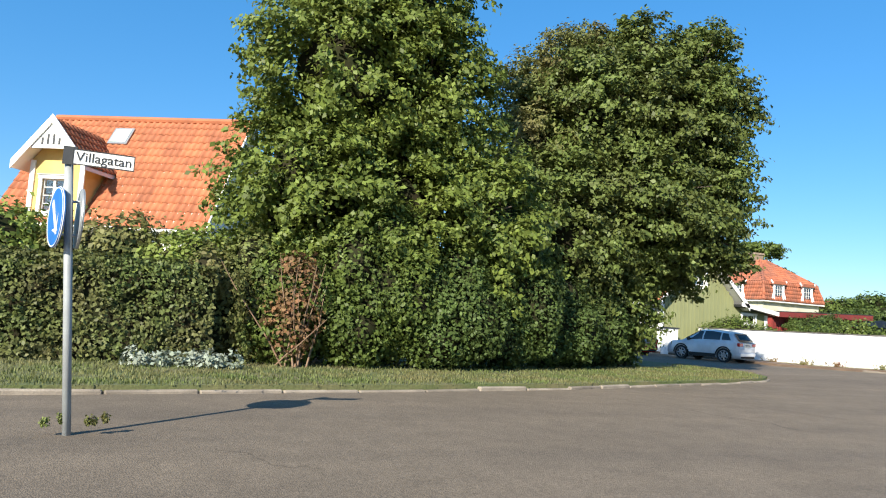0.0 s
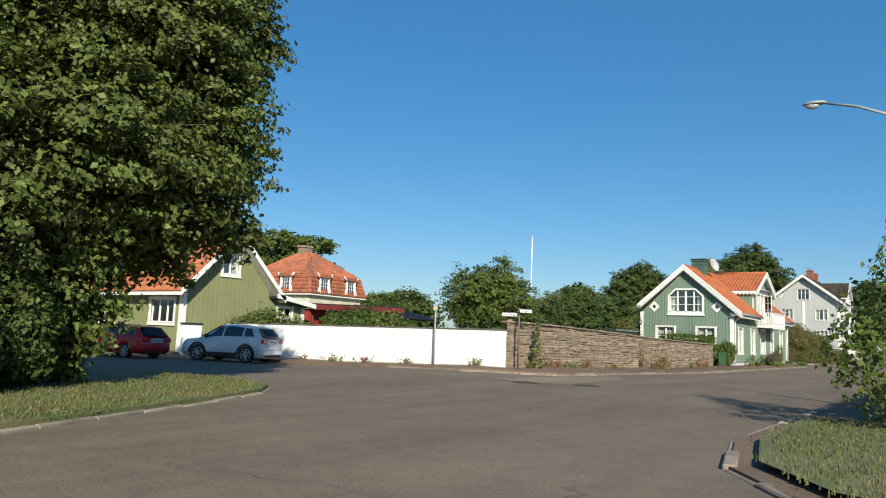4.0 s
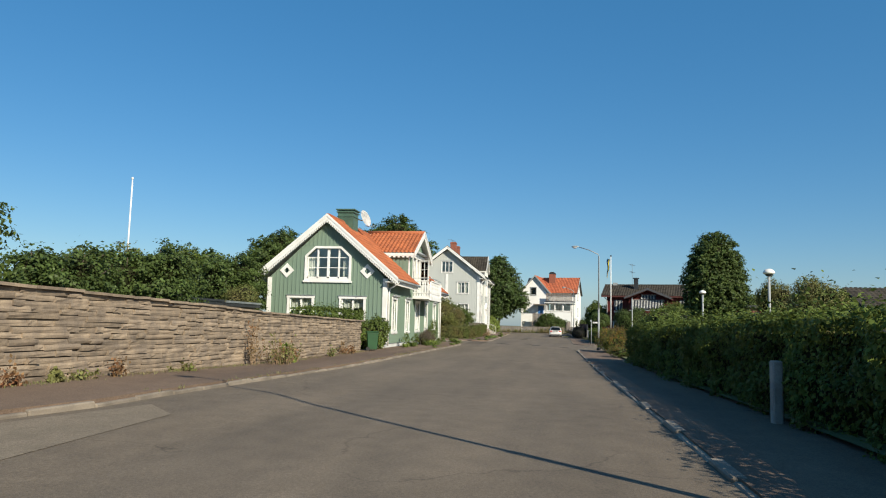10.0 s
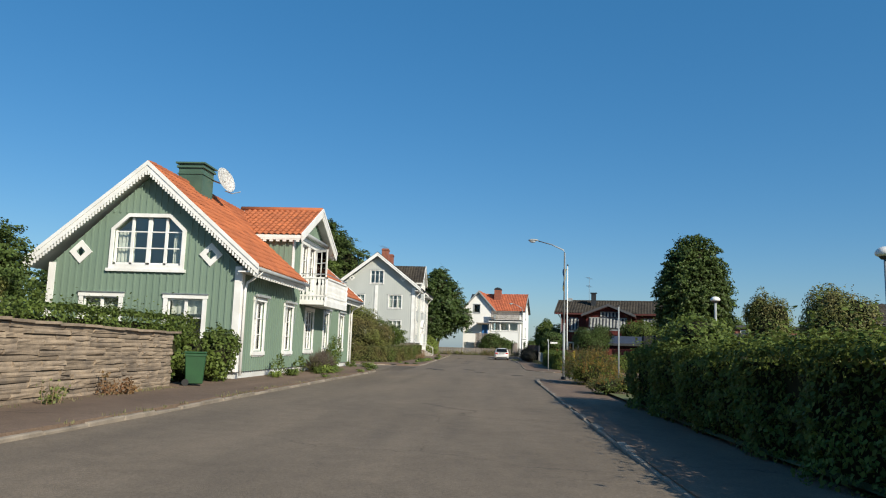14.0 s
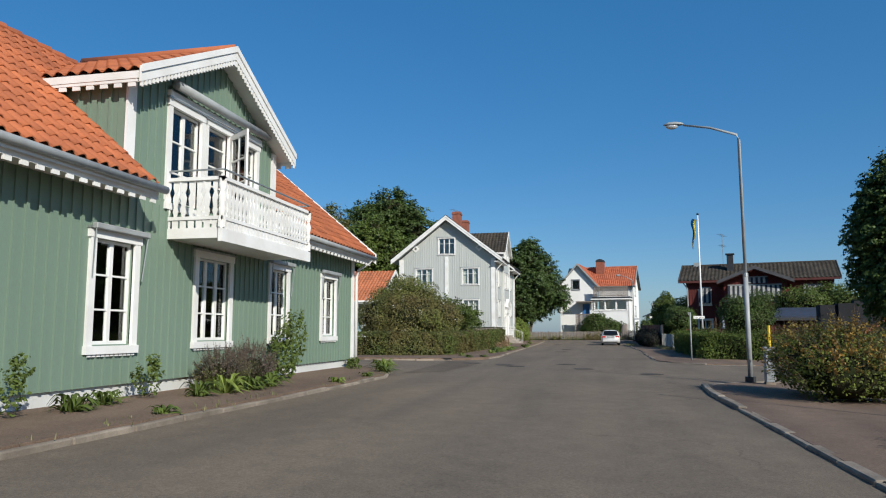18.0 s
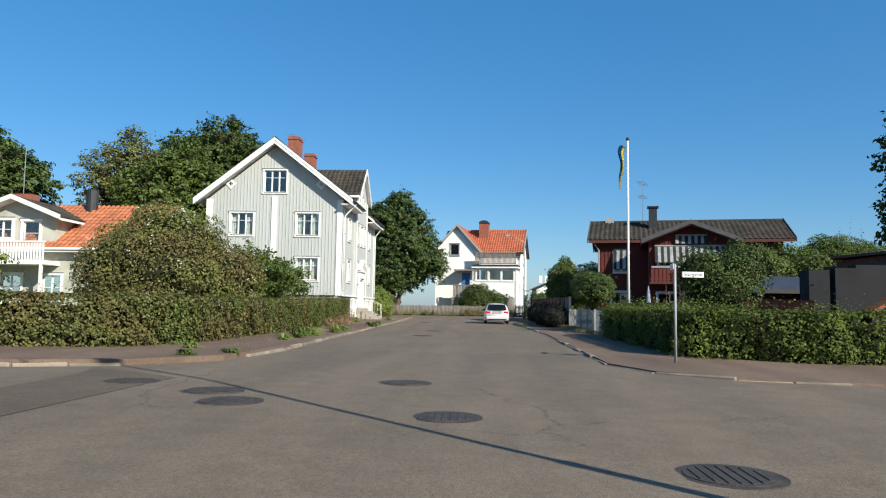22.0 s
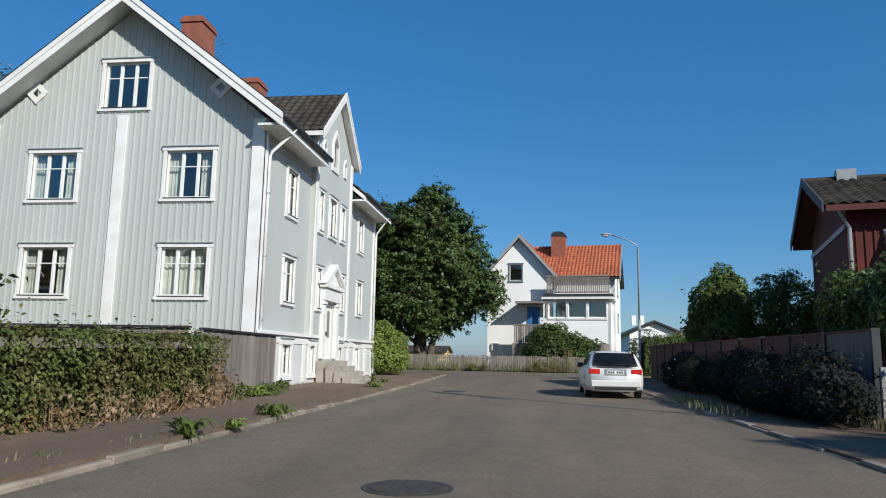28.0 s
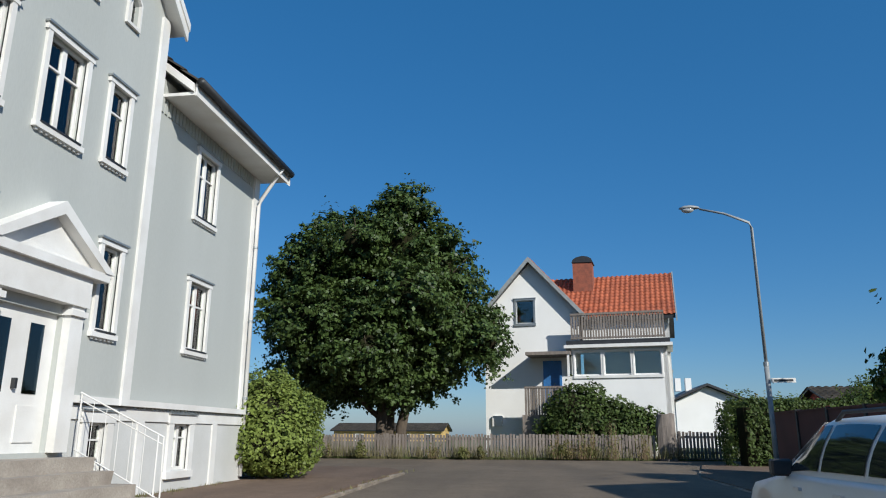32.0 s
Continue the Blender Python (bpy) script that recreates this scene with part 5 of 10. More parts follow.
for sg in (1, -1):
    xe = BXM - sg * 2.42
    ze = BZE - 0.02
    S = math.hypot(BXM - xe, BZR - ze)
    bm = bmesh.new()
    sec = ((xe, ze), (BXM, BZR), (BXM, BZR - 0.14), (xe, ze - 0.14))
    a = [bm.verts.new((x, YY0 - 0.38, z)) for x, z in sec]
    b = [bm.verts.new((x, YYM, z)) for x, z in sec]
    bm.faces.new(a), bm.faces.new(b[::-1])
    for i in range(4):
        bm.faces.new((a[i], b[i], b[(i + 1) % 4], a[(i + 1) % 4]))
    part("bay_roof_deck", bm, M_WHITE, house)
    tiled_plane(house, (xe, YY0 - 0.4, ze + 0.02), (0, 1, 0), ((BXM - xe) / S, 0, (BZR - ze) / S), YYM - YY0 + 0.6, S, M_TILE_DK, 0.3, 0.37)
    slope_board("bargeboard", ("y", YY0 - 0.4, -1), xe, ze + 0.08, BXM, BZR + 0.1, 0, 0.04, 0.32, M_WHITE, house)
    slope_board("bargeboard", ("y", YY0 - 0.4, -1), xe, ze + 0.1, BXM, BZR + 0.12, 0.04, 0.065, 0.15, M_WHITE, house)
for x, y, w, h in ((113.5, YYM - 0.25, 1.0, 11.95), (118.9, YYM, 0.95, 12.0)):
    c = part("chimney", nbox(x, y - 0.35, 10.0, x + w, y + 0.35, h), M_BRICK, house, "red brick chimney")
    part("chimney_cap", nbox(x - 0.05, y - 0.4, h - 0.22, x + w + 0.05, y + 0.4, h - 0.12), M_BRICK, c)


def antenna(parent, x, y, z0, h, s=1.0):
    mast = part("antenna", ntube([(x, y, z0), (x, y, z0 + h)], 0.02, 6), M_GALV, parent, "thin roof aerial")
    for zz, ln in ((h * 0.95, 0.9 * s), (h * 0.6, 0.55 * s)):
        part("boom", ntube([(x - ln * 0.8, y + ln * 0.3, z0 + zz + 0.08), (x + ln * 0.6, y - ln * 0.25, z0 + zz - 0.05)], 0.012, 5), M_GALV, mast)
        for k in range(6):
            f = -0.8 + 1.4 * k / 5
            px, py, pz = x + ln * f, y - ln * f * 0.38, z0 + zz - f * 0.09
            part("element", ntube([(px - 0.13 * s, py - 0.3 * s, pz), (px + 0.13 * s, py + 0.3 * s, pz)], 0.007, 4), M_GALV, mast)
    return mast


antenna(house, 116.0, YYM + 0.2, 10.6, 1.9)


# ---- front walls, hedges, trees (large forms) ----
def white_house():
    X, Y0w, Y1w = 144.0, 4.3, 13.6
    h = thing("white_house", "white rendered house with orange tiled roof and balcony", "house")
    b = gz(144, 9)
    F = ("x", X, -1)
    gy0, gy1, zr, ze = 9.0, 13.7, 9.85, 7.15
    gm = (gy0 + gy1) / 2
    w1 = rect(11.2, 12.08, 6.6, 7.75)
    wall("wall", F, [(gy0, b), (gy1, b), (gy1, ze), (gm, zr - 0.15), (gy0, ze)], [w1], 0.25, M_RENDER, h)
    window(h, F, 11.2, 12.08, 6.6, 7.75, 1, (), casing=0.09, m=M_GALV)
    part("wall", nbox(X + 0.25, gy1 - 0.25, b, X + 10, gy1, ze), M_RENDER, h)
    part("wall", nbox(X + 1.6, Y0w + 0.5, b, X + 1.85, gy0, 7.0), M_RENDER, h)
    part("side_wall", fprism(("y", Y0w, -1), [(X + 1.6, b), (X + 9, b), (X + 9, 6.8), (X + 5.1, 9.55), (X + 1.6, 7.0)], -0.5, -0.75), M_RENDER, h)
    for z in (5.9, 3.2):
        window(h, ("y", Y0w + 0.5, -1), X + 4.4, X + 5.4, z, z + 1.2, 2, (), casing=0.08, m=M_GALV)
    # orange roofs
    S = math.hypot(3.9, 2.85)
    tiled_plane(h, (X + 1.2, Y0w + 0.1, 6.95), (0, 1, 0), (3.9 / S, 0, 2.85 / S), gy0 - Y0w + 2.0, S, M_TILE_RED, 0.26, 0.38)
    part("roof_deck", fprism(("y", Y0w + 0.15, -1), [(X + 1.2, 6.9), (X + 5.1, 9.75), (X + 9, 6.9), (X + 9, 6.75), (X + 5.1, 9.6), (X + 1.2, 6.75)], 0, -9), M_BLKMET, h)
    part("bargeboard", fprism(("y", Y0w + 0.13, -1), [(X + 1.1, 6.95), (X + 5.1, 9.9), (X + 5.1, 9.55), (X + 1.1, 6.6)], 0, 0.06), M_POLE, h, "grey bargeboard")
    for sg in (1, -1):
        ye = gm - sg * (gm - gy0 + 0.4)
        S2 = math.hypot(gm - ye, zr - ze + 0.35)
        tiled_plane(h, (X - 0.4, ye, ze - 0.35), (1, 0, 0), (0, (gm - ye) / S2, (zr - ze + 0.35) / S2), 8.5, S2, M_TILE_RED, 0.26, 0.38)
        roof_slab("roof_deck", None, [(ye, ze - 0.37), (gm, zr - 0.03), (gm, zr - 0.17), (ye, ze - 0.5)], X - 0.38, X + 8, M_BLKMET, h)
        slope_board("bargeboard", ("x", X - 0.4, -1), ye, ze - 0.3, gm, zr + 0.06, 0, 0.05, 0.26, M_POLE, h, "grey bargeboard")
    c = part("chimney", nbox(X + 3.6, 8.55, 7.6, X + 4.5, 9.6, 10.35), M_BRICK, h, "red chimney with rounded metal cap")
    bm = bmesh.new()
    fprism(("x", X + 3.55, -1), [(8.48, 10.35)] + [(9.07 + 0.57 * math.cos(a), 10.4 + 0.34 * math.sin(a)) for a in (0, 0.5, 1.0, 1.57, 2.1, 2.6, 3.14)][::-1], 0, -1.0, bm)
    part("chimney_cap", bm, M_BLKMET, c)
    # glazed veranda with balcony above
    vx = X - 0.9
    Fv = ("x", vx, -1)
    ops = [rect(9.55 - 0.25 - 1.35 * (k + 1), 9.55 - 0.4 - 1.35 * k, 3.9, 5.0) for k in range(3)]
    wall("veranda_wall", Fv, rect(4.95, 9.3, b, 5.15), ops, 0.2, M_RENDER, h)
    for o in ops:
        window(h, Fv, o[0][0], o[1][0], o[0][1], o[2][1], 1, (), casing=0.06)
    part("veranda_side", nbox(vx, 4.95, b, X + 1.6, 5.15, 5.15), M_RENDER, h)
    part("veranda_roof", nbox(vx - 0.35, 4.7, 5.15, X + 1.7, 9.6, 5.3), M_WHITE, h)
    part("veranda_roof", nbox(vx - 0.2, 4.8, 5.3, X + 1.7, 9.5, 5.52), M_BLKMET, h, "dark sheet-metal edge")
    bal = part("balcony_rail", nbox(vx - 0.08, 5.0, 6.72, vx, 9.3, 6.82), M_GWOOD, h, "weathered grey wooden balcony railing")
    part("rail", nbox(vx - 0.06, 5.0, 5.6, vx - 0.01, 9.3, 5.68), M_GWOOD, bal)
    for k in range(34):
        shared_box("picket", M_GWOOD, bal, vx - 0.03, 5.05 + k * 0.127, 6.15, 0.03, 0.085, 1.15)
    # entrance with canopy and blue door
    part("canopy", nbox(X - 1.5, 9.3, 4.85, X + 0.2, 11.4, 5.0), M_GWOOD, h, "dark wooden porch canopy")
    d = part("front_door", nbox(X - 0.06, 9.9, 2.6, X + 0.02, 10.8, 4.7), mat("blue_paint", (0.05, 0.2, 0.5), None, 2, 0.5), h, "blue front door")
    part("porch_post", nbox(X - 1.45, 9.35, b, X - 1.35, 9.45, 4.85), M_WHITE, h)
    pr = part("porch_rail", nbox(X - 1.5, 9.5, 3.3, X - 1.42, 11.5, 3.4), M_GWOOD, h, "grey slatted porch side")
    for k in range(16):
        shared_box("slat", M_GWOOD, pr, X - 1.46, 9.55 + k * 0.125, 2.7, 0.03, 0.1, 1.2)
    part("porch_floor", nbox(X - 1.5, 9.3, b, X, 11.6, 2.1), M_GWOOD, h)
    part("meter_box", nfbox(F, 12.85, 13.35, 0, 0.15, 1.6, 2.1), M_WHITE, h)

    p = Matrix.Translation((X, 9.0, 0))
    h.matrix_basis = p @ Matrix.Rotation(radians(-9), 4, "Z") @ p.inverted()


white_house()


def red_house():
    h = thing("red_house", "dark red wooden house with brown tiled roof and balcony bay", "house")
    x0, x1, y0, y1, ze, zr = 113.0, 119.4, -10.3, 0.35, 5.5, 6.76
    xm = (x0 + x1) / 2
    b = gz(115, 0)
    FW, FE, FN, FS = ("x", x0, -1), ("x", x1, 1), ("y", y1, 1), ("y", y0, -1)
    ww = [rect(-1.45, -0.65, 3.4, 4.5), rect(-9.6, -8.4, 3.4, 4.6), rect(-1.5, -0.5, 0.8, 2.1)]
    wall("wall", FW, rect(y0, y1, b, ze), ww, 0.2, M_RED, h)
    battens(FW, rect(y0, y1, b, ze), ww, 0.22, 0.05, 0.03, M_RED, h)
    wall("wall", FE, rect(y0, y1, b, ze), [], 0.2, M_RED, h)
    for F in (FN, FS):
        g = [(x0 + 0.2, b), (x1 - 0.2, b), (x1 - 0.2, ze), (xm, zr - 0.1), (x0 + 0.2, ze)]
        wall("wall", F, g, [], 0.2, M_REDDK, h)
        part("belt_board", nfbox(F, x0 + 0.1, x1 - 0.1, 0, 0.05, 4.7, 4.85), M_POLE, h)
    for w in ww:
        window(h, FW, w[0][0], w[1][0], w[0][1], w[2][1], 2, (), casing=0.1)
    M_AWN = mat("awning_white", (0.7, 0.7, 0.66), None, 3, 0.8)
    M_AWN2 = mat("awning_blue", (0.06, 0.07, 0.1), None, 3, 0.8)

    def awning(F, u0, u1, z0, z1, out):
        n = max(int((u1 - u0) / 0.16), 2)
        a = part("awning", ntube([fp(F, u0, 0.06, z1 + 0.04), fp(F, u1, 0.06, z1 + 0.04)], 0.05, 8), M_POLE, h, "striped dark and white awning")
        for k in range(n):
            ua, ub = u0 + (u1 - u0) * k / n, u0 + (u1 - u0) * (k + 1) / n
            bm = bmesh.new()
            v = [bm.verts.new(fp(F, *p)) for p in ((ua, 0.08, z1), (ub, 0.08, z1), (ub, out, z0), (ua, out, z0))]
            bm.faces.new(v)
            bmesh.ops.solidify(bm, geom=bm.faces[:], thickness=0.006)
            part("stripe", bm, M_AWN if k % 2 else M_AWN2, a)
    awning(FW, -1.5, -0.6, 3.5, 4.7, 0.5)
    awning(FW, -9.7, -8.3, 3.5, 4.75, 0.5)
    for sg in (1, -1):
        xe = xm - sg * (xm - x0 + 0.5)
        S = math.hypot(xm - xe, zr - ze + 0.25)
        tiled_plane(h, (xe, y0 - 0.6, ze - 0.2), (0, 1, 0), ((xm - xe) / S, 0, (zr - ze + 0.25) / S), y1 - y0 + 1.2, S, M_TILE_DK, 0.3, 0.38)
        bm = fprism(("y", y0 - 0.55, -1), [(xe, ze - 0.22), (xm, zr + 0.02), (xm, zr - 0.12), (xe, ze - 0.38)], 0, -(y1 - y0 + 1.1))
        part("roof_deck", bm, M_REDDK, h)
        for F in (("y", y0 - 0.6, -1), ("y", y1 + 0.6, 1)):
            slope_board("bargeboard", F, xe, ze - 0.1, xm, zr + 0.18, 0, 0.04, 0.3, M_SLATE_TRIM, h, "dark grey bargeboard")
    part("ridge_tiles", ntube([(xm, y0 - 0.6, zr + 0.06), (xm, y1 + 0.6, zr + 0.06)], 0.1, 8), M_TILE_DK, h)
    # gabled bay with balcony facing the crossing
    bx, by0, by1, bz, bzr = 109.9, -7.1, -2.65, 5.1, 5.85
    bm_ = (by0 + by1) / 2
    FB2 = ("x", bx, -1)
    g = [(by0, b), (by1, b), (by1, bz), (bm_, bzr), (by0, bz)]
    ops = [rect(by0 + 0.5, by1 - 0.5, 3.55, 4.55), rect(-6.3, -5.0, 0.7, 2.0), rect(-4.4, -3.1, 0.7, 2.0)]
    wall("bay_wall", FB2, g, ops, 0.18, M_RED, h)
    battens(FB2, g, ops, 0.22, 0.05, 0.03, M_RED, h)
    for o in ops[1:]:
        window(h, FB2, o[0][0], o[1][0], o[0][1], o[2][1], 2, (), casing=0.09)
    window(h, FB2, ops[0][0][0], ops[0][1][0], 3.55, 4.55, 4, (), casing=0.08)
    awning(FB2, by0 + 0.4, by1 - 0.3, 3.7, 4.65, 0.8)
    awning(FB2, bm_ - 0.9, bm_ + 0.8, 4.8, 5.25, 0.2)
    for y in (by0, by1 - 0.18):
        part("bay_side", nbox(bx + 0.18, y, b, x0, y + 0.18, bz), M_REDDK, h)
    rl = part("balcony_rail", nbox(bx - 0.75, by0 + 0.1, 3.4, bx - 0.68, by1 - 0.1, 3.5), M_POLE, h, "red boarded balcony front")
    for k in range(20):
        shared_box("board", M_RED, rl, bx - 0.7, by0 + 0.2 + k * 0.215, 3.0, 0.03, 0.18, 0.85)
    part("balcony_floor", nbox(bx - 0.78, by0, 2.5, bx + 0.05, by1, 2.62), M_REDDK, h)
    for sg in (1, -1):
        ye = bm_ - sg * (bm_ - by0 + 0.45)
        S = math.hypot(bm_ - ye, bzr - bz + 0.3)
        tiled_plane(h, (bx - 0.8, ye, bz - 0.2), (1, 0, 0), (0, (bm_ - ye) / S, (bzr - bz + 0.3) / S), 5.2, S, M_TILE_DK, 0.3, 0.38)
        roof_slab("bay_deck", None, [(ye, bz - 0.22), (bm_, bzr + 0.08), (bm_, bzr - 0.05), (ye, bz - 0.36)], bx - 0.78, x0 + 1.5, M_REDDK, h)
        slope_board("bargeboard", ("x", bx - 0.8, -1), ye, bz - 0.08, bm_, bzr + 0.24, 0, 0.045, 0.24, M_SLATE_TRIM, h, "dark grey bargeboard")
    c = part("chimney", nbox(114.6, -3.25, 5.8, 115.15, -2.75, 7.55), M_BLKMET, h, "dark sheet-metal chimney")
    part("chimney_cap", nbox(114.5, -3.35, 7.55, 115.25, -2.65, 7.64), M_BLKMET, c)
    part("roof_vent", nbox(116.0, -0.55, 6.4, 116.5, 0.0, 7.1), M_POLE, h)
    antenna(h, 116.2, -2.4, 6.9, 2.6, 0.8)
    part("down_pipe", ntube([(x0 - 0.45, y1 + 0.3, ze - 0.25), (x0 - 0.1, y1 - 0.05, ze - 0.8), (x0 - 0.1, y1 - 0.05, 0.3)], 0.05, 6), M_POLE, h)

    p = Matrix.Translation((119.4, 0.5, 0))
    h.matrix_basis = p @ Matrix.Rotation(radians(-12), 4, "Z") @ p.inverted()


red_house()



# ---- olive cottage, yellow villa, old red-roofed house, cream cottage ----
def olive_house():
    h = thing("olive_house", "olive green boarded cottage with orange tiled roof", "house")
    x0, x1, y0, y1, ze, zr = 26.4, 31.3, 32.0, 44.0, 3.1, 5.68
    xm = (x0 + x1) / 2
    b = -0.2
    FS, FW = ("y", y0, -1), ("x", x0, -1)
    up, low = rect(28.38, 29.24, 3.74, 4.56), rect(31.8, 32.7, 1.9, 2.36)
    g = [(x0, b + 0.35), (x1 + 2.25, b + 0.35), (x1 + 2.25, 2.45), (x1 - 0.1, 2.75), (x1 - 0.1, ze), (xm, zr - 0.12), (x0, ze)]
    wall("wall", FS, g, [up, low], 0.2, M_OLIVE, h)
    battens(FS, [(x0, b + 0.35), (x1, b + 0.35), (x1, ze), (xm, zr - 0.12), (x0, ze)], [up, low], 0.24, 0.05, 0.025, M_OLIVE, h)
    window(h, FS, up[0][0], up[1][0], up[0][1], up[2][1], 2, (), casing=0.12, curtains=1)
    window(h, FS, low[0][0], low[1][0], low[0][1], low[2][1], 2, (), casing=0.1)
    ww = [rect(32.6, 34.4, 1.4, 2.42), rect(37.5, 39.0, 0.95, 2.15)]
    wall("wall", FW, rect(y0 + 0.2, y1, b + 0.35, ze), ww, 0.2, M_OLIVE, h)
    battens(FW, rect(y0 + 0.2, y1, b + 0.35, ze), ww, 0.24, 0.05, 0.025, M_OLIVE, h)
    for w in ww:
        window(h, FW, w[0][0], w[1][0], w[0][1], w[2][1], 3, (), casing=0.13)
    wall("wall", ("x", x1, 1), rect(y0 + 0.2, y1, b, ze), [], 0.2, M_OLIVE, h)
    wall("wall", ("y", y1, 1), g, [], 0.2, M_OLIVE, h)
    part("plinth", nbox(x0 + 0.03, y0 + 0.03, b - 0.3, x1 + 2.25, y1, b + 0.36), M_PLINTH, h)
    for F, u in ((FS, x0 - 0.03), (FW, y0), (FS, x1 + 2.05)):
        part("corner_board", nfbox(F, u, u + 0.2, 0, 0.05, b + 0.3, 2.4 if u > 33 else ze), M_WHITE, h)
    for sg in (1, -1):
        xe = xm - sg * (xm - x0 + 0.5)
        ze2 = ze - 0.35
        S = math.hypot(xm - xe, zr - ze2)
        tiled_plane(h, (xe, y0 - 0.55, ze2), (0, 1, 0), ((xm - xe) / S, 0, (zr - ze2) / S), y1 - y0 + 1, S, M_TILE_PALE, 0.25, 0.37)
        part("roof_deck", fprism(("y", y0 - 0.5, -1), [(xe, ze2 - 0.03), (xm, zr - 0.03), (xm, zr - 0.16), (xe, ze2 - 0.16)], 0, -12.6), M_WHITE, h)
        slope_board("bargeboard", ("y", y0 - 0.55, -1), xe, ze2 + 0.1, xm, zr + 0.12, 0, 0.04, 0.28, M_WHITE, h)
    # lower roof over the side room
    part("side_roof", fprism(("y", y0 - 0.5, -1), [(x1 - 0.1, 2.78), (x1 + 2.5, 2.42), (x1 + 2.5, 2.52), (x1 - 0.1, 2.9)], 0, -8), M_BLKMET, h)
    slope_board("bargeboard", ("y", y0 - 0.55, -1), x1 - 0.05, 3.02, x1 + 2.55, 2.62, 0, 0.04, 0.22, M_WHITE, h)
    part("gable_strut", ntube([(xm, y0 - 0.5, zr - 0.1), (xm, y0 - 0.5, zr - 1.0)], 0.035, 6), M_BLKMET, h)
    antenna(h, xm, y0 + 0.6, zr, 0.9, 0.9)


olive_house()


def villa():
    h = thing("yellow_villa", "yellow and white wooden villa with large orange tiled roof", "house")
    y0, yr, ze, zr, x0, x1 = 24.4, 27.3, 3.45, 7.72, -4.6, 3.05
    b = 0.1
    F = ("y", y0, -1)
    part("wall", nbox(x0, y0 + 0.4, b, x1 - 0.4, y0 + 0.6, ze), M_WHITE, h)
    part("wall", fprism(("x", x1 - 0.45, 1), [(y0 + 0.4, b), (2 * yr - y0 - 0.4, b), (2 * yr - y0 - 0.4, ze), (yr, zr - 0.2), (y0 + 0.4, ze)], 0, -0.2), M_WHITE, h)
    window(h, ("x", x1 - 0.45, 1), 26.4, 27.6, 1.3, 2.6, 2, (0.4,), casing=0.1)
    window(h, ("y", y0 + 0.4, -1), 0.8, 1.9, 1.2, 2.5, 2, (0.4,), casing=0.1)
    for sg in (1, -1):
        ye = yr - sg * (yr - y0)
        S = math.hypot(yr - ye, zr - ze)
        tiled_plane(h, (x0, ye, ze), (1, 0, 0), (0, (yr - ye) / S, (zr - ze) / S), x1 - x0 + 0.1, S, M_TILE_PALE, 0.24, 0.37)
        roof_slab("roof_deck", None, [(ye, ze - 0.02), (yr, zr - 0.03), (yr, zr - 0.18), (ye, ze - 0.18)], x0, x1, M_WHITE, h)
        slope_board("bargeboard", ("x", x1 + 0.06, 1), ye, ze + 0.1, yr, zr + 0.12, 0, 0.05, 0.3, M_WHITE, h)
    part("ridge_tiles", ntube([(x0, yr, zr + 0.05), (x1, yr, zr + 0.05)], 0.12, 8), M_TILE_PALE, h)
    part("chimney", nbox(-1.5, yr + 0.15, 6.9, -0.55, yr + 0.75, zr + 0.2), M_BRICK, h)
    part("gutter", ntube([(x0, y0 - 0.06, ze - 0.05), (x1, y0 - 0.06, ze - 0.08)], 0.07, 8), M_WHITE, h, smooth=True)
    # roof window
    S = math.hypot(yr - y0, zr - ze)
    f0, f1 = 0.74, 0.9
    bm = bmesh.new()
    d = Vector((0, (yr - y0) / S, (zr - ze) / S))
    nn = Vector((0, -d.z, d.y))
    for dx0, dx1, a0, a1, hh in ((-0.4, 0.35, f0, f1, 0.1),):
        o = Vector((-1.55, y0, ze))
        c = [o + d * (S * a) + Vector((dx, 0, 0)) for a, dx in ((a0, dx0), (a0, dx1), (a1, dx1), (a1, dx0))]
        v0 = [bm.verts.new(p) for p in c]
        v1 = [bm.verts.new(p + nn * hh) for p in c]
        bm.faces.new(v0), bm.faces.new(v1[::-1])
        for i in range(4):
            bm.faces.new((v0[i], v0[(i + 1) % 4], v1[(i + 1) % 4], v1[i]))
    sk = part("roof_window", bm, M_GALV, h, "open pale roof window")
    bm = bmesh.new()
    c = [Vector((-1.55, y0, ze)) + d * (S * a) + Vector((dx, 0, 0)) + nn * 0.115 for a, dx in ((f0 + 0.015, -0.33), (f0 + 0.015, 0.28), (f1 - 0.015, 0.28), (f1 - 0.015, -0.33))]
    bm.faces.new([bm.verts.new(p) for p in c])
    part("pane", bm, M_LAMPG0, sk)
    # gabled dormer over the porch
    dx0, dx1 = -3.25, -1.3
    dm, dz, dzr = (dx0 + dx1) / 2, 5.55, 6.85
    FD2 = ("y", y0 + 0.1, -1)
    dw = rect(dm - 0.5, dm + 0.3, 3.85, 4.95)
    g = [(dx0, 3.0), (dx1, 3.0), (dx1, dz), (dm, dzr - 0.1), (dx0, dz)]
    wall("dormer_wall", FD2, g, [dw], 0.15, M_YELLOW, h)
    window(h, FD2, dw[0][0], dw[1][0], dw[0][1], dw[2][1], 2, (0.25, 0.5, 0.75), casing=0.12)
    for x in (dx0, dx1 - 0.15):
        part("corner_board", nfbox(FD2, x, x + 0.17, 0, 0.05, 2.9, dz), M_WHITE, h)
        part("dormer_cheek", nbox(x, y0 + 0.255, 2.9, x + 0.15, yr - 0.6, dz), M_YELLOW, h)
    for sg in (1, -1):
        xe = dm - sg * (dm - dx0 + 0.35)
        S2 = math.hypot(dm - xe, dzr - dz + 0.25)
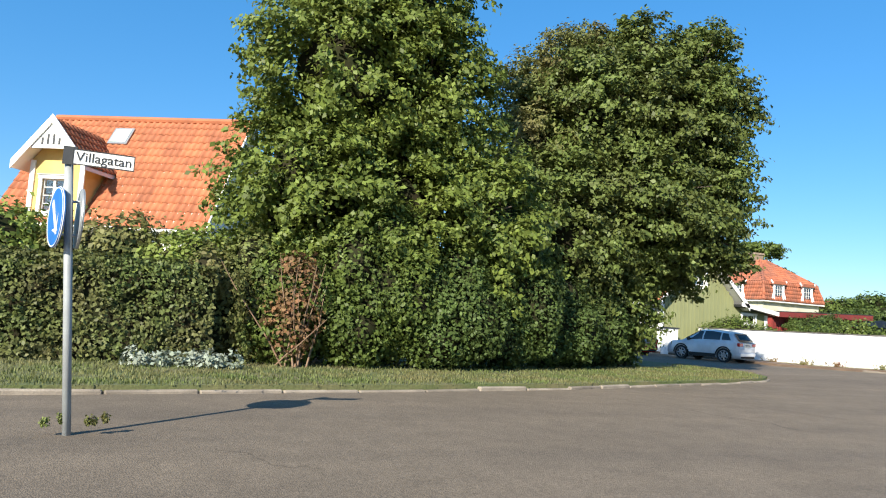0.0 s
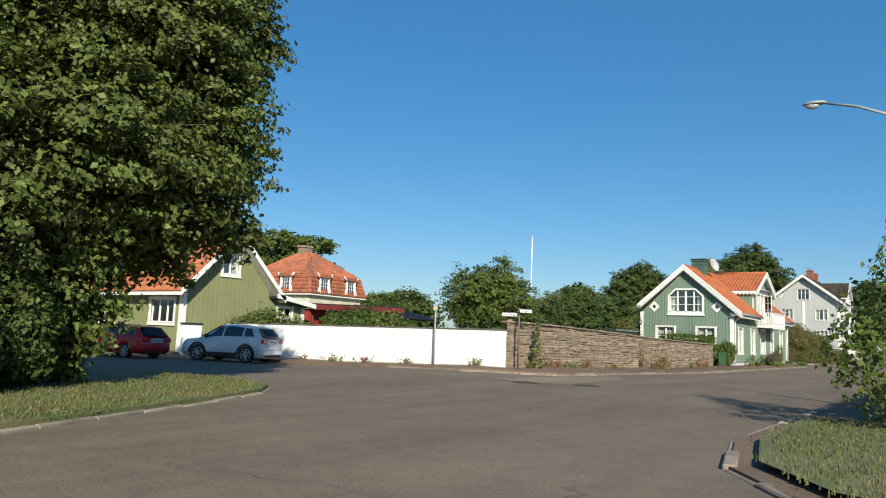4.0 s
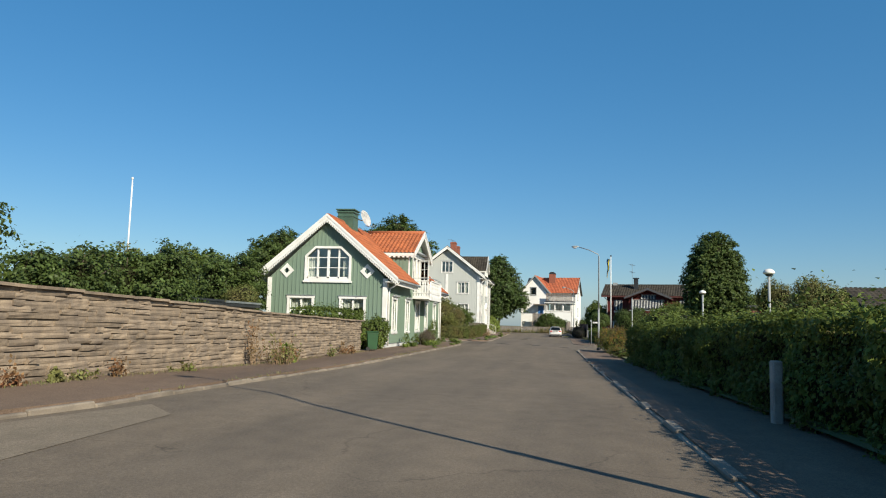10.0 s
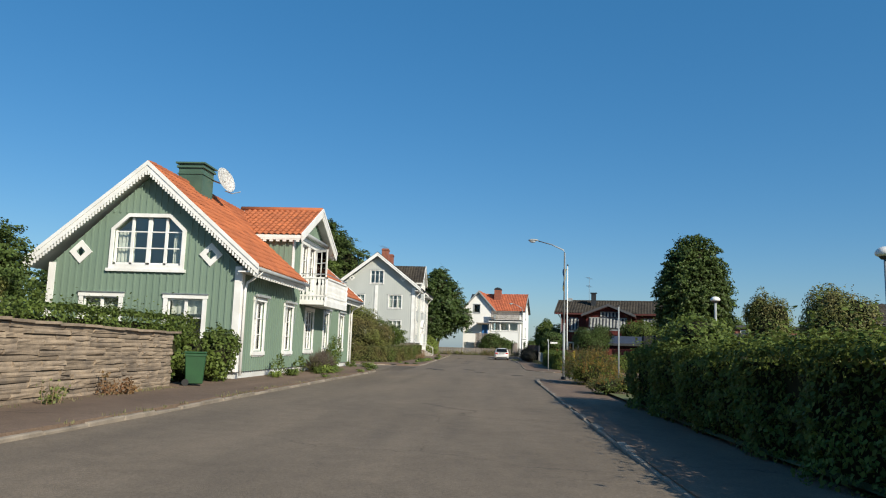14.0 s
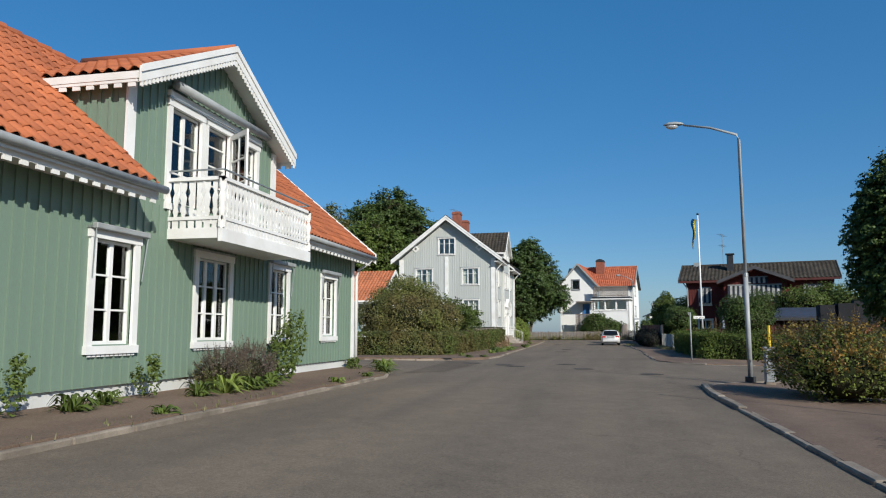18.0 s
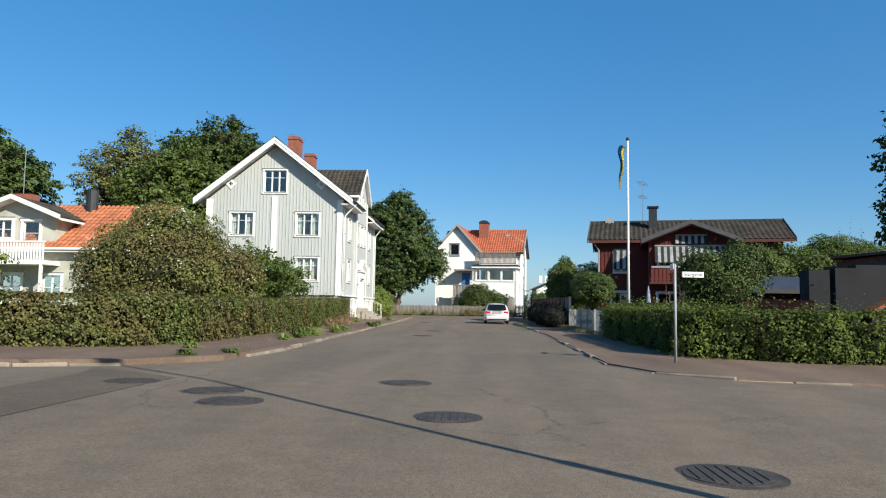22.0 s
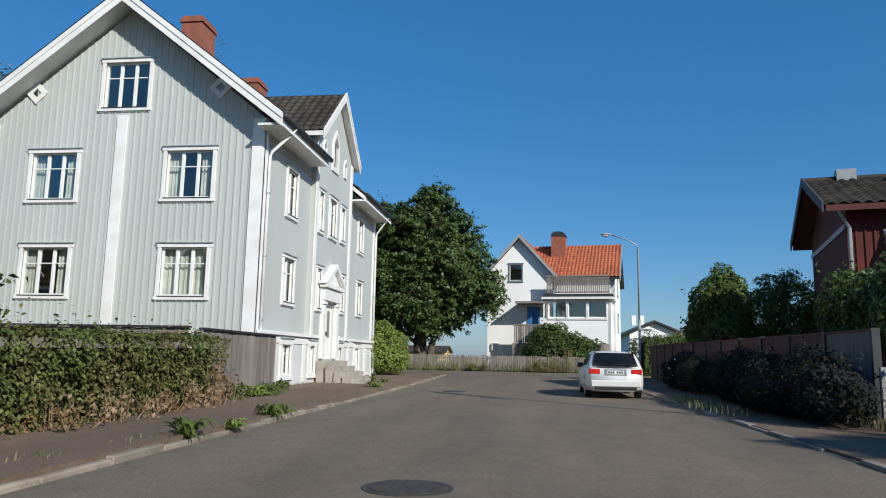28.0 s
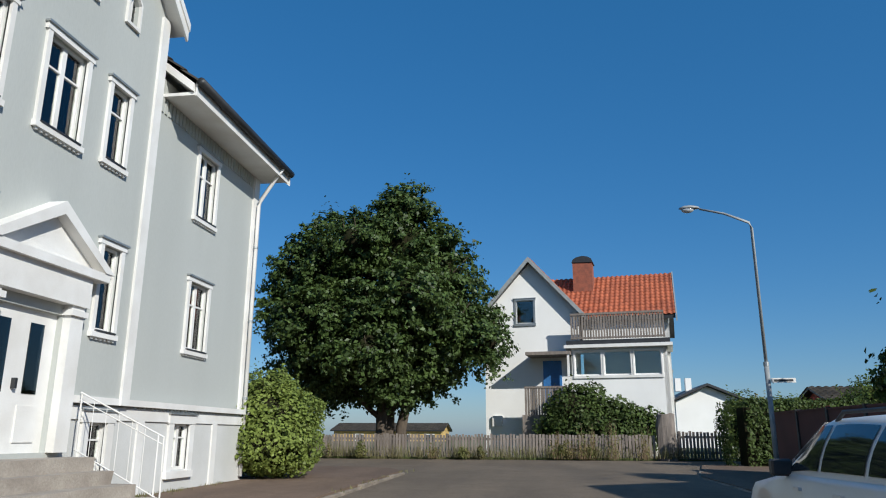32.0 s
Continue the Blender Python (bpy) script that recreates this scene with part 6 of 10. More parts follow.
        tiled_plane(h, (xe, y0 - 0.4, dz - 0.22), (0, 1, 0), ((dm - xe) / S2, 0, (dzr - dz + 0.25) / S2), 2.9, S2, M_TILE_PALE, 0.24, 0.37)
        part("dormer_deck", fprism(("y", y0 - 0.38, -1), [(xe, dz - 0.24), (dm, dzr + 0.0), (dm, dzr - 0.12), (xe, dz - 0.36)], 0, -2.75), M_WHITE, h)
        slope_board("bargeboard", ("y", y0 - 0.4, -1), xe, dz - 0.1, dm, dzr + 0.16, 0, 0.05, 0.3, M_WHITE, h)
    orn = bmesh.new()
    fprism(("y", y0 - 0.36, -1), [(dm - 0.75, dz + 0.32), (dm + 0.75, dz + 0.32), (dm, dzr)], 0, 0.03, orn)
    part("gable_ornament", orn, M_WHITE, h, "white fretwork in the gable")
    for k in (-0.3, -0.1, 0.1, 0.3):
        part("fret_slot", nfbox(("y", y0 - 0.4, -1), dm + k - 0.035, dm + k + 0.035, 0, 0.003, dz + 0.45, dz + 0.85 - abs(k) * 0.6), M_BLKMET, h)
    # porch with dark red roof
    S3 = math.hypot(1.6, 0.55)
    tiled_plane(h, (-5.9, y0 - 1.7, 2.5), (1, 0, 0), (0, 1.6 / S3, 0.55 / S3), 4.6, S3, M_TILE_OLD, 0.24, 0.37)
    part("porch_beam", nbox(-5.8, y0 - 1.65, 2.2, -1.4, y0 - 1.5, 2.4), M_WHITE, h)
    part("porch_deck", fprism(("x", -5.85, -1), [(y0 - 1.7, 2.4), (y0 + 0.3, 3.0), (y0 + 0.3, 2.88), (y0 - 1.7, 2.3)], 0, -4.5), M_WHITE, h)
    for x in (-5.6, -3.7, -1.6):
        part("porch_post", nbox(x, y0 - 1.62, b, x + 0.12, y0 - 1.5, 2.2), M_WHITE, h)
    part("porch_wall", nbox(-5.8, y0 - 1.6, b, -1.5, y0 - 1.52, 1.6), M_WHITE, h)
    p = Matrix.Translation((x1, y0, 0))
    h.matrix_basis = p @ Matrix.Rotation(radians(-28), 4, "Z") @ p.inverted()


M_LAMPG0 = mat("roof_pane", (0.55, 0.62, 0.6), None, 3, 0.1, 0, 20)
villa()


def old_red_roof_house():
    h = thing("old_house", "old house with weathered red hipped mansard roof and white dormers", "house")
    # half widths, south and north edges and height of the eave, the break and the ridge
    lev = ((3.75, -3.75, 4.6, 4.4), (3.3, -3.3, 4.1, 6.05), (0.3, -0.2, 0.9, 8.25))
    bm = bmesh.new()
    rings = [[bm.verts.new((x, y, z)) for x, y in ((-a, b), (a, b), (a, c), (-a, c))] for a, b, c, z in lev]
    for r0, r1 in zip(rings, rings[1:]):
        for k in range(4):
            bm.faces.new((r0[k], r0[(k + 1) % 4], r1[(k + 1) % 4], r1[k]))
    bm.faces.new(rings[-1])
    bm.faces.new(rings[0][::-1])
    part("roof_deck", bm, M_TILE_OLD, h)
    for (a0, b0, c0, z0), (a1, b1, c1, z1) in zip(lev, lev[1:]):
        for P0, P1, Q0, Q1 in (((-a0, b0), (a0, b0), (-a1, b1), (a1, b1)), ((-a0, c0), (-a0, b0), (-a1, c1), (-a1, b1)), ((a0, b0), (a0, c0), (a1, b1), (a1, c1))):
            P0, P1, Q0, Q1 = Vector((*P0, z0)), Vector((*P1, z0)), Vector((*Q0, z1)), Vector((*Q1, z1))
            ud = (P1 - P0).normalized()
            W, U0, U1 = (P1 - P0).length, (Q0 - P0).dot(ud), (Q1 - P0).dot(ud)
            sd = (Q0 - P0) - ud * U0
            S = sd.length
            sd.normalize()
            up = ud.cross(sd) * 0.06
            tiled_plane(h, tuple(P0 + up), tuple(ud), tuple(sd), W, S, M_TILE_OLD, 0.26, 0.36, cut=lambda u, s, W=W, S=S, U0=U0, U1=U1: u < U0 * s / S - 0.08 or u > W + (U1 - W) * s / S + 0.08)
        for sx, b_0, b_1 in ((-1, b0, b1), (1, b0, b1), (-1, c0, c1)):
            part("hip_tiles", ntube([(sx * a0, b_0, z0 + 0.08), (sx * a1, b_1, z1 + 0.08)], 0.11, 8), M_TILE_OLD, h)
    part("wall", nbox(-3.45, -3.45, -0.2, 3.45, 4.3, 4.45), M_CREAM, h)
    part("eave_board", nbox(-3.8, -3.8, 4.28, 3.8, 4.65, 4.38), M_WHITE, h)
    ch = part("chimney", nbox(-0.5, 0.25, 7.7, 0.6, 1.0, 8.85), M_STONE, h, "grey brick chimney")
    part("chimney_cap", nbox(-0.58, 0.17, 8.85, 0.68, 1.08, 9.02), M_STONE, ch)
    for u, F in ((-1.95, ("y", -3.72, -1)), (1.6, ("y", -3.72, -1)), (-0.9, ("x", -3.72, -1)), (2.7, ("x", -3.72, -1))):
        d = part("dormer", nfbox(F, u - 0.5, u + 0.5, -1.2, 0.0, 4.62, 5.85), M_WHITE, h, "white roof dormer with a small window")
        part("pane", nfbox(F, u - 0.38, u + 0.38, 0, 0.01, 4.75, 5.7), M_GLASS, d)
        for a in (-0.13, 0.13):
            part("sash_bar", nfbox(F, u + a - 0.02, u + a + 0.02, 0.01, 0.03, 4.75, 5.7), M_WHITE, d)
        for z in (5.07, 5.38):
            part("sash_bar", nfbox(F, u - 0.38, u + 0.38, 0.01, 0.025, z - 0.015, z + 0.015), M_WHITE, d)
        part("dormer_roof", fprism(F, [(u - 0.8, 5.85), (u - 0.62, 6.12), (u + 0.62, 6.12), (u + 0.8, 5.85)], 0.2, -1.4), M_TILE_OLD, d)
        for sg in (-1, 1):
            bm = bmesh.new()
            for q in ([(0.5, 4.5), (0.86, 4.6), (0.62, 5.2), (0.5, 5.2)], [(0.5, 5.2), (0.62, 5.2), (0.62, 5.7), (0.5, 5.8)], [(0.5, 5.8), (0.62, 5.7), (0.98, 6.08), (0.92, 6.22)]):
                q = [(u + sg * a, z) for a, z in q]
                fprism(F, q if sg == 1 else q[::-1], 0.0, 0.08, bm)
            part("wing_board", bm, M_WHITE, d, "flared white side board")
    h.matrix_basis = Matrix.Translation((53.34, 52.9, 0)) @ Matrix.Rotation(radians(4), 4, "Z")


old_red_roof_house()


def cream_cottage():
    h = thing("cream_cottage", "pale grey cottage with orange tiled roof and balcony", "house")
    x0, xr, y0, y1, ze, zr = 98.7, 102.3, 23.4, 38.0, 3.75, 6.05
    F = ("x", x0, -1)
    ops = [rect(24.0, 25.1, 0.9, 2.2), rect(27.2, 28.1, 0.6, 2.3), rect(29.2, 30.2, 0.6, 2.3), rect(31.2, 32.2, 0.9, 2.3)]
    wall("wall", F, rect(y0, y1, 0, ze), ops, 0.2, M_CREAM2, h)
    for o in ops:
        window(h, F, o[0][0], o[1][0], o[0][1], o[2][1], 2, (0.33, 0.66), casing=0.12)
    part("gable_wall", fprism(("y", y0, -1), [(x0 + 0.2, 0), (106, 0), (106, ze), (xr, zr - 0.1), (x0 + 0.2, ze)], 0, -0.2), M_CREAM2, h)
    for sg in (1, -1):
        xe = xr - sg * (xr - x0 + 0.5)
        S = math.hypot(xr - xe, zr - ze + 0.25)
        tiled_plane(h, (xe, y0 - 0.5, ze - 0.2), (0, 1, 0), ((xr - xe) / S, 0, (zr - ze + 0.25) / S), y1 - y0 + 0.5, S, M_TILE_PALE, 0.26, 0.38)
        part("roof_deck", fprism(("y", y0 - 0.45, -1), [(xe, ze - 0.23), (xr, zr), (xr, zr - 0.14), (xe, ze - 0.37)], 0, -15), M_WHITE, h)
        slope_board("bargeboard", ("y", y0 - 0.5, -1), xe, ze - 0.1, xr, zr + 0.15, 0, 0.05, 0.28, M_WHITE, h)
    part("gutter", ntube([(x0 - 0.55, y0 - 0.4, ze - 0.22), (x0 - 0.55, y1, ze - 0.22)], 0.06, 8), M_WHITE, h, smooth=True)
    dm, w2, dz, dzr = 29.6, 2.0, 5.15, 5.95
    FD3 = ("x", x0 + 0.05, -1)
    ops = [rect(dm + 0.25, dm + 1.2, 4.05, 4.9), rect(dm - 1.15, dm - 0.35, 3.75, 4.85)]
    wall("dormer_wall", FD3, [(dm - w2, 3.5), (dm + w2, 3.5), (dm + w2, dz), (dm, dzr - 0.05), (dm - w2, dz)], ops, 0.15, M_CREAM2, h)
    for o in ops:
        window(h, FD3, o[0][0], o[1][0], o[0][1], o[2][1], 2 if o[0][1] > 4 else 1, (0.5,), casing=0.14)
    for y in (dm - w2, dm + w2 - 0.15):
        part("dormer_cheek", nbox(x0 + 0.2, y, 3.5, xr, y + 0.15, dz), M_CREAM2, h)
    for sg in (1, -1):
        ye = dm - sg * (w2 + 0.5)
        S = math.hypot(w2 + 0.5, dzr - dz + 0.2)
        tiled_plane(h, (x0 - 0.5, ye, dz - 0.15), (1, 0, 0), (0, sg * (w2 + 0.5) / S, (dzr - dz + 0.2) / S), 4.2, S, M_TILE_DK, 0.3, 0.38)
        slope_board("bargeboard", ("x", x0 - 0.52, -1), ye, dz - 0.02, dm, dzr + 0.14, 0, 0.05, 0.22, M_WHITE, h)
        roof_slab("dormer_deck", None, [(ye, dz - 0.17), (dm, dzr + 0.02), (dm, dzr - 0.1), (ye, dz - 0.28)], x0 - 0.5, xr, M_WHITE, h)
    bal = part("balcony", nbox(x0 - 1.3, dm - 2.3, 2.75, x0, dm + 2.3, 2.95), M_WHITE, h, "white balcony with picket railing")
    part("top_rail", nbox(x0 - 1.32, dm - 2.3, 3.75, x0 - 1.24, dm + 2.3, 3.83), M_WHITE, bal)
    for k in range(32):
        shared_box("picket", M_WHITE, bal, x0 - 1.28, dm - 2.22 + k * 0.143, 3.35, 0.03, 0.09, 0.8)
    for y in (dm - 2.2, dm + 2.1):
        part("balcony_post", nbox(x0 - 1.3, y, 0, x0 - 1.18, y + 0.12, 2.75), M_WHITE, bal)
    part("stove_pipe", ntube([(xr - 0.4, 27.6, 5.4), (xr - 0.4, 27.6, 6.85)], 0.3, 14), M_BLKMET, h, "black round chimney pipe")
    part("chimney", nbox(xr - 0.1, 31.2, 5.6, xr + 0.7, 32.2, 6.7), M_BRICK, h)
    part("mast", ntube([(xr, 31.7, 6.7), (xr, 31.7, 9.2)], 0.025, 6), M_GALV, h)
    p = Matrix.Translation((x0, y0, 0))
    h.matrix_basis = Matrix.Translation((0, 0.6, 0)) @ p @ Matrix.Diagonal((0.9, 0.9, 0.93, 1.0)) @ p.inverted()


M_CREAM2 = mat("pale_render", (0.5, 0.5, 0.42), None, 0.8, 0.85, 0.2, 40, fine=0.06)
cream_cottage()

# ---- sheds and far buildings ----
def shed(name, label, x0, y0, x1, y1, z0, z1, rise, wallm, roofm, doors=0):
    t = thing(name, label, "shed")
    g = gz(x0, y0) - 0.1
    bm = bmesh.new()
    box(bm, x0, y0, g, x1, y1, z1)
    part("wall", bm, wallm, t)
    part("roof", fprism(("y", y0 - 0.3, -1), [(x0 - 0.35, z1), (x1 + 0.35, z1 + rise), (x1 + 0.35, z1 + rise + 0.14), (x0 - 0.35, z1 + 0.14)], 0, -(y1 - y0 + 0.6)), roofm, t)
    part("fascia", nbox(x0 - 0.4, y0 - 0.32, z1 - 0.12, x0 - 0.34, y1 + 0.32, z1 + 0.06), M_BLKMET, t)
    n = int((y1 - y0) / 0.3)
    for k in range(n):
        shared_box("board", wallm, t, x0 - 0.015, y0 + (k + 0.5) * (y1 - y0) / n, (g + z1) / 2, 0.03, 0.06, z1 - g)
    for k in range(doors):
        y = y0 + (k + 0.5) * (y1 - y0) / doors
        w = part("window", nbox(x0 - 0.06, y - 0.4, z1 - 1.0, x0 - 0.02, y + 0.4, z1 - 0.3), M_WHITE, t)
        part("pane", nbox(x0 - 0.07, y - 0.32, z1 - 0.92, x0 - 0.06, y + 0.32, z1 - 0.38), M_GLASS, w)
    return t


def red_outbuilding():
    t = thing("red_outbuilding", "low dark red outbuilding with flat roof behind the wall", "shed")
    F = ("y", 0.4, -1)
    wins = [rect(3.3, 4.05, 1.0, 2.02), rect(5.4, 6.6, 1.0, 2.1)]
    wall("wall", F, [(0, -0.2), (11.6, -0.2), (11.6, 2.8), (0, 2.45)], wins + [rect(4.25, 5.15, 0.1, 2.05)], 0.15, M_BARN, t)
    for w in wins:
        window(t, F, w[0][0], w[1][0], w[0][1], w[2][1], 2, (), casing=0.09)
    dr = part("door", nfbox(F, 4.25, 5.15, -0.1, -0.04, 0.1, 2.05), M_WHITE, t, "white painted door")
    part("door_panel", nfbox(F, 4.37, 5.03, -0.04, -0.02, 1.2, 1.9), M_WHITE, dr)
    part("hatch", nfbox(F, 9.1, 9.95, 0.0, 0.04, 1.3, 2.05), M_WHITE, t, "white board on the wall")
    part("side_wall", nbox(0.0, 0.55, -0.2, 0.15, 4.2, 2.45), M_BARN, t)
    part("side_wall", nbox(11.45, 0.55, -0.2, 11.6, 4.2, 2.78), M_BARN, t)
    part("back_wall", nbox(0.15, 4.05, -0.2, 11.45, 4.2, 2.4), M_BARN, t)
    for k in range(46):
        u = 0.125 + k * 0.25
        if 3.1 < u < 6.8:
            continue
        shared_box("board", M_BARN, t, u, 0.385, 1.1 + 0.016 * u, 0.05, 0.03, 2.6 + 0.03 * u)
    part("roof", fprism(("y", -0.02, -1), [(-0.25, 2.5), (11.95, 2.87), (11.95, 3.05), (-0.25, 2.66)], 0, -4.6), M_REDDK, t)
    part("fascia", fprism(("y", -0.03, -1), [(-0.28, 2.4), (11.98, 2.74), (11.98, 3.08), (-0.28, 2.69)], 0.0, 0.035), M_BARN, t)
    part("roof_edge", fprism(("y", -0.07, -1), [(-0.3, 2.69), (12.0, 3.08), (12.0, 3.13), (-0.3, 2.74)], 0.0, -0.3), M_BLKMET, t)
    t.matrix_basis = Matrix.Translation((34.8, 32.4, 0)) @ Matrix.Rotation(radians(16.2), 4, "Z")


red_outbuilding()
shed("garden_shed", "small red shed with blue-grey sheet roof", 101.0, -6.3, 104.0, -1.2, 0, 1.98, 0.68, M_RED, mat("sheet_roof", (0.03, 0.042, 0.072), None, 2, 0.8, 0.1, 30))
M_CHAR = mat("dark_render", (0.014, 0.015, 0.02), None, 1, 0.9, 0.3, 30)
shed("dark_garage", "dark grey flat-roofed garage behind the hedge", 98.0, -20.0, 104.0, -8.2, 0, 3.05, 0.1, M_CHAR, M_BLKMET, 0)
t = thing("brick_pillar_wall", "grey wall end with a darker pillar", "wall")
part("low_wall", nbox(97.15, -4.9, -0.2, 98.0, -3.95, 2.72), M_CHAR, t)
part("pillar", nbox(97.0, -5.85, -0.2, 98.0, -4.9, 2.8), M_CHAR, t)
part("wall_body", nbox(97.3, -8.2, -0.2, 97.9, -5.85, 2.95), M_CHAR, t)
t = thing("lean_to_roof", "slanting red tiled lean-to roof beside the garage", "roof")
part("deck", fprism(("x", 96.6, -1), [(-6.1, 1.15), (-8.4, 2.55), (-8.4, 2.4), (-6.1, 1.0)], 0, -0.7), M_TILE_OLD, t)
part("support", nbox(96.7, -8.4, -0.2, 97.29, -8.2, 2.4), M_CHAR, t)
part("support", nbox(96.7, -6.3, -0.2, 97.29, -6.1, 1.05), M_CHAR, t)
shed("brick_building", "long low brown brick building with dark flat roof", 104.0, -30.0, 112.0, -11.5, 0, 4.0, 0.2, mat("brown_brick", (0.2, 0.08, 0.055), None, 3, 0.9, 0.3, 40), M_BLKMET, 3)


def dark_roof_house(x0, y0, x1, y1, ze, zr, label, roofm, wallm, chim=True):
    t = thing("far_house", label, "house")
    part("wall", nbox(x0, y0, -0.2, x1, y1, ze), wallm, t)
    xm = (x0 + x1) / 2
    for sg in (1, -1):
        xe = xm - sg * (xm - x0 + 0.5)
        S = math.hypot(xm - xe, zr - ze)
        tiled_plane(t, (xe, y0 - 0.5, ze), (0, 1, 0), ((xm - xe) / S, 0, (zr - ze) / S), y1 - y0 + 1, S, roofm, 0.4, 0.5)
        part("gable", fprism(("y", y0 if sg == 1 else y1 - 0.2, -1), [(x0, ze - 0.05), (x1, ze - 0.05), (xm, zr - 0.1)], 0, -0.2), wallm, t)
    part("roof_deck", fprism(("y", y0 - 0.45, -1), [(x0 - 0.5, ze - 0.02), (xm, zr - 0.02), (x1 + 0.5, ze - 0.02), (x1 + 0.5, ze - 0.15), (xm, zr - 0.15), (x0 - 0.5, ze - 0.15)], 0, -(y1 - y0 + 0.9)), M_BLKMET, t)
    for k in range(max(int((y1 - y0) / 3.5), 1)):
        y = y0 + 1.6 + k * 3.5
        w = part("window", nbox(x0 - 0.05, y - 0.65, ze - 1.7, x0, y + 0.65, ze - 0.5), M_WHITE, t)
        part("pane", nbox(x0 - 0.06, y - 0.55, ze - 1.6, x0 - 0.05, y + 0.55, ze - 0.6), M_GLASS, w)
    if chim:
        part("chimney", nbox(xm - 0.4, (y0 + y1) / 2 - 0.4, zr - 0.6, xm + 0.4, (y0 + y1) / 2 + 0.4, zr + 1.0), M_BLKMET, t)
    return t


dark_roof_house(86, -36, 93, -17.5, 3.7, 5.4, "dark low house with black tiled roof and chimney", M_TILE_DK, M_CHAR)
t = thing("far_house", "far low white gabled house with dark roof edge", "house")
part("wall", fprism(("x", 165.0, -1), [(-3.6, 0), (1.2, 0), (1.2, 3.7), (-1.1, 4.75), (-3.6, 3.7)], 0, -9), M_RENDER, t)
part("roof", fprism(("x", 164.5, -1), [(1.7, 3.55), (-1.1, 4.8), (-4.1, 3.55), (-4.1, 3.72), (-1.1, 4.98), (1.7, 3.72)], 0, -10), M_BLKMET, t)
for y in (0.4, -0.4):
    part("chimney", nbox(168.0, y - 0.22, 4.6, 168.5, y + 0.22, 5.6), M_RENDER, t)
dark_roof_house(150, -14, 158, -5, 2.6, 4.0, "low red house with white roof edge beyond the fence", M_TILE_DK, M_REDPL, False)
dark_roof_house(215, 26, 224, 42, 1.9, 3.0, "far yellow house seen under the trees", M_TILE_DK, M_YELLOW, False)
dark_roof_house(80, 66, 88, 80, 4.0, 6.5, "far pale house behind the gardens", M_TILE_OLD, M_RENDER, False)

# garden parasol, closed umbrella
t = thing("parasol", "open dark grey garden parasol behind the white wall", "parasol")
bm = bmesh.new()
top = bm.verts.new((35.8, 26.8, 2.42))
rim = [bm.verts.new((35.8 + 1.6 * math.cos(a * math.pi / 4), 26.8 + 1.6 * math.sin(a * math.pi / 4), 2.02)) for a in range(8)]
for k in range(8):
    bm.faces.new((top, rim[k], rim[(k + 1) % 8]))
bmesh.ops.solidify(bm, geom=bm.faces[:], thickness=0.02)
part("canopy", bm, M_BLKMET, t)
part("pole", ntube([(35.8, 26.8, 0), (35.8, 26.8, 2.4)], 0.03, 8), M_GALV, t)
t = thing("parasol", "closed pale blue parasol in the yard", "parasol")
part("canopy", ntube([(108.0, -0.2, 0.9), (108.0, -0.2, 1.3), (108.0, -0.2, 2.0), (108.0, -0.2, 2.3)], 0.2, 10, 0.03), mat("parasol_cloth", (0.3, 0.33, 0.42), None, 3, 0.9), t)
part("pole", ntube([(108.0, -0.2, 0.0), (108.0, -0.2, 2.35)], 0.03, 8), M_GALV, t)


# ---- vehicles ----
M_SILVER = mat("silver_car_paint", (0.7, 0.69, 0.66), (0.66, 0.65, 0.62), 1.0, 0.3, 0, 20, metal=0.12, fine=0.03)
M_CARWHITE = mat("white_car_paint", (0.72, 0.75, 0.78), None, 1.0, 0.25, 0, 20, metal=0.1, fine=0.02)
M_CARRED = mat("red_car_paint", (0.5, 0.01, 0.012), None, 1.0, 0.25, 0, 20, fine=0.03)
M_TINT = mat("car_glass", (0.012, 0.016, 0.02), (0.02, 0.024, 0.028), 1.0, 0.05, 0, 20, fine=0.05, spec=0.8)
M_TAIL = mat("tail_light_red", (0.45, 0.01, 0.01), (0.55, 0.03, 0.02), 8, 0.2, 0, 20)
M_LAMPG = mat("lamp_glass", (0.7, 0.72, 0.74), None, 6, 0.15, 0, 20, metal=0.3)
M_RIM = mat("alloy_rim", (0.5, 0.5, 0.5), None, 4, 0.35, 0, 20, metal=0.8)
M_PLATE = mat("plate_white", (0.75, 0.75, 0.72), None, 4, 0.5, 0, 20, fine=0.05)
M_INK = mat("black_ink", (0.02, 0.02, 0.02), None, 4, 0.6, 0, 20, fine=0.05)


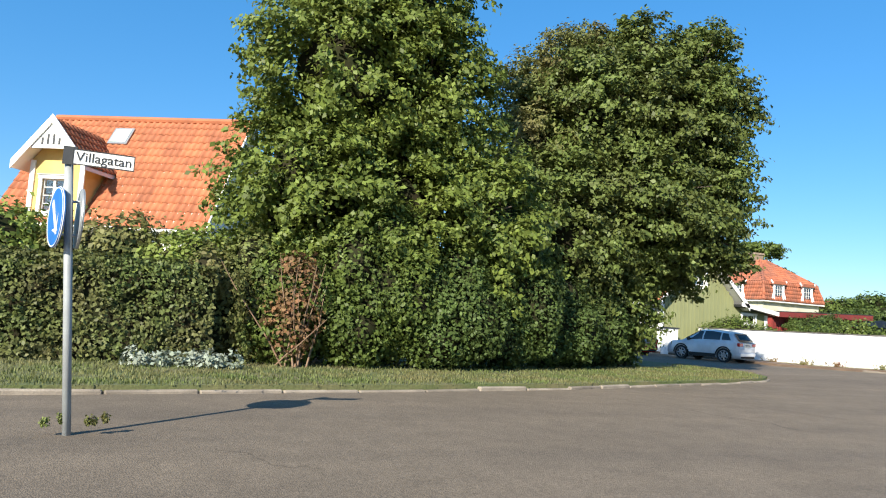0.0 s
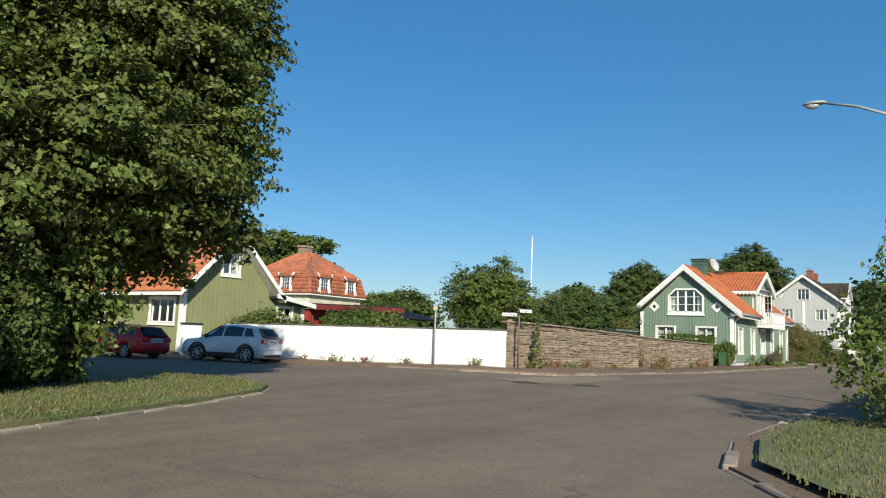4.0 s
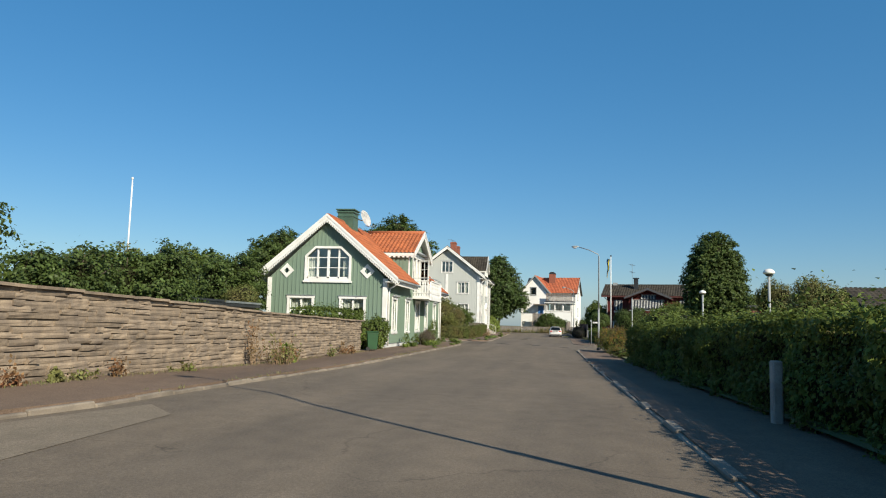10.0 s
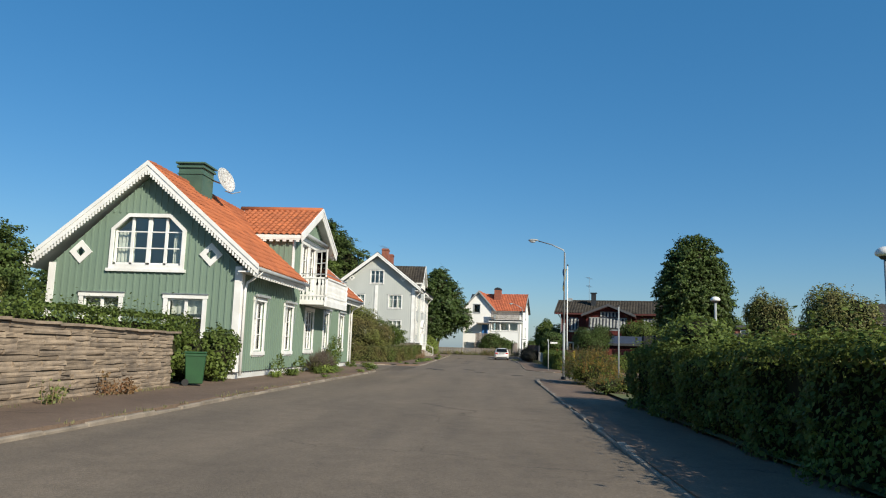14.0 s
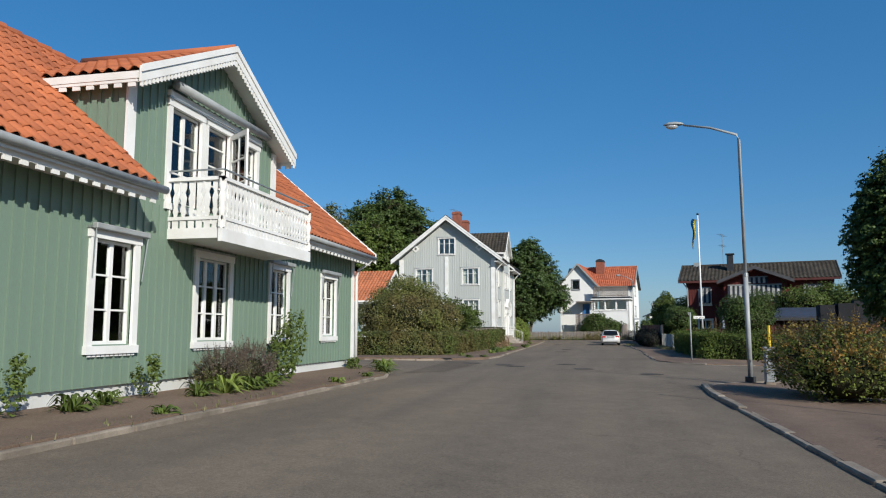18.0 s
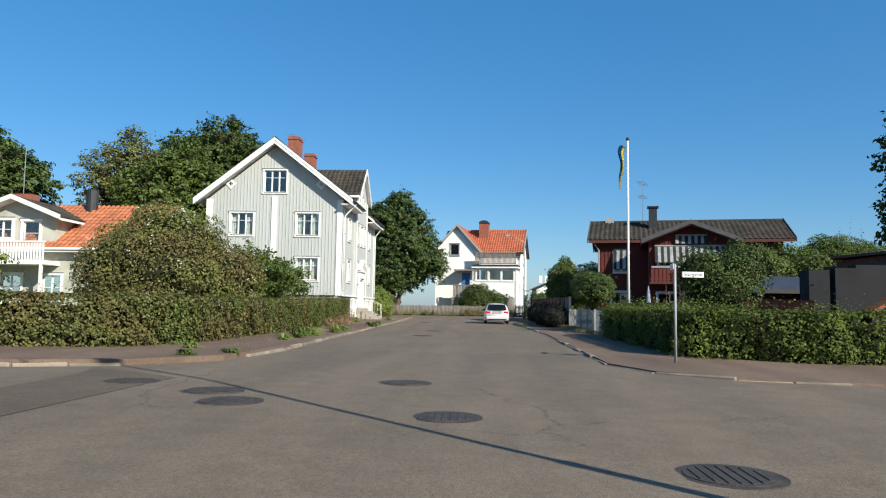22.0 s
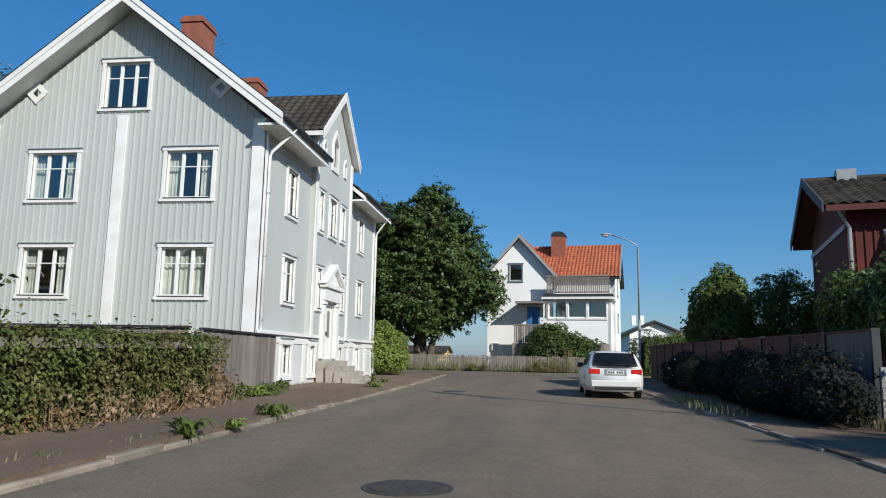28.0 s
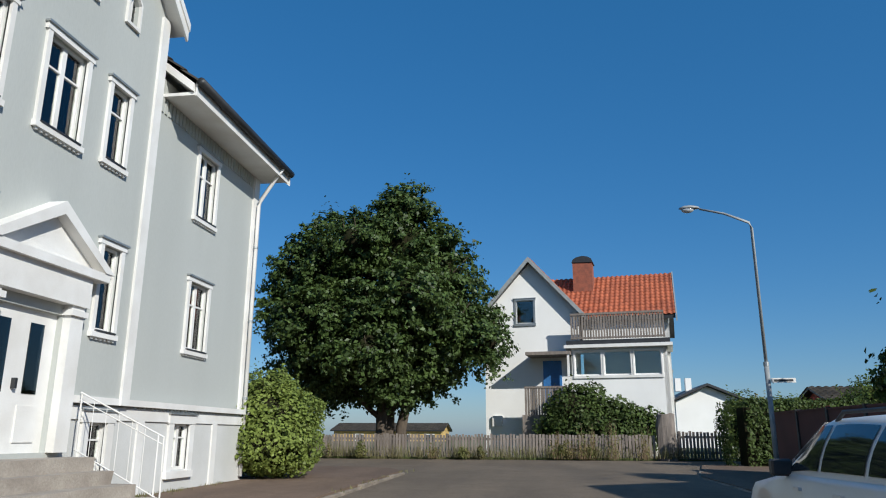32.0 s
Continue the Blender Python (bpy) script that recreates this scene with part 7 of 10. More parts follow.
def car(name, label, at, yaw, L, W, belt, roof, top, paint, cuts, rails=False, plate=True, scale=1.0, rw=0.325, cladding=False):
    """A car from its side lines: belt and bonnet height, roof line, wheels and window cuts."""
    c = thing(name, label, "car", at=at)
    c.rotation_euler = (0, 0, radians(yaw))
    c.scale = (scale,) * 3
    wf, wr = L / 2 - 0.9, -L / 2 + (0.8 if cladding else 0.98)
    n = 72
    xs = np.linspace(-L / 2, L / 2, n)

    def half(x):
        e = abs(x) / (L / 2)
        return W / 2 * (1 - 0.16 * max(0, (e - 0.8) / 0.2) ** 2.2)

    def belt_z(x):
        return float(np.interp(x, [p[0] for p in belt], [p[1] for p in belt]))

    def low(x):
        z = 0.24 + 0.1 * max(0, abs(x) / (L / 2) - 0.85) / 0.15
        for wx in (wf, wr):
            d = abs(x - wx)
            if d < rw + 0.05:
                z = max(z, rw + math.sqrt((rw + 0.05) ** 2 - d * d))
        return z
    bm = bmesh.new()
    rows = []
    for x in xs:
        h, b, lo = half(x), belt_z(x), low(x)
        lo = min(lo, b - 0.12)
        sec = [(0, 0.22), (h * 0.72, 0.22), (h * 0.98, lo), (h * 1.0, max(lo + 0.06, 0.45)), (h * 1.005, max(lo + 0.1, 0.62)), (h * 0.985, b - 0.06), (h * 0.95, b), (h * 0.6, b + (0.03 if x > roof[-1][0] else -0.02)), (0, b + (0.045 if x > roof[-1][0] else -0.03))]
        rows.append([bm.verts.new((x, y, z)) for y, z in sec] + [bm.verts.new((x, -y, z)) for y, z in sec[-2:0:-1]])
    k = len(rows[0])
    for a, b in zip(rows, rows[1:]):
        for i in range(k):
            bm.faces.new((a[i], a[(i + 1) % k], b[(i + 1) % k], b[i]))
    bm.faces.new(rows[0][::-1])
    bm.faces.new(rows[-1])
    body = part("body", bm, paint, c, smooth=True)
    # cabin
    rx = [p[0] for p in roof]

    def roof_z(x):
        return float(np.interp(x, rx, [p[1] for p in roof]))

    def cab(x, v, out=0.0):
        b, r = belt_z(x), roof_z(x)
        w0, w1 = half(x) * 0.945, W / 2 * 0.7
        bul = 0.04 * math.sin(v * math.pi)
        return (x, w0 + (w1 - w0) * v + bul + out, b + (r - b) * v)
    bm = bmesh.new()
    rows = []
    for x in np.linspace(rx[0], rx[-1], 44):
        sec = [cab(x, v)[1:] for v in (0, 0.3, 0.6, 0.88)] + [(W / 2 * 0.62, roof_z(x) + 0.0), (W / 2 * 0.3, roof_z(x) + 0.025), (0, roof_z(x) + 0.03)]
        rows.append([bm.verts.new((x, y, z)) for y, z in sec] + [bm.verts.new((x, -y, z)) for y, z in sec[-2::-1]])
    for a, b in zip(rows, rows[1:]):
        for i in range(len(a) - 1):
            bm.faces.new((a[i], a[i + 1], b[i + 1], b[i]))
    bm.faces.new(rows[0][::-1])
    bm.faces.new(rows[-1])
    cabin = part("cabin", bm, paint, c, smooth=True)
    for sgn in (1, -1):
        for (a0, a1, b0, b1) in cuts:
            bm = bmesh.new()
            g = []
            for i in range(7):
                f = i / 6
                row = []
                for j in range(5):
                    v = 0.1 + 0.78 * j / 4
                    x = (a0 + (b0 - a0) * (v - 0.1) / 0.78) * (1 - f) + (a1 + (b1 - a1) * (v - 0.1) / 0.78) * f
                    p = cab(x, v, 0.008)
                    row.append(bm.verts.new((p[0], sgn * p[1], p[2])))
                g.append(row)
            for i in range(6):
                for j in range(4):
                    bm.faces.new((g[i][j], g[i + 1][j], g[i + 1][j + 1], g[i][j + 1]))
            part("side_window", bm, M_TINT, cabin, smooth=True)
        for wx in (wf, wr):
            w = part("wheel", ntube([(wx, sgn * (W / 2 - 0.2), rw), (wx, sgn * (W / 2 - 0.015), rw)], rw, 24), M_BLACK, c, smooth=False)
            bm = bmesh.new()
            tube(bm, [(wx, sgn * (W / 2 - 0.03), rw), (wx, sgn * (W / 2 - 0.008), rw)], rw * 0.36, 12)
            for s in range(7):
                a = s * 2 * math.pi / 7
                p0 = (wx + 0.06 * math.cos(a), sgn * (W / 2 - 0.005), rw + 0.06 * math.sin(a))
                p1 = (wx + rw * 0.66 * math.cos(a), sgn * (W / 2 - 0.012), rw + rw * 0.66 * math.sin(a))
                tube(bm, [p0, p1], 0.035, 6, 0.025)
            ring = 24
            for s in range(ring):
                a, b = s * 2 * math.pi / ring, (s + 1) * 2 * math.pi / ring
                tube(bm, [(wx + rw * 0.68 * math.cos(a), sgn * (W / 2 - 0.012), rw + rw * 0.68 * math.sin(a)), (wx + rw * 0.68 * math.cos(b), sgn * (W / 2 - 0.012), rw + rw * 0.68 * math.sin(b))], 0.018, 4)
            part("rim", bm, M_RIM, w)
        xm = cuts[-1][1] - 0.15
        part("mirror", nbox(xm, sgn * (W / 2 + 0.02) - 0.1, belt_z(xm) - 0.02, xm + 0.12, sgn * (W / 2 + 0.02) + 0.1, belt_z(xm) + 0.14), M_BLKMET, c, bevel=0.02)
        zt = belt_z(-L / 2) - 0.02
        bm = nbox(-L / 2 - 0.012, min(sgn * W * 0.26, sgn * W * 0.455), zt - 0.19, -L / 2 + 0.28, max(sgn * W * 0.26, sgn * W * 0.455), zt - 0.015)
        part("tail_light", bm, M_TAIL, c, "red tail light", bevel=0.02)
        zf = belt_z(L / 2 - 0.1) - 0.06
        part("headlight", nbox(L / 2 - 0.3, min(sgn * W * 0.24, sgn * W * 0.43), zf - 0.12, L / 2 - 0.02, max(sgn * W * 0.24, sgn * W * 0.43), zf + 0.02), M_LAMPG, c, bevel=0.03)
        for dx in (0.05, 1.05):
            part("door_handle", nbox(-0.75 + dx, sgn * W / 2 * 1.0 - 0.02, belt_z(0) - 0.14, -0.57 + dx, sgn * W / 2 + 0.02, belt_z(0) - 0.11), paint, c)
        if rails:
            part("roof_rail", ntube([(rx[1] + 0.1, sgn * W * 0.33, roof_z(rx[1]) - 0.02), (rx[1] + 0.25, sgn * W * 0.335, top + 0.05), (rx[-2] - 0.35, sgn * W * 0.335, top + 0.055), (rx[-2] - 0.15, sgn * W * 0.33, top - 0.02)], 0.02, 6), M_BLKMET, c, smooth=True)
        if cladding:
            part("sill_trim", nbox(wr + rw + 0.08, sgn * (W / 2 - 0.02) - 0.03, 0.24, wf - rw - 0.08, sgn * (W / 2 - 0.02) + 0.03, 0.42), M_BLACK, c, "black plastic sill cladding", bevel=0.015)
            for wx in (wf, wr):
                bm = bmesh.new()
                tube(bm, [(wx + (rw + 0.07) * math.cos(a * math.pi / 10), sgn * (W / 2 - 0.01), rw + (rw + 0.07) * math.sin(a * math.pi / 10)) for a in range(11)], 0.035, 6)
                part("arch_trim", bm, M_BLACK, c, "black plastic wheel arch trim", smooth=True)
    # rear and front screens
    for (xa, va), (xb, vb), nm in (((rx[0], 0.04), (rx[1], 0.94), "rear_window"), ((rx[-1], 0.1), (rx[-2], 0.92), "windscreen")):
        bm = bmesh.new()
        g = []
        sg = -1 if nm == "rear_window" else 1
        for i in range(5):
            f = i / 4
            v = va + (vb - va) * f
            x0 = xa + (xb - xa) * v
            z = belt_z(xa) + (roof_z(xb) - belt_z(xa)) * v + 0.01
            w = (half(xa) * 0.9 + (W / 2 * 0.68 - half(xa) * 0.9) * v) * 0.97
            g.append([bm.verts.new((x0 + sg * (0.03 + 0.07 * (1 - t * t)), w * t, z + 0.012)) for t in (-1, -0.6, 0, 0.6, 1)])
        for i in range(4):
            for j in range(4):
                bm.faces.new((g[i][j], g[i + 1][j], g[i + 1][j + 1], g[i][j + 1]))
        bmesh.ops.solidify(bm, geom=bm.faces[:], thickness=0.01)
        part(nm, bm, M_TINT, cabin, smooth=True)
    zb = belt_z(-L / 2)
    part("bumper", nbox(-L / 2 - 0.04, -W * 0.43, 0.34, -L / 2 + 0.2, W * 0.43, 0.56), paint, c, bevel=0.04)
    part("bumper_trim", nbox(-L / 2 - 0.045, -W * 0.36, 0.27, -L / 2 + 0.2, W * 0.36, 0.36), M_BLACK, c, bevel=0.02)
    if plate:
        part("plate_recess", nbox(-L / 2 - 0.006, -0.34, zb - 0.24, -L / 2 + 0.05, 0.34, zb - 0.04), M_GALV, c)
        p = part("number_plate", nbox(-L / 2 - 0.016, -0.26, zb - 0.2, -L / 2, 0.26, zb - 0.09), M_PLATE, c, "white number plate with dark bars")
        for k, y in enumerate((-0.2, -0.13, -0.06, 0.06, 0.13, 0.2)):
            part("bar", nbox(-L / 2 - 0.019, y - 0.022, zb - 0.178, -L / 2 - 0.015, y + 0.022, zb - 0.112), M_INK, p)
    part("wiper", ntube([(rx[0] - 0.04, 0.05, zb + 0.08), (rx[0] - 0.03, -0.35, zb + 0.11)], 0.01, 5), M_BLACK, cabin)
    return c


car("estate_car", "silver estate car parked at the kerb", (114.45, 7.95, gz(114, 8)), 0, 4.82, 1.79,
    [(-2.41, 0.95), (-1.9, 0.98), (0.7, 0.95), (1.0, 0.93), (2.0, 0.8), (2.41, 0.62)], [(-2.3, 1.0), (-1.85, 1.42), (-0.5, 1.47), (0.2, 1.46), (1.25, 0.95)], 1.46, M_SILVER,
    [(-1.95, -1.1, -1.72, -1.12), (-1.02, -0.12, -1.04, -0.16), (-0.04, 0.85, -0.08, 0.22)], rails=True)
car("parked_suv", "white compact crossover parked at the kerb", (25.0, 26.6, gz(25, 26)), 109, 4.1, 1.82,
    [(-2.05, 1.06), (-1.6, 1.1), (0.6, 1.04), (0.95, 1.02), (1.75, 0.92), (2.05, 0.72)], [(-1.95, 1.12), (-1.6, 1.5), (-0.5, 1.62), (0.1, 1.6), (1.1, 1.06)], 1.62, M_CARWHITE,
    [(-1.62, -1.12, -1.4, -1.1), (-1.02, -0.1, -1.03, -0.14), (-0.02, 0.8, -0.06, 0.2)], rw=0.36, cladding=True)
car("parked_hatchback", "red hatchback parked in tree shade", (22.8, 30.2, gz(23, 30)), 100, 4.0, 1.76,
    [(-2.0, 0.95), (-1.5, 0.98), (0.6, 0.95), (0.95, 0.93), (1.7, 0.82), (2.0, 0.65)], [(-1.95, 1.0), (-1.5, 1.38), (-0.3, 1.46), (0.15, 1.44), (1.15, 0.95)], 1.45, M_CARRED,
    [(-1.6, -1.1, -1.4, -1.1), (-1.02, -0.1, -1.03, -0.14), (-0.02, 0.8, -0.06, 0.2)])


# ---- writing ----
def lettering(txt, size, m, parent, label=""):
    cu = bpy.data.curves.new("lettering", "FONT")
    cu.body, cu.size, cu.align_x, cu.align_y = txt, size, "CENTER", "CENTER"
    cu.extrude = 0.001
    tmp = new("lettering", cu)
    me = bpy.data.meshes.new_from_object(tmp)
    me.transform(m)
    bpy.data.objects.remove(tmp)
    me.materials.clear()
    me.materials.append(M_INK)
    ob = new("lettering", me)
    ob.parent = parent
    if label:
        ob["label"] = label
    return ob


def name_plate(parent, txt, m, w=0.56, h=0.15, size=0.105):
    """A white street-name plate with black edge and letters; m places its middle, facing local +z."""
    bm = nbox(-w / 2, -h / 2, -0.012, w / 2, h / 2, 0.0)
    bm.transform(m)
    p = part("name_plate", bm, M_WHITE, parent, "white street name plate with black letters")
    bm = bmesh.new()
    for x0, y0, x1, y1 in ((-w / 2, -h / 2, w / 2, -h / 2 + 0.008), (-w / 2, h / 2 - 0.008, w / 2, h / 2), (-w / 2, -h / 2 + 0.008, -w / 2 + 0.008, h / 2 - 0.008), (w / 2 - 0.008, -h / 2 + 0.008, w / 2, h / 2 - 0.008)):
        box(bm, x0, y0, 0.0, x1, y1, 0.003)
    bm.transform(m)
    part("plate_edge", bm, M_INK, p)
    lettering(txt, size, m @ Matrix.Translation((0, 0, 0.003)), p)
    return p


def facing(x, y, z, deg):
    """A frame at a place whose +z looks along the compass angle deg (from +x) and whose +y is up."""
    a = radians(deg)
    n, up = Vector((math.cos(a), math.sin(a), 0)), Vector((0, 0, 1))
    s = up.cross(n)
    return Matrix(((s.x, up.x, n.x, x), (s.y, up.y, n.y, y), (s.z, up.z, n.z, z), (0, 0, 0, 1)))


# post with blue arrow disc
M_BLUE = mat("sign_blue", (0.01, 0.14, 0.5), None, 3, 0.35, 0, 30, fine=0.05)
px, py = 1.64, 7.0
g = gz(px, py)


def post_x(z):
    return px - 0.095 * (z - g)


post = thing("sign_post", "leaning grey steel post with blue arrow disc and street name plate", "sign")
part("post", ntube([(px, py, g - 0.1), (post_x(2.42), py, 2.42)], 0.034, 10), M_POLE, post, smooth=True)
zd = 1.83
for deg, x, mcol, front in ((200, post_x(zd) - 0.09, M_BLUE, True), (12, post_x(zd) + 0.08, M_POLE, False)):
    m = facing(x, py - 0.02, zd, deg)
    bm = bmesh.new()
    bmesh.ops.create_cone(bm, cap_ends=True, segments=40, radius1=0.25, radius2=0.25, depth=0.02)
    bm.transform(m)
    d = part("sign_disc", bm, mcol, post, "round blue arrow sign" if front else "round sign seen from behind")
    bm = bmesh.new()
    tube(bm, [(0.24 * math.cos(a * math.pi / 20), 0.24 * math.sin(a * math.pi / 20), 0.0) for a in range(41)], 0.013, 5)
    bm.transform(m)
    part("sign_rim", bm, M_WHITE if front else M_GALV, d)
    if front:
        bm = bmesh.new()
        box(bm, -0.026, -0.17, 0.011, 0.026, 0.17, 0.014)
        vs = [bm.verts.new(p) for p in ((-0.11, -0.05, 0.0125), (0, -0.19, 0.0125), (0.11, -0.05, 0.0125), (0.0, -0.12, 0.0125))]
        bm.faces.new(vs)
        bm.transform(m @ Matrix.Rotation(radians(38), 4, "Z"))
        part("arrow", bm, M_WHITE, d, "white arrow")
    for dz in (-0.14, 0.14):
        part("bracket", ntube([(post_x(zd), py, zd + dz), (x, py - 0.02, zd + dz)], 0.012, 6), M_GALV, post)
name_plate(post, "Villagatan", facing(post_x(2.34) + 0.27, py - 0.06, 2.335, 274), 0.47, 0.13, 0.112)
part("bracket", nbox(post_x(2.34) - 0.04, py - 0.05, 2.27, post_x(2.34) + 0.06, py - 0.035, 2.42), M_BLKMET, post)

# street sign at the stone wall
sp = thing("street_sign", "brown post with two white street name plates", "sign")
x, y, g = 28.15, 16.05, gz(28, 16) + 0.1
part("post", ntube([(x, y, g - 0.1), (x + 0.02, y, 2.3)], 0.032, 8), mat("brown_steel", (0.16, 0.12, 0.09), None, 4, 0.6), sp, smooth=True)
name_plate(sp, "Västerlångg", facing(x - 0.04, y + 0.34, 2.08, 205), 0.5, 0.125, 0.088)
name_plate(sp, "Villagatan", facing(x + 0.06, y - 0.22, 2.2, 235), 0.45, 0.115, 0.088)
# wooden sign post at the far corner of the green house
sp = thing("street_sign", "grey wooden post with a weathered name plate at the house corner", "sign")
x, y = 72.0, 16.35
g = gz(x, y) + 0.1
part("post", nbox(x - 0.028, y - 0.028, g - 0.1, x + 0.028, y + 0.028, 2.12), M_POLE, sp, bevel=0.008)
bm = nbox(-0.25, -0.065, -0.012, 0.25, 0.065, 0.0)
bm.transform(facing(x - 0.05, y + 0.14, 1.95, 200))
pl = part("name_plate", bm, M_POST, sp, "dull grey name plate with a darker bar")
bm = nbox(-0.2, -0.022, 0.0, 0.2, 0.022, 0.003)
bm.transform(facing(x - 0.05, y + 0.14, 1.95, 200))
part("writing_bar", bm, M_POLE, pl)
# street sign at the second crossing
sp = thing("street_sign", "grey post with white street name plates", "sign")
x, y, g = 83.1, 5.1, gz(83, 5) + 0.1
part("post", ntube([(x, y, g - 0.1), (x, y, 1.98)], 0.03, 8), M_POLE, sp, smooth=True)
name_plate(sp, "Storgatan", facing(x - 0.05, y - 0.36, 1.76, 192), 0.49, 0.13, 0.104)
name_plate(sp, "Storgatan", facing(x - 0.02, y + 0.06, 1.92, 262), 0.49, 0.12, 0.104)
# small plain posts
for (x, y, h, lb) in ((28.0, 19.35, 2.35, "thin dark post with small square yellowish sign"), (61.9, 4.0, 3.0, "thin grey steel post beside the bushes")):
    p = thing("marker_post", lb, "post")
    part("post", ntube([(x, y, gz(x, y)), (x, y, h)], 0.028, 8), M_POLE, p, smooth=True)
    if h < 2.9:
        bm = nbox(-0.075, -0.075, -0.006, 0.075, 0.075, 0.006)
        bm.transform(facing(x - 0.04, y - 0.02, h - 0.1, 225))
        part("sign_face", bm, mat("sign_yellow", (0.42, 0.36, 0.2), None, 3, 0.6), p, "small pale yellow sign")
    else:
        part("post_cap", ntube([(x, y, h), (x, y, h + 0.05)], 0.045, 8), M_BLKMET, p)


# ---- street lamps ----
def street_lamp(x, y, bend, arm_y, head_z, gx=0.0):
    g = gz(x, y) + 0.1
    t = thing("street_lamp", "grey steel street lamp with curved arm over the road", "lamp", group="street lamps", at=(x, y, g))
    part("pole", ntube([(0, 0, -0.1), (0, 0, 2.6)], 0.06, 12), M_POLE, t, smooth=True)
    part("upper_pole", ntube([(0, 0, 2.6), (0, 0, bend - g - 0.15), (0.02, 0.04, bend - g), (gx * 0.5, arm_y * 0.5, (bend + head_z) / 2 - g + 0.05), (gx, arm_y, head_z - g)], 0.042, 10, 0.026), M_POLE, t, smooth=True)
    part("collar", ntube([(0, 0, 2.56), (0, 0, 2.66)], 0.068, 12), M_GALV, t)
    part("foot", ntube([(0, 0, -0.05), (0, 0, 0.08)], 0.13, 12), M_BLKMET, t)
    bm = bmesh.new()
    rings = []
    for f, w, h in ((0, 0.04, 0.04), (0.15, 0.09, 0.07), (0.45, 0.13, 0.09), (0.75, 0.11, 0.08), (1, 0.03, 0.03)):
        rings.append([bm.verts.new((gx + w * math.cos(a * math.pi / 6), arm_y + f * 0.52, head_z - g + 0.02 + h * math.sin(a * math.pi / 6) * (1 if math.sin(a * math.pi / 6) > 0 else 0.15))) for a in range(12)])
    for a, b in zip(rings, rings[1:]):
        for k in range(12):
            bm.faces.new((a[k], a[(k + 1) % 12], b[(k + 1) % 12], b[k]))
    bm.faces.new(rings[0][::-1]), bm.faces.new(rings[-1])
    head = part("lamp_head", bm, M_POLE, t, smooth=True)
    bm = bmesh.new()
    bmesh.ops.create_uvsphere(bm, u_segments=14, v_segments=8, radius=1)
    for v in bm.verts:
        v.co = Vector((gx + v.co.x * 0.1, arm_y + 0.3 + v.co.y * 0.17, head_z - g - 0.0 + min(v.co.z, 0.1) * 0.1))
    part("lamp_glass", bm, M_LAMPG, head, "clear lamp bowl", smooth=True)
    return t


street_lamp(25.7, 5.35, 6.55, 1.3, 7.1, 0.35)
street_lamp(69.9, 5.3, 6.2, 1.25, 6.75, 0.8)
lamp = street_lamp(127.0, 5.35, 6.45, 1.15, 6.98, 0.4)
plate = part("name_plate", nbox(-0.06, -0.62, 2.16, -0.04, -0.06, 2.27), M_WHITE, lamp, "white street name plate with a dark bar")
part("writing_bar", nbox(-0.064, -0.56, 2.19, -0.06, -0.12, 2.24), M_BLKMET, plate)


def globe_lamp(x, y, h, r):
    t = thing("garden_lamp", "white domed park lamp on a grey pole behind the hedge", "lamp", group="park lamps")
    part("pole", ntube([(x, y, 0), (x, y, h - r * 0.5)], 0.05, 8), M_POLE, t, smooth=True)
    bm = bmesh.new()
    bmesh.ops.create_uvsphere(bm, u_segments=18, v_segments=10, radius=r)
    for v in bm.verts:
        v.co.z *= 0.75 if v.co.z > 0 else 0.35
        v.co += Vector((x, y, h))
    part("dome", bm, M_WHITE, t, smooth=True)
    part("shade", ntube([(x, y, h - r * 0.55), (x, y, h - r * 0.1)], r * 0.45, 14, r * 0.8), M_BLKMET, t)


globe_lamp(50.8, 0.0, 3.65, 0.22)
globe_lamp(63.4, 0.0, 3.45, 0.19)


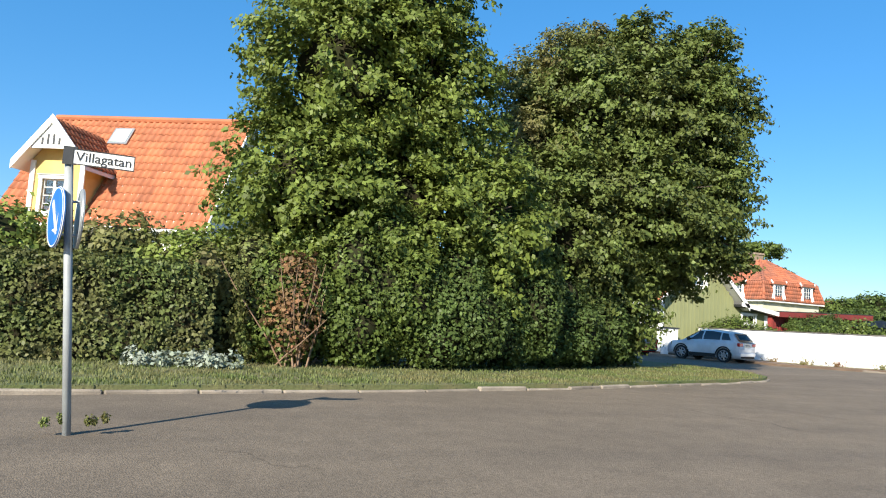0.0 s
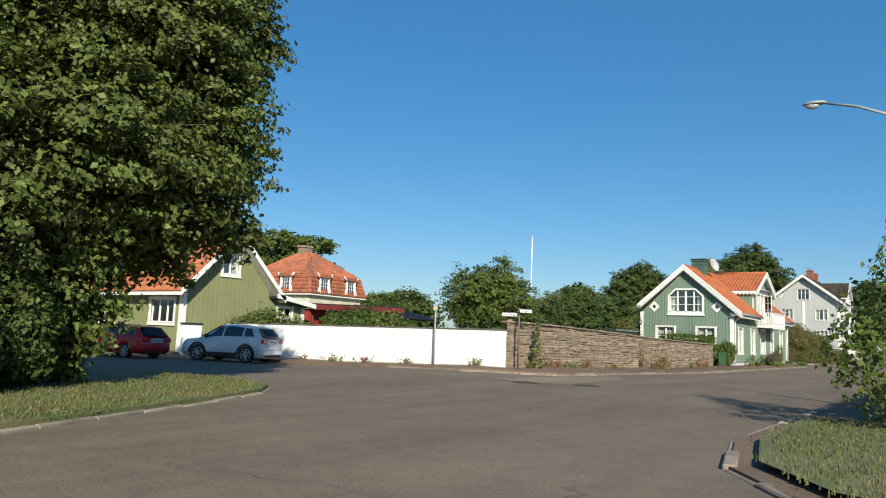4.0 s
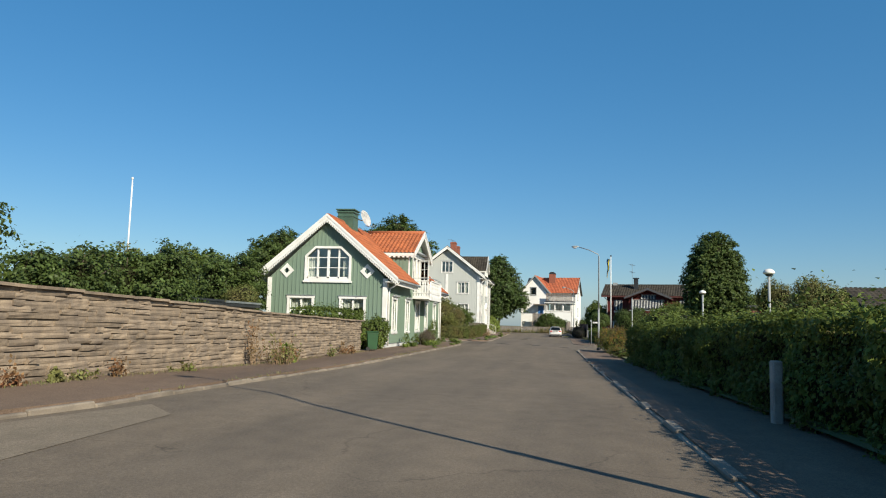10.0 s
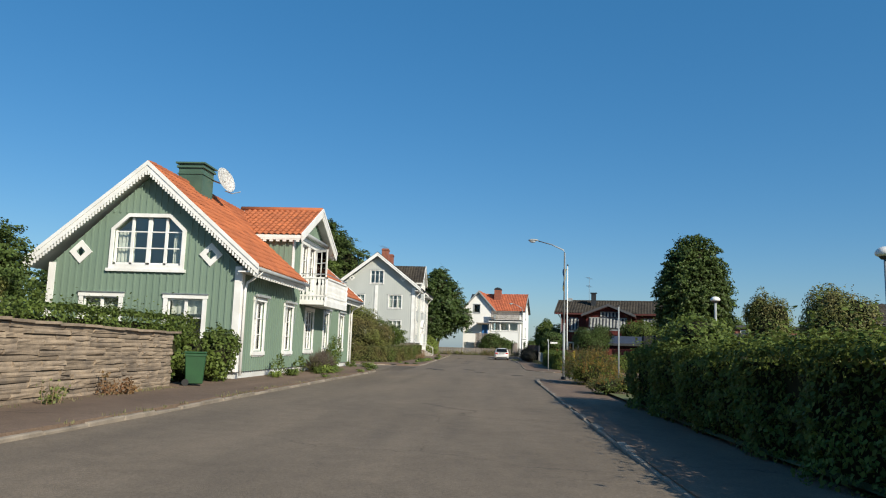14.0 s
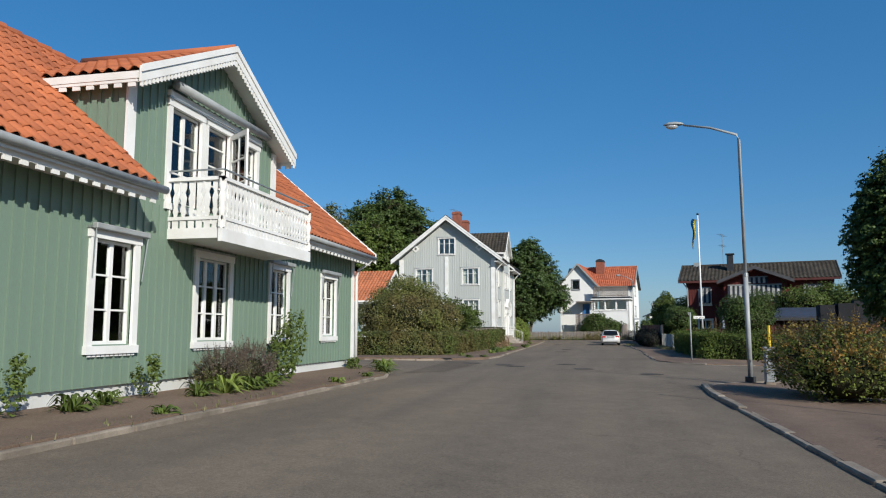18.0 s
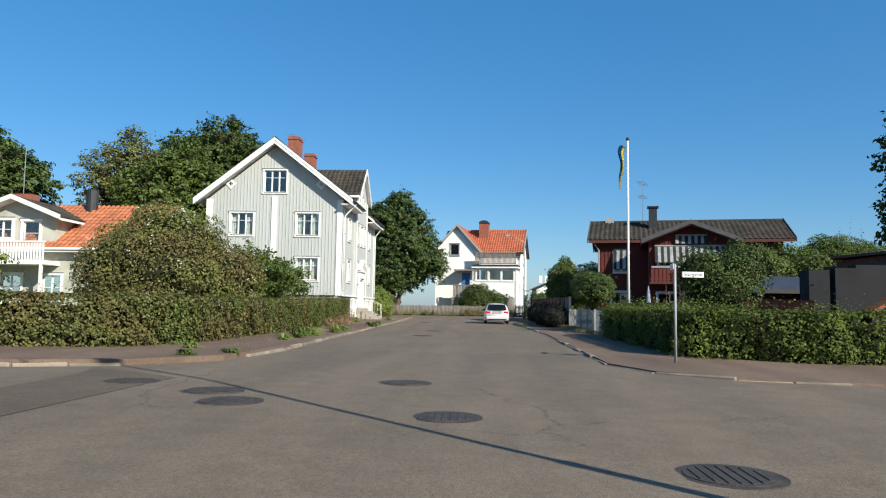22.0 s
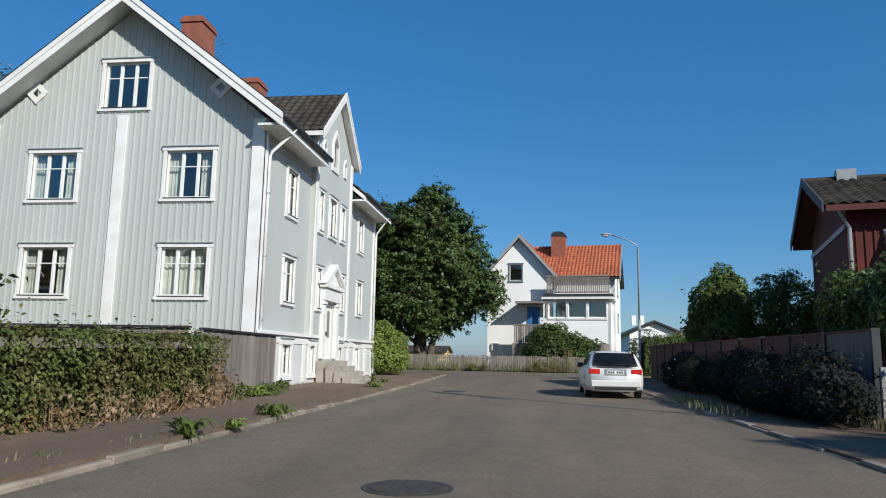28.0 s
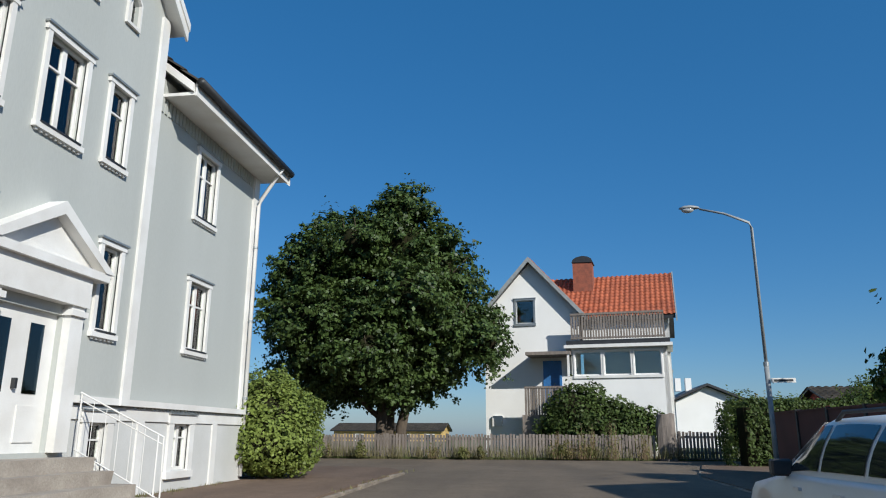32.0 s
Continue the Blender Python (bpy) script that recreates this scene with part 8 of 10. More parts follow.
# ---- flag poles ----
def flag_pole(x, y, h, flag):
    t = thing("flag_pole", "tall white flag pole" + (" with a blue and yellow pennant" if flag else ""), "flagpole")
    g = gz(x, y)
    part("pole", ntube([(x, y, g), (x, y, h)], 0.075, 10, 0.04), M_WHITE, t, smooth=True)
    bm = bmesh.new()
    bmesh.ops.create_uvsphere(bm, u_segments=10, v_segments=8, radius=0.09)
    bmesh.ops.translate(bm, verts=bm.verts[:], vec=(x, y, h + 0.06))
    part("finial", bm, M_BLKMET if flag else M_WHITE, t, smooth=True)
    part("halyard", ntube([(x + 0.09, y, 1.2), (x + 0.09, y, h - 0.2)], 0.006, 4), M_WHITE, t)
    if flag:
        for nm, m, v0, v1 in (("pennant_blue", mat("pennant_blue", (0.05, 0.25, 0.55), None, 3, 0.8, trans=0.4), 0.5, 1.0), ("pennant_yellow", mat("pennant_yellow", (0.8, 0.7, 0.12), None, 3, 0.8, trans=0.4), 0.0, 0.5)):
            bm = bmesh.new()
            rows = []
            for i in range(25):
                f = i / 24
                w = 0.36 * (1 - f * 0.8)
                cy = y + 0.07 + 0.4 * w + 0.28 * f ** 0.7 + 0.05 * math.sin(f * 9)
                cx = x - 0.05 + 0.06 * math.sin(f * 11)
                cz = h - 0.3 - 2.1 * f ** 1.15
                rows.append([bm.verts.new((cx + 0.08 * math.sin(v * 7 + f * 5), cy + w * (0.5 - v) * -0.9, cz + 0.3 * w * (v - 0.5))) for v in (v0, (v0 + v1) / 2, v1)])
            for a, b in zip(rows, rows[1:]):
                for k in range(2):
                    bm.faces.new((a[k], a[k + 1], b[k + 1], b[k]))
            bmesh.ops.solidify(bm, geom=bm.faces[:], thickness=0.004)
            part("pennant", bm, m, t, "blue upper half of the pennant" if v1 == 1.0 else "yellow lower half of the pennant", smooth=True)


flag_pole(102.6, 2.0, 9.2, True)
flag_pole(66.4, 37.0, 10.75, False)


# ---- wheelie bin, cabinet, bench ----
M_BIN = mat("green_plastic", (0.02, 0.08, 0.028), (0.017, 0.065, 0.024), 3, 0.5, 0.1, 40)
bx, by = 51.75, 15.95
g = gz(bx, by) + 0.1
t = thing("wheelie_bin", "green plastic wheelie bin beside a bush", "bin", at=(bx, by, g))
t.rotation_euler, t.scale = (0, 0, radians(20)), (0.97,) * 3
bm = bmesh.new()
a = [bm.verts.new(p) for p in ((-0.22, -0.24, 0.06), (0.22, -0.24, 0.06), (0.22, 0.24, 0.06), (-0.22, 0.24, 0.06))]
b = [bm.verts.new(p) for p in ((-0.28, -0.29, 0.95), (0.28, -0.29, 0.95), (0.28, 0.3, 0.95), (-0.28, 0.3, 0.95))]
bm.faces.new(a[::-1]), bm.faces.new(b)
for i in range(4):
    bm.faces.new((a[i], a[(i + 1) % 4], b[(i + 1) % 4], b[i]))
part("body", bm, M_BIN, t, bevel=0.02)
part("lid", nbox(-0.3, -0.31, 0.95, 0.3, 0.34, 1.0), M_BIN, t, bevel=0.02)
part("rim", nbox(-0.3, -0.31, 0.88, 0.3, 0.31, 0.93), M_BIN, t)
part("handle", ntube([(-0.25, 0.38, 0.93), (0.25, 0.38, 0.93)], 0.02, 8), M_BIN, t)
for s in (-0.24, 0.24):
    part("wheel", ntube([(s - 0.03, 0.24, 0.1), (s + 0.03, 0.24, 0.1)], 0.1, 14), M_BLACK, t)
g = gz(69.4, 4.75) + 0.04
M_CABIN = mat("cabinet_paint", (0.27, 0.285, 0.29), (0.22, 0.235, 0.24), 2, 0.55, 0.1, 40)
for cx, cy, ch, lb in ((69.3, 4.98, 0.86, "pale grey steel electrical cabinet beside the street lamp"),):
    t = thing("utility_cabinet", lb, "cabinet", group="street cabinets")
    body = part("body", nbox(cx - 0.11, cy - 0.105, g + 0.06, cx + 0.11, cy + 0.105, g + ch), M_CABIN, t, bevel=0.012)
    part("door", nbox(cx - 0.122, cy - 0.09, g + 0.14, cx - 0.11, cy + 0.09, g + ch - 0.05), M_CABIN, t)
    part("lock", nbox(cx - 0.13, cy + 0.05, g + ch * 0.55, cx - 0.122, cy + 0.075, g + ch * 0.55 + 0.05), M_BLKMET, t)
    part("lid", nbox(cx - 0.13, cy - 0.12, g + ch, cx + 0.13, cy + 0.12, g + ch + 0.035), M_CABIN, t)
    part("base", nbox(cx - 0.12, cy - 0.11, g - 0.1, cx + 0.12, cy + 0.11, g + 0.06), M_KERB, t)
t = thing("marker_stick", "yellow plastic marker stick", "post")
part("stick", ntube([(70.1, 4.78, gz(70, 4.78)), (70.1, 4.78, 1.3)], 0.035, 8), mat("yellow_plastic", (0.8, 0.55, 0.02), None, 3, 0.5), t)
t = thing("hedge_post", "weathered white post standing in the hedge", "post")
part("post", nbox(32.3, 5.02, gz(32, 5), 32.48, 5.16, 0.98), M_POST, t, bevel=0.02)
t = thing("bench", "pale weathered wooden plank bench", "bench", at=(67.4, 2.86, gz(67, 2)))
for k in range(2):
    part("plank", nbox(-0.4 + k * 0.21, -2.8, 0.34, -0.21 + k * 0.21, 0.0, 0.39), M_GWOOD, t, bevel=0.008)
part("rail", nbox(-0.37, -2.78, 0.27, -0.33, -0.02, 0.338), M_GWOOD, t)
for yy in (-0.45, -1.6, -2.7):
    part("leg", nbox(-0.3, yy, 0.0, -0.1, yy + 0.1, 0.338), M_GWOOD, t)
t.rotation_euler = (0, 0, radians(-18))


# ---- manholes, patches ----
M_IRON = mat("manhole_iron", (0.06, 0.05, 0.045), (0.09, 0.075, 0.06), 6, 0.7, 0.6, 60, metal=0.4)
for (x, y) in ((24.7, 13.82), (25.95, 12.65), (76.4, 12.3), (75.6, 11.83), (78.0, 10.18), (75.1, 9.5), (73.0, 7.48), (77.0, 13.6), (93.5, 11.1), (98.5, 11.0), (114.2, 12.45)):
    t = thing("manhole_cover", "round cast iron manhole cover set in the asphalt", "manhole", group="manhole covers", at=(x, y, gz(x, y)))
    bm = bmesh.new()
    tube(bm, [(0, 0, -0.02), (0, 0, 0.006)], 0.37, 28)
    part("frame", bm, M_IRON, t)
    bm = bmesh.new()
    tube(bm, [(0, 0, -0.02), (0, 0, 0.011)], 0.31, 28)
    lid = part("lid", bm, M_IRON, t)
    for k in range(-3, 4):
        w = math.sqrt(max(0.27 ** 2 - (k * 0.075) ** 2, 0.01))
        shared_box("rib", M_IRON, lid, 0, k * 0.075, 0.014, 2 * w, 0.04, 0.006)


for i, (poly, m) in enumerate((([(24.5, 14.85), (24.9, 13.6), (25.5, 13.05), (27.0, 13.0), (30.3, 13.2), (31, 13.9), (28.6, 14.35)], M_ASPH2),
                               ([(70.2, 14.3), (71.3, 13.35), (77.6, 13.25), (78.6, 14.9), (77.6, 14.6)], M_ASPH3))):
    sheet("road_patch_%d" % (i + 1), poly, 0.006, m, label="repaired patch of asphalt", category="road")


# ---- white wall and stone wall ----
M_COPING = mat("coping_slate", (0.11, 0.1, 0.085), (0.17, 0.15, 0.12), 3, 0.9, 0.3, 30)
t = thing("white_wall", "smooth white rendered garden wall with dark coping", "wall", kind="structure")
segs = 10
for k in range(segs):
    y0, y1 = 16.56 + (31.3 - 16.56) * k / segs, 16.56 + (31.3 - 16.56) * (k + 1) / segs
    g = gz(28.3, (y0 + y1) / 2)
    part("wall_panel", nbox(28.28, y0, g - 0.2, 28.5, y1, 1.56 - 0.006 * (y0 - 16.7)), M_RENDER, t)
    part("coping", nbox(28.24, y0, 1.56 - 0.006 * (y0 - 16.7), 28.56, y1, 1.59 - 0.006 * (y0 - 16.7)), M_COPING, t)
part("gate_pillar", nbox(26.3, 31.2, -0.3, 26.9, 31.8, 1.35), M_RENDER, t)
part("coping", nbox(26.25, 31.15, 1.35, 26.95, 31.85, 1.42), M_BLKMET, t)

t = thing("stone_wall", "long garden wall of rough brown sandstone courses", "wall", kind="structure")
rng = random.Random(5)


def wall_top(x):
    return float(np.interp(x, [28.3, 31.8, 35.3, 38.0, 40.4, 43.8, 50.0, 51.2], [1.87, 1.85, 1.76, 1.71, 1.62, 1.56, 1.455, 1.44]))


bm = bmesh.new()
n = 24
rows = []
for i in range(n + 1):
    x = 28.45 + (51.1 - 28.45) * i / n
    y = 16.42 - 0.1 * (x - 28.3) / 22.9
    rows.append([bm.verts.new(p) for p in ((x, y + 0.05, gz(x, y) - 0.2), (x, y + 0.05, wall_top(x) - 0.05), (x, y + 0.3, wall_top(x) - 0.05), (x, y + 0.3, gz(x, y) - 0.2))])
for a, b in zip(rows, rows[1:]):
    for k in range(4):
        bm.faces.new((a[k], a[(k + 1) % 4], b[(k + 1) % 4], b[k]))
bm.faces.new(rows[0][::-1]), bm.faces.new(rows[-1])
part("wall_core", bm, M_MORTAR, t)
stone_meshes = []
for k in range(6):
    bm = nbox(-0.5, -0.5, -0.5, 0.5, 0.5, 0.5)
    bmesh.ops.subdivide_edges(bm, edges=bm.edges[:], cuts=1, use_grid_fill=True)
    for v in bm.verts:
        if v.co.y < 0:
            v.co.y += rng.uniform(-0.06, 0.05) if abs(v.co.z) < 0.4 else rng.uniform(-0.02, 0.08)
        v.co.x += rng.uniform(-0.012, 0.012)
        v.co.z += rng.uniform(-0.08, 0.08)
    bmesh.ops.recalc_face_normals(bm, faces=bm.faces[:])
    me = bpy.data.meshes.new("stone")
    bm.to_mesh(me)
    bm.free()
    me.materials.append(M_STONE)
    stone_meshes.append(me)
courses = 16
for j in range(courses):
    x = 28.32 + rng.uniform(0, 0.2)
    while x < 51.1:
        l = rng.choice((0.25, 0.4, 0.55, 0.75, 1.1)) * rng.uniform(0.8, 1.2)
        l = min(l, 51.2 - x)
        xm = x + l / 2
        y = 16.42 - 0.1 * (xm - 28.3) / 22.9
        g = gz(xm, y) - 0.02
        hh = (wall_top(xm) - 0.05 - g) / courses
        z = g + (j + 0.5) * hh
        me = stone_meshes[rng.randrange(6)]
        dims = (l * 0.995, 0.2, hh * rng.uniform(0.9, 0.985))
        loc = (xm, y + 0.09 + rng.uniform(-0.028, 0.016), z + rng.uniform(-0.012, 0.012))
        ob = new("stone", me)
        ob.location, ob.scale, ob.parent = loc, dims, t
        ob.rotation_euler = (0, rng.uniform(-0.008, 0.008), rng.uniform(-0.006, 0.006))
        x += l
# the short end facing the side street, and the coping slabs
for j in range(courses):
    hh = 1.72 / courses
    ob = new("stone", stone_meshes[j % 6])
    ob.location, ob.scale, ob.rotation_euler, ob.parent = (28.34, 16.48, gz(28, 16) - 0.02 + (j + 0.5) * hh), (0.14, 0.2, hh * 0.93), (0, 0, radians(-90)), t
x = 28.22
while x < 51.1:
    l = rng.uniform(0.5, 0.9)
    y = 16.42 - 0.1 * (x - 28.3) / 22.9
    ob = shared_box("coping_slab", M_STONE, t, x + l / 2, y + 0.14, wall_top(x + l / 2) - 0.025, l * 0.99, 0.44, 0.05)
    ob.rotation_euler = (rng.uniform(-0.04, 0.04), rng.uniform(-0.02, 0.045), rng.uniform(-0.05, 0.05))
    x += l


# ---- plank, panel and picket fences ----
def plank_fence(name, label, x0, y0, x1, y1, z1, pw, material, pickets=False, gap=0.0, cap=True, rail_side=1, zfun=None):
    t = thing(name, label, "fence")
    L = math.hypot(x1 - x0, y1 - y0)
    ang = math.atan2(y1 - y0, x1 - x0)
    n = max(int(L / (pw + gap)), 1)
    rng = random.Random(int(x0 * 10 + y0))
    bm = nbox(-0.5, -0.5, -0.5, 0.5, 0.5, 0.5)
    bmesh.ops.recalc_face_normals(bm, faces=bm.faces[:])
    me = bpy.data.meshes.new("plank")
    bm.to_mesh(me)
    bm.free()
    me.materials.append(material)
    for k in range(n):
        f = (k + 0.5) / n
        x, y = x0 + (x1 - x0) * f, y0 + (y1 - y0) * f
        g = (zfun(x, y) if zfun else gz(x, y) + 0.06)
        top = z1 + (rng.uniform(-0.05, 0.03) if pickets else rng.uniform(-0.01, 0.01))
        ob = new("picket" if pickets else "plank", me)
        ob.location, ob.scale = (x, y, (g + top) / 2), (L / n * (0.97 if gap == 0 else pw / (pw + gap)), 0.022, top - g)
        ob.rotation_euler = (rng.uniform(-0.015, 0.015), rng.uniform(-0.02, 0.02) if pickets else 0, ang)
        ob.parent = t
    nx, ny = -math.sin(ang) * rail_side, math.cos(ang) * rail_side
    g = gz((x0 + x1) / 2, (y0 + y1) / 2) + 0.05
    for f in (0.25, 0.8):
        z = g + (z1 - g) * f
        bm = nbox(-L / 2, -0.02, -0.045, L / 2, 0.02, 0.045)
        bm.transform(Matrix.Translation(((x0 + x1) / 2 + nx * 0.035, (y0 + y1) / 2 + ny * 0.035, z)) @ Matrix.Rotation(ang, 4, "Z"))
        part("rail", bm, material, t)
    for k in range(int(L / 2.4) + 1):
        f = min(k * 2.4 / L, 1)
        bm = nbox(-0.05, -0.05, g - 0.2, 0.05, 0.05, z1 + 0.0)
        bm.transform(Matrix.Translation((x0 + (x1 - x0) * f + nx * 0.1, y0 + (y1 - y0) * f + ny * 0.1, 0)) @ Matrix.Rotation(ang, 4, "Z"))
        part("post", bm, material, t)
    if cap:
        bm = nbox(-L / 2 - 0.03, -0.07, z1, L / 2 + 0.03, 0.07, z1 + 0.04)
        bm.transform(Matrix.Translation(((x0 + x1) / 2, (y0 + y1) / 2, 0)) @ Matrix.Rotation(ang, 4, "Z"))
        part("cap_board", bm, M_BLKMET if material is M_GWOOD else material, t)
    return t


plank_fence("plank_fence", "weathered grey plank fence with dark cap board", 106.3, 16.6, 110.75, 16.75, 1.5, 0.14, M_GWOOD, rail_side=1)
plank_fence("plank_fence", "weathered grey plank fence in front of the gable", 106.0, 27.0, 106.0, 16.75, 1.52, 0.14, M_GWOOD, rail_side=1)
plank_fence("picket_fence", "low weathered wooden picket fence across the street's end", 139.9, 24.5, 139.9, 6.3, 1.22, 0.1, M_GWOOD, pickets=True, gap=0.035, cap=False)
plank_fence("picket_fence", "leaning weathered picket fence beside a stump", 139.9, 5.4, 139.2, 3.3, 1.35, 0.1, M_GWOOD, pickets=True, gap=0.035, cap=False)
t = thing("panel_fence", "tall brown panel fence with dark posts", "fence")
for k in range(12):
    x0 = 105.6 + k * 2.05
    z1 = 1.62 + 0.014 * k
    part("panel", nbox(x0 + 0.05, 4.35, gz(x0, 4) + 0.02, x0 + 2.0, 4.41, z1), M_BRPAN if k else M_GWOOD, t)
    part("post", nbox(x0 - 0.05, 4.32, gz(x0, 4) - 0.1, x0 + 0.05, 4.45, z1 + 0.05), M_BLKMET, t)
    part("cap", nbox(x0 + 0.05, 4.33, z1, x0 + 2.0, 4.43, z1 + 0.04), M_BRPAN, t)
plank_fence("red_fence", "red painted plank fence round the yard", 96.5, 1.2, 106.5, 2.6, 1.35, 0.12, M_REDPL, cap=False)
plank_fence("red_fence", "red painted plank fence behind the hedge", 94.6, -1.0, 96.9, -4.0, 1.5, 0.12, M_REDPL, cap=False)

# wire mesh fence
t = thing("wire_fence", "low wire mesh fence on pale concrete posts", "fence")
for k in range(6):
    x = 95.6 + k * 1.95
    part("post", nbox(x - 0.045, 4.36, gz(x, 4.4), x + 0.045, 4.45, 1.02), M_POST, t)
bm = bmesh.new()
tube(bm, [(95.6, 4.4, 0.98), (105.4, 4.4, 0.98)], 0.006, 4)
tube(bm, [(95.6, 4.4, 0.15), (105.4, 4.4, 0.15)], 0.006, 4)
for k in range(-7, 98):
    for sg in (1, -1):
        xa, xb = 95.6 + k * 0.1, 95.6 + k * 0.1 + 0.83
        za, zb = (0.15, 0.98) if sg == 1 else (0.98, 0.15)
        if xa < 95.6:
            za, xa = za + (zb - za) * (95.6 - xa) / 0.83, 95.6
        if xb > 105.4:
            zb, xb = zb - (zb - za) * (xb - 105.4) / (xb - xa), 105.4
        if xb > xa:
            tube(bm, [(xa, 4.4, za), (xb, 4.4, zb)], 0.0035, 3)
part("wire_mesh", bm, M_GALV, t)
part("brace", ntube([(105.3, 4.4, 0.95), (104.3, 4.4, 0.1)], 0.03, 6), M_POST, t)
# old stump at the end fence
bm = bmesh.new()
tube(bm, [(139.9, 5.85, 0.1), (139.92, 5.85, 0.7), (139.9, 5.88, 1.5), (139.95, 5.85, 2.05)], 0.42, 12, 0.33)
rng = random.Random(3)
for v in bm.verts:
    v.co += Vector((rng.uniform(-0.05, 0.05), rng.uniform(-0.05, 0.05), rng.uniform(-0.06, 0.06)))
tagged(part("tree_stump", bm, M_GWOOD), "tall grey weathered tree stump at the fence", "stump")


# dark leaves taken near black: the panel fence's shade is painted in
M_LEAF_SHADED = mat("leaf_dark_shaded", (0.019, 0.024, 0.016), (0.028, 0.026, 0.026), 2.5, 0.7, 0, 8, fine=0.3, island=0.4, trans=0.1, spec=0.08)
# ---- trees ----
M_LIME = mat("leaf_lime", (0.165, 0.21, 0.045), (0.12, 0.16, 0.034), 0.7, 0.5, 0, 8, fine=0.25, island=0.4, trans=0.3, spec=0.25)
M_CHESTNUT = mat("leaf_chestnut", (0.125, 0.165, 0.042), (0.1, 0.12, 0.034), 0.6, 0.5, 0, 8, fine=0.25, island=0.4, trans=0.26, spec=0.25)
tree("lime_tree", "tall leafy green lime tree on the verge", (6.7, 15.7, gz(6, 15)), 6.0, 0.3,
     [((-0.3, 0, 3.2), (2.8, 2.4, 2.6)), ((-1.3, -0.3, 6.2), (2.2, 2.0, 2.1)), ((0.65, 0.2, 6.0), (1.7, 2.0, 2.1)), ((-0.3, 0, 8.2), (1.9, 1.8, 2.2)), ((0.0, 0.2, 10.2), (1.4, 1.4, 1.8)), ((1.9, -0.5, 3.0), (1.6, 1.5, 2.4)), ((-1.9, -0.4, 3.6), (1.9, 1.8, 2.4))], 0.115, M_LIME, 0.5, 120, 1.1, 11, core=0.5)
tree("birch_tree", "tall birch with fine hanging twigs", (12.4, 19.4, gz(11, 18)), 7.0, 0.2,
     [((0, 0, 6.2), (2.0, 2.0, 2.4)), ((0.7, 0, 8.6), (1.5, 1.5, 1.7)), ((-0.6, 0, 4.4), (1.9, 1.8, 2.0)), ((1.3, 0, 9.7), (0.9, 0.9, 0.9)), ((-0.2, 0.3, 8.0), (1.3, 1.4, 1.6))], 0.1, M_LEAF_O, 0.45, 95, 0.95, 24, core=0.5)
tree("chestnut_tree", "tall dense chestnut tree at the street corner", (14.6, 18.2, gz(14, 18)), 6.5, 0.34,
     [((-0.2, 0, 4.6), (3.5, 3.0, 2.3)), ((0.9, -0.2, 7.2), (2.4, 2.3, 2.2)), ((-1.0, 0, 7.4), (2.0, 2.0, 2.2)), ((1.9, -0.6, 8.9), (1.2, 1.2, 1.6)), ((0.4, 0, 9.0), (1.5, 1.4, 1.6)), ((-2.6, -0.8, 3.4), (2.2, 2.0, 2.6)), ((2.3, -0.4, 5.5), (1.5, 1.6, 1.5)), ((2.7, -0.4, 8.0), (1.2, 1.2, 1.4)), ((0.9, -0.6, 3.5), (1.4, 1.3, 1.2)), ((2.3, -1.2, 3.5), (0.7, 0.7, 0.6)), ((-0.9, -0.6, 1.8), (1.3, 1.2, 1.5))], 0.13, M_CHESTNUT, 0.55, 125, 1.1, 21, core=0.5)
# shrubs growing up under them
for k, (x, y, rx, ry, h, m) in enumerate(((4.6, 14.1, 1.0, 0.9, 2.3, M_LEAF), (6.0, 14.0, 1.1, 0.9, 3.0, M_LEAF), (7.6, 14.2, 1.1, 1.0, 2.4, M_LEAF_D), (9.2, 14.9, 1.2, 1.0, 3.3, M_LEAF_D), (10.9, 15.9, 1.2, 1.0, 2.2, M_LEAF_D), (12.4, 16.9, 1.1, 1.0, 2.4, M_LEAF_D), (13.4, 17.8, 0.9, 1.0, 1.6, M_LEAF_D), (3.4, 14.2, 0.8, 0.8, 2.3, M_LEAF_O))):
    g = gz(x, y) + 0.1
    bush("wild_shrub", "wild leafy shrub growing under the trees", (x, y, g), [((0, 0, h * 0.42), (rx, ry, h * 0.45)), ((0.25, 0.1, h * 0.75), (rx * 0.65, ry * 0.75, h * 0.34)), ((-0.5, -0.2, h * 0.62), (rx * 0.55, ry * 0.7, h * 0.3)), ((0.6, -0.2, h * 0.4), (rx * 0.6, ry * 0.8, h * 0.36)), ((-0.4, -0.35, h * 0.25), (rx * 0.7, ry * 0.7, h * 0.28))], 0.085, m, 560, 60 + k)
dead = bush("dead_shrub", "half-dead shrub with rust red dry leaves", (4.35, 13.35, gz(4, 13) + 0.1), [((0, 0, 0.75), (0.5, 0.45, 0.7)), ((0.05, 0.1, 1.4), (0.4, 0.4, 0.6))], 0.09, M_LEAF_R, 300, 71, core=False)
rngp = np.random.default_rng(4)
bm = bmesh.new()
for k in range(26):
    limb(bm, (rngp.normal(0, 0.12), rngp.normal(0, 0.1), 0), (rngp.normal(0, 0.5), rngp.normal(0, 0.4), rngp.uniform(0.8, 2.0)), 0.018, 0.005, rngp, 4)
tw = part("twig_tangle", bm, mat("dry_twig", (0.25, 0.16, 0.1), None, 5, 0.9), dead, "tangle of bare dry brown twigs")
tw["kind"] = "stuff"
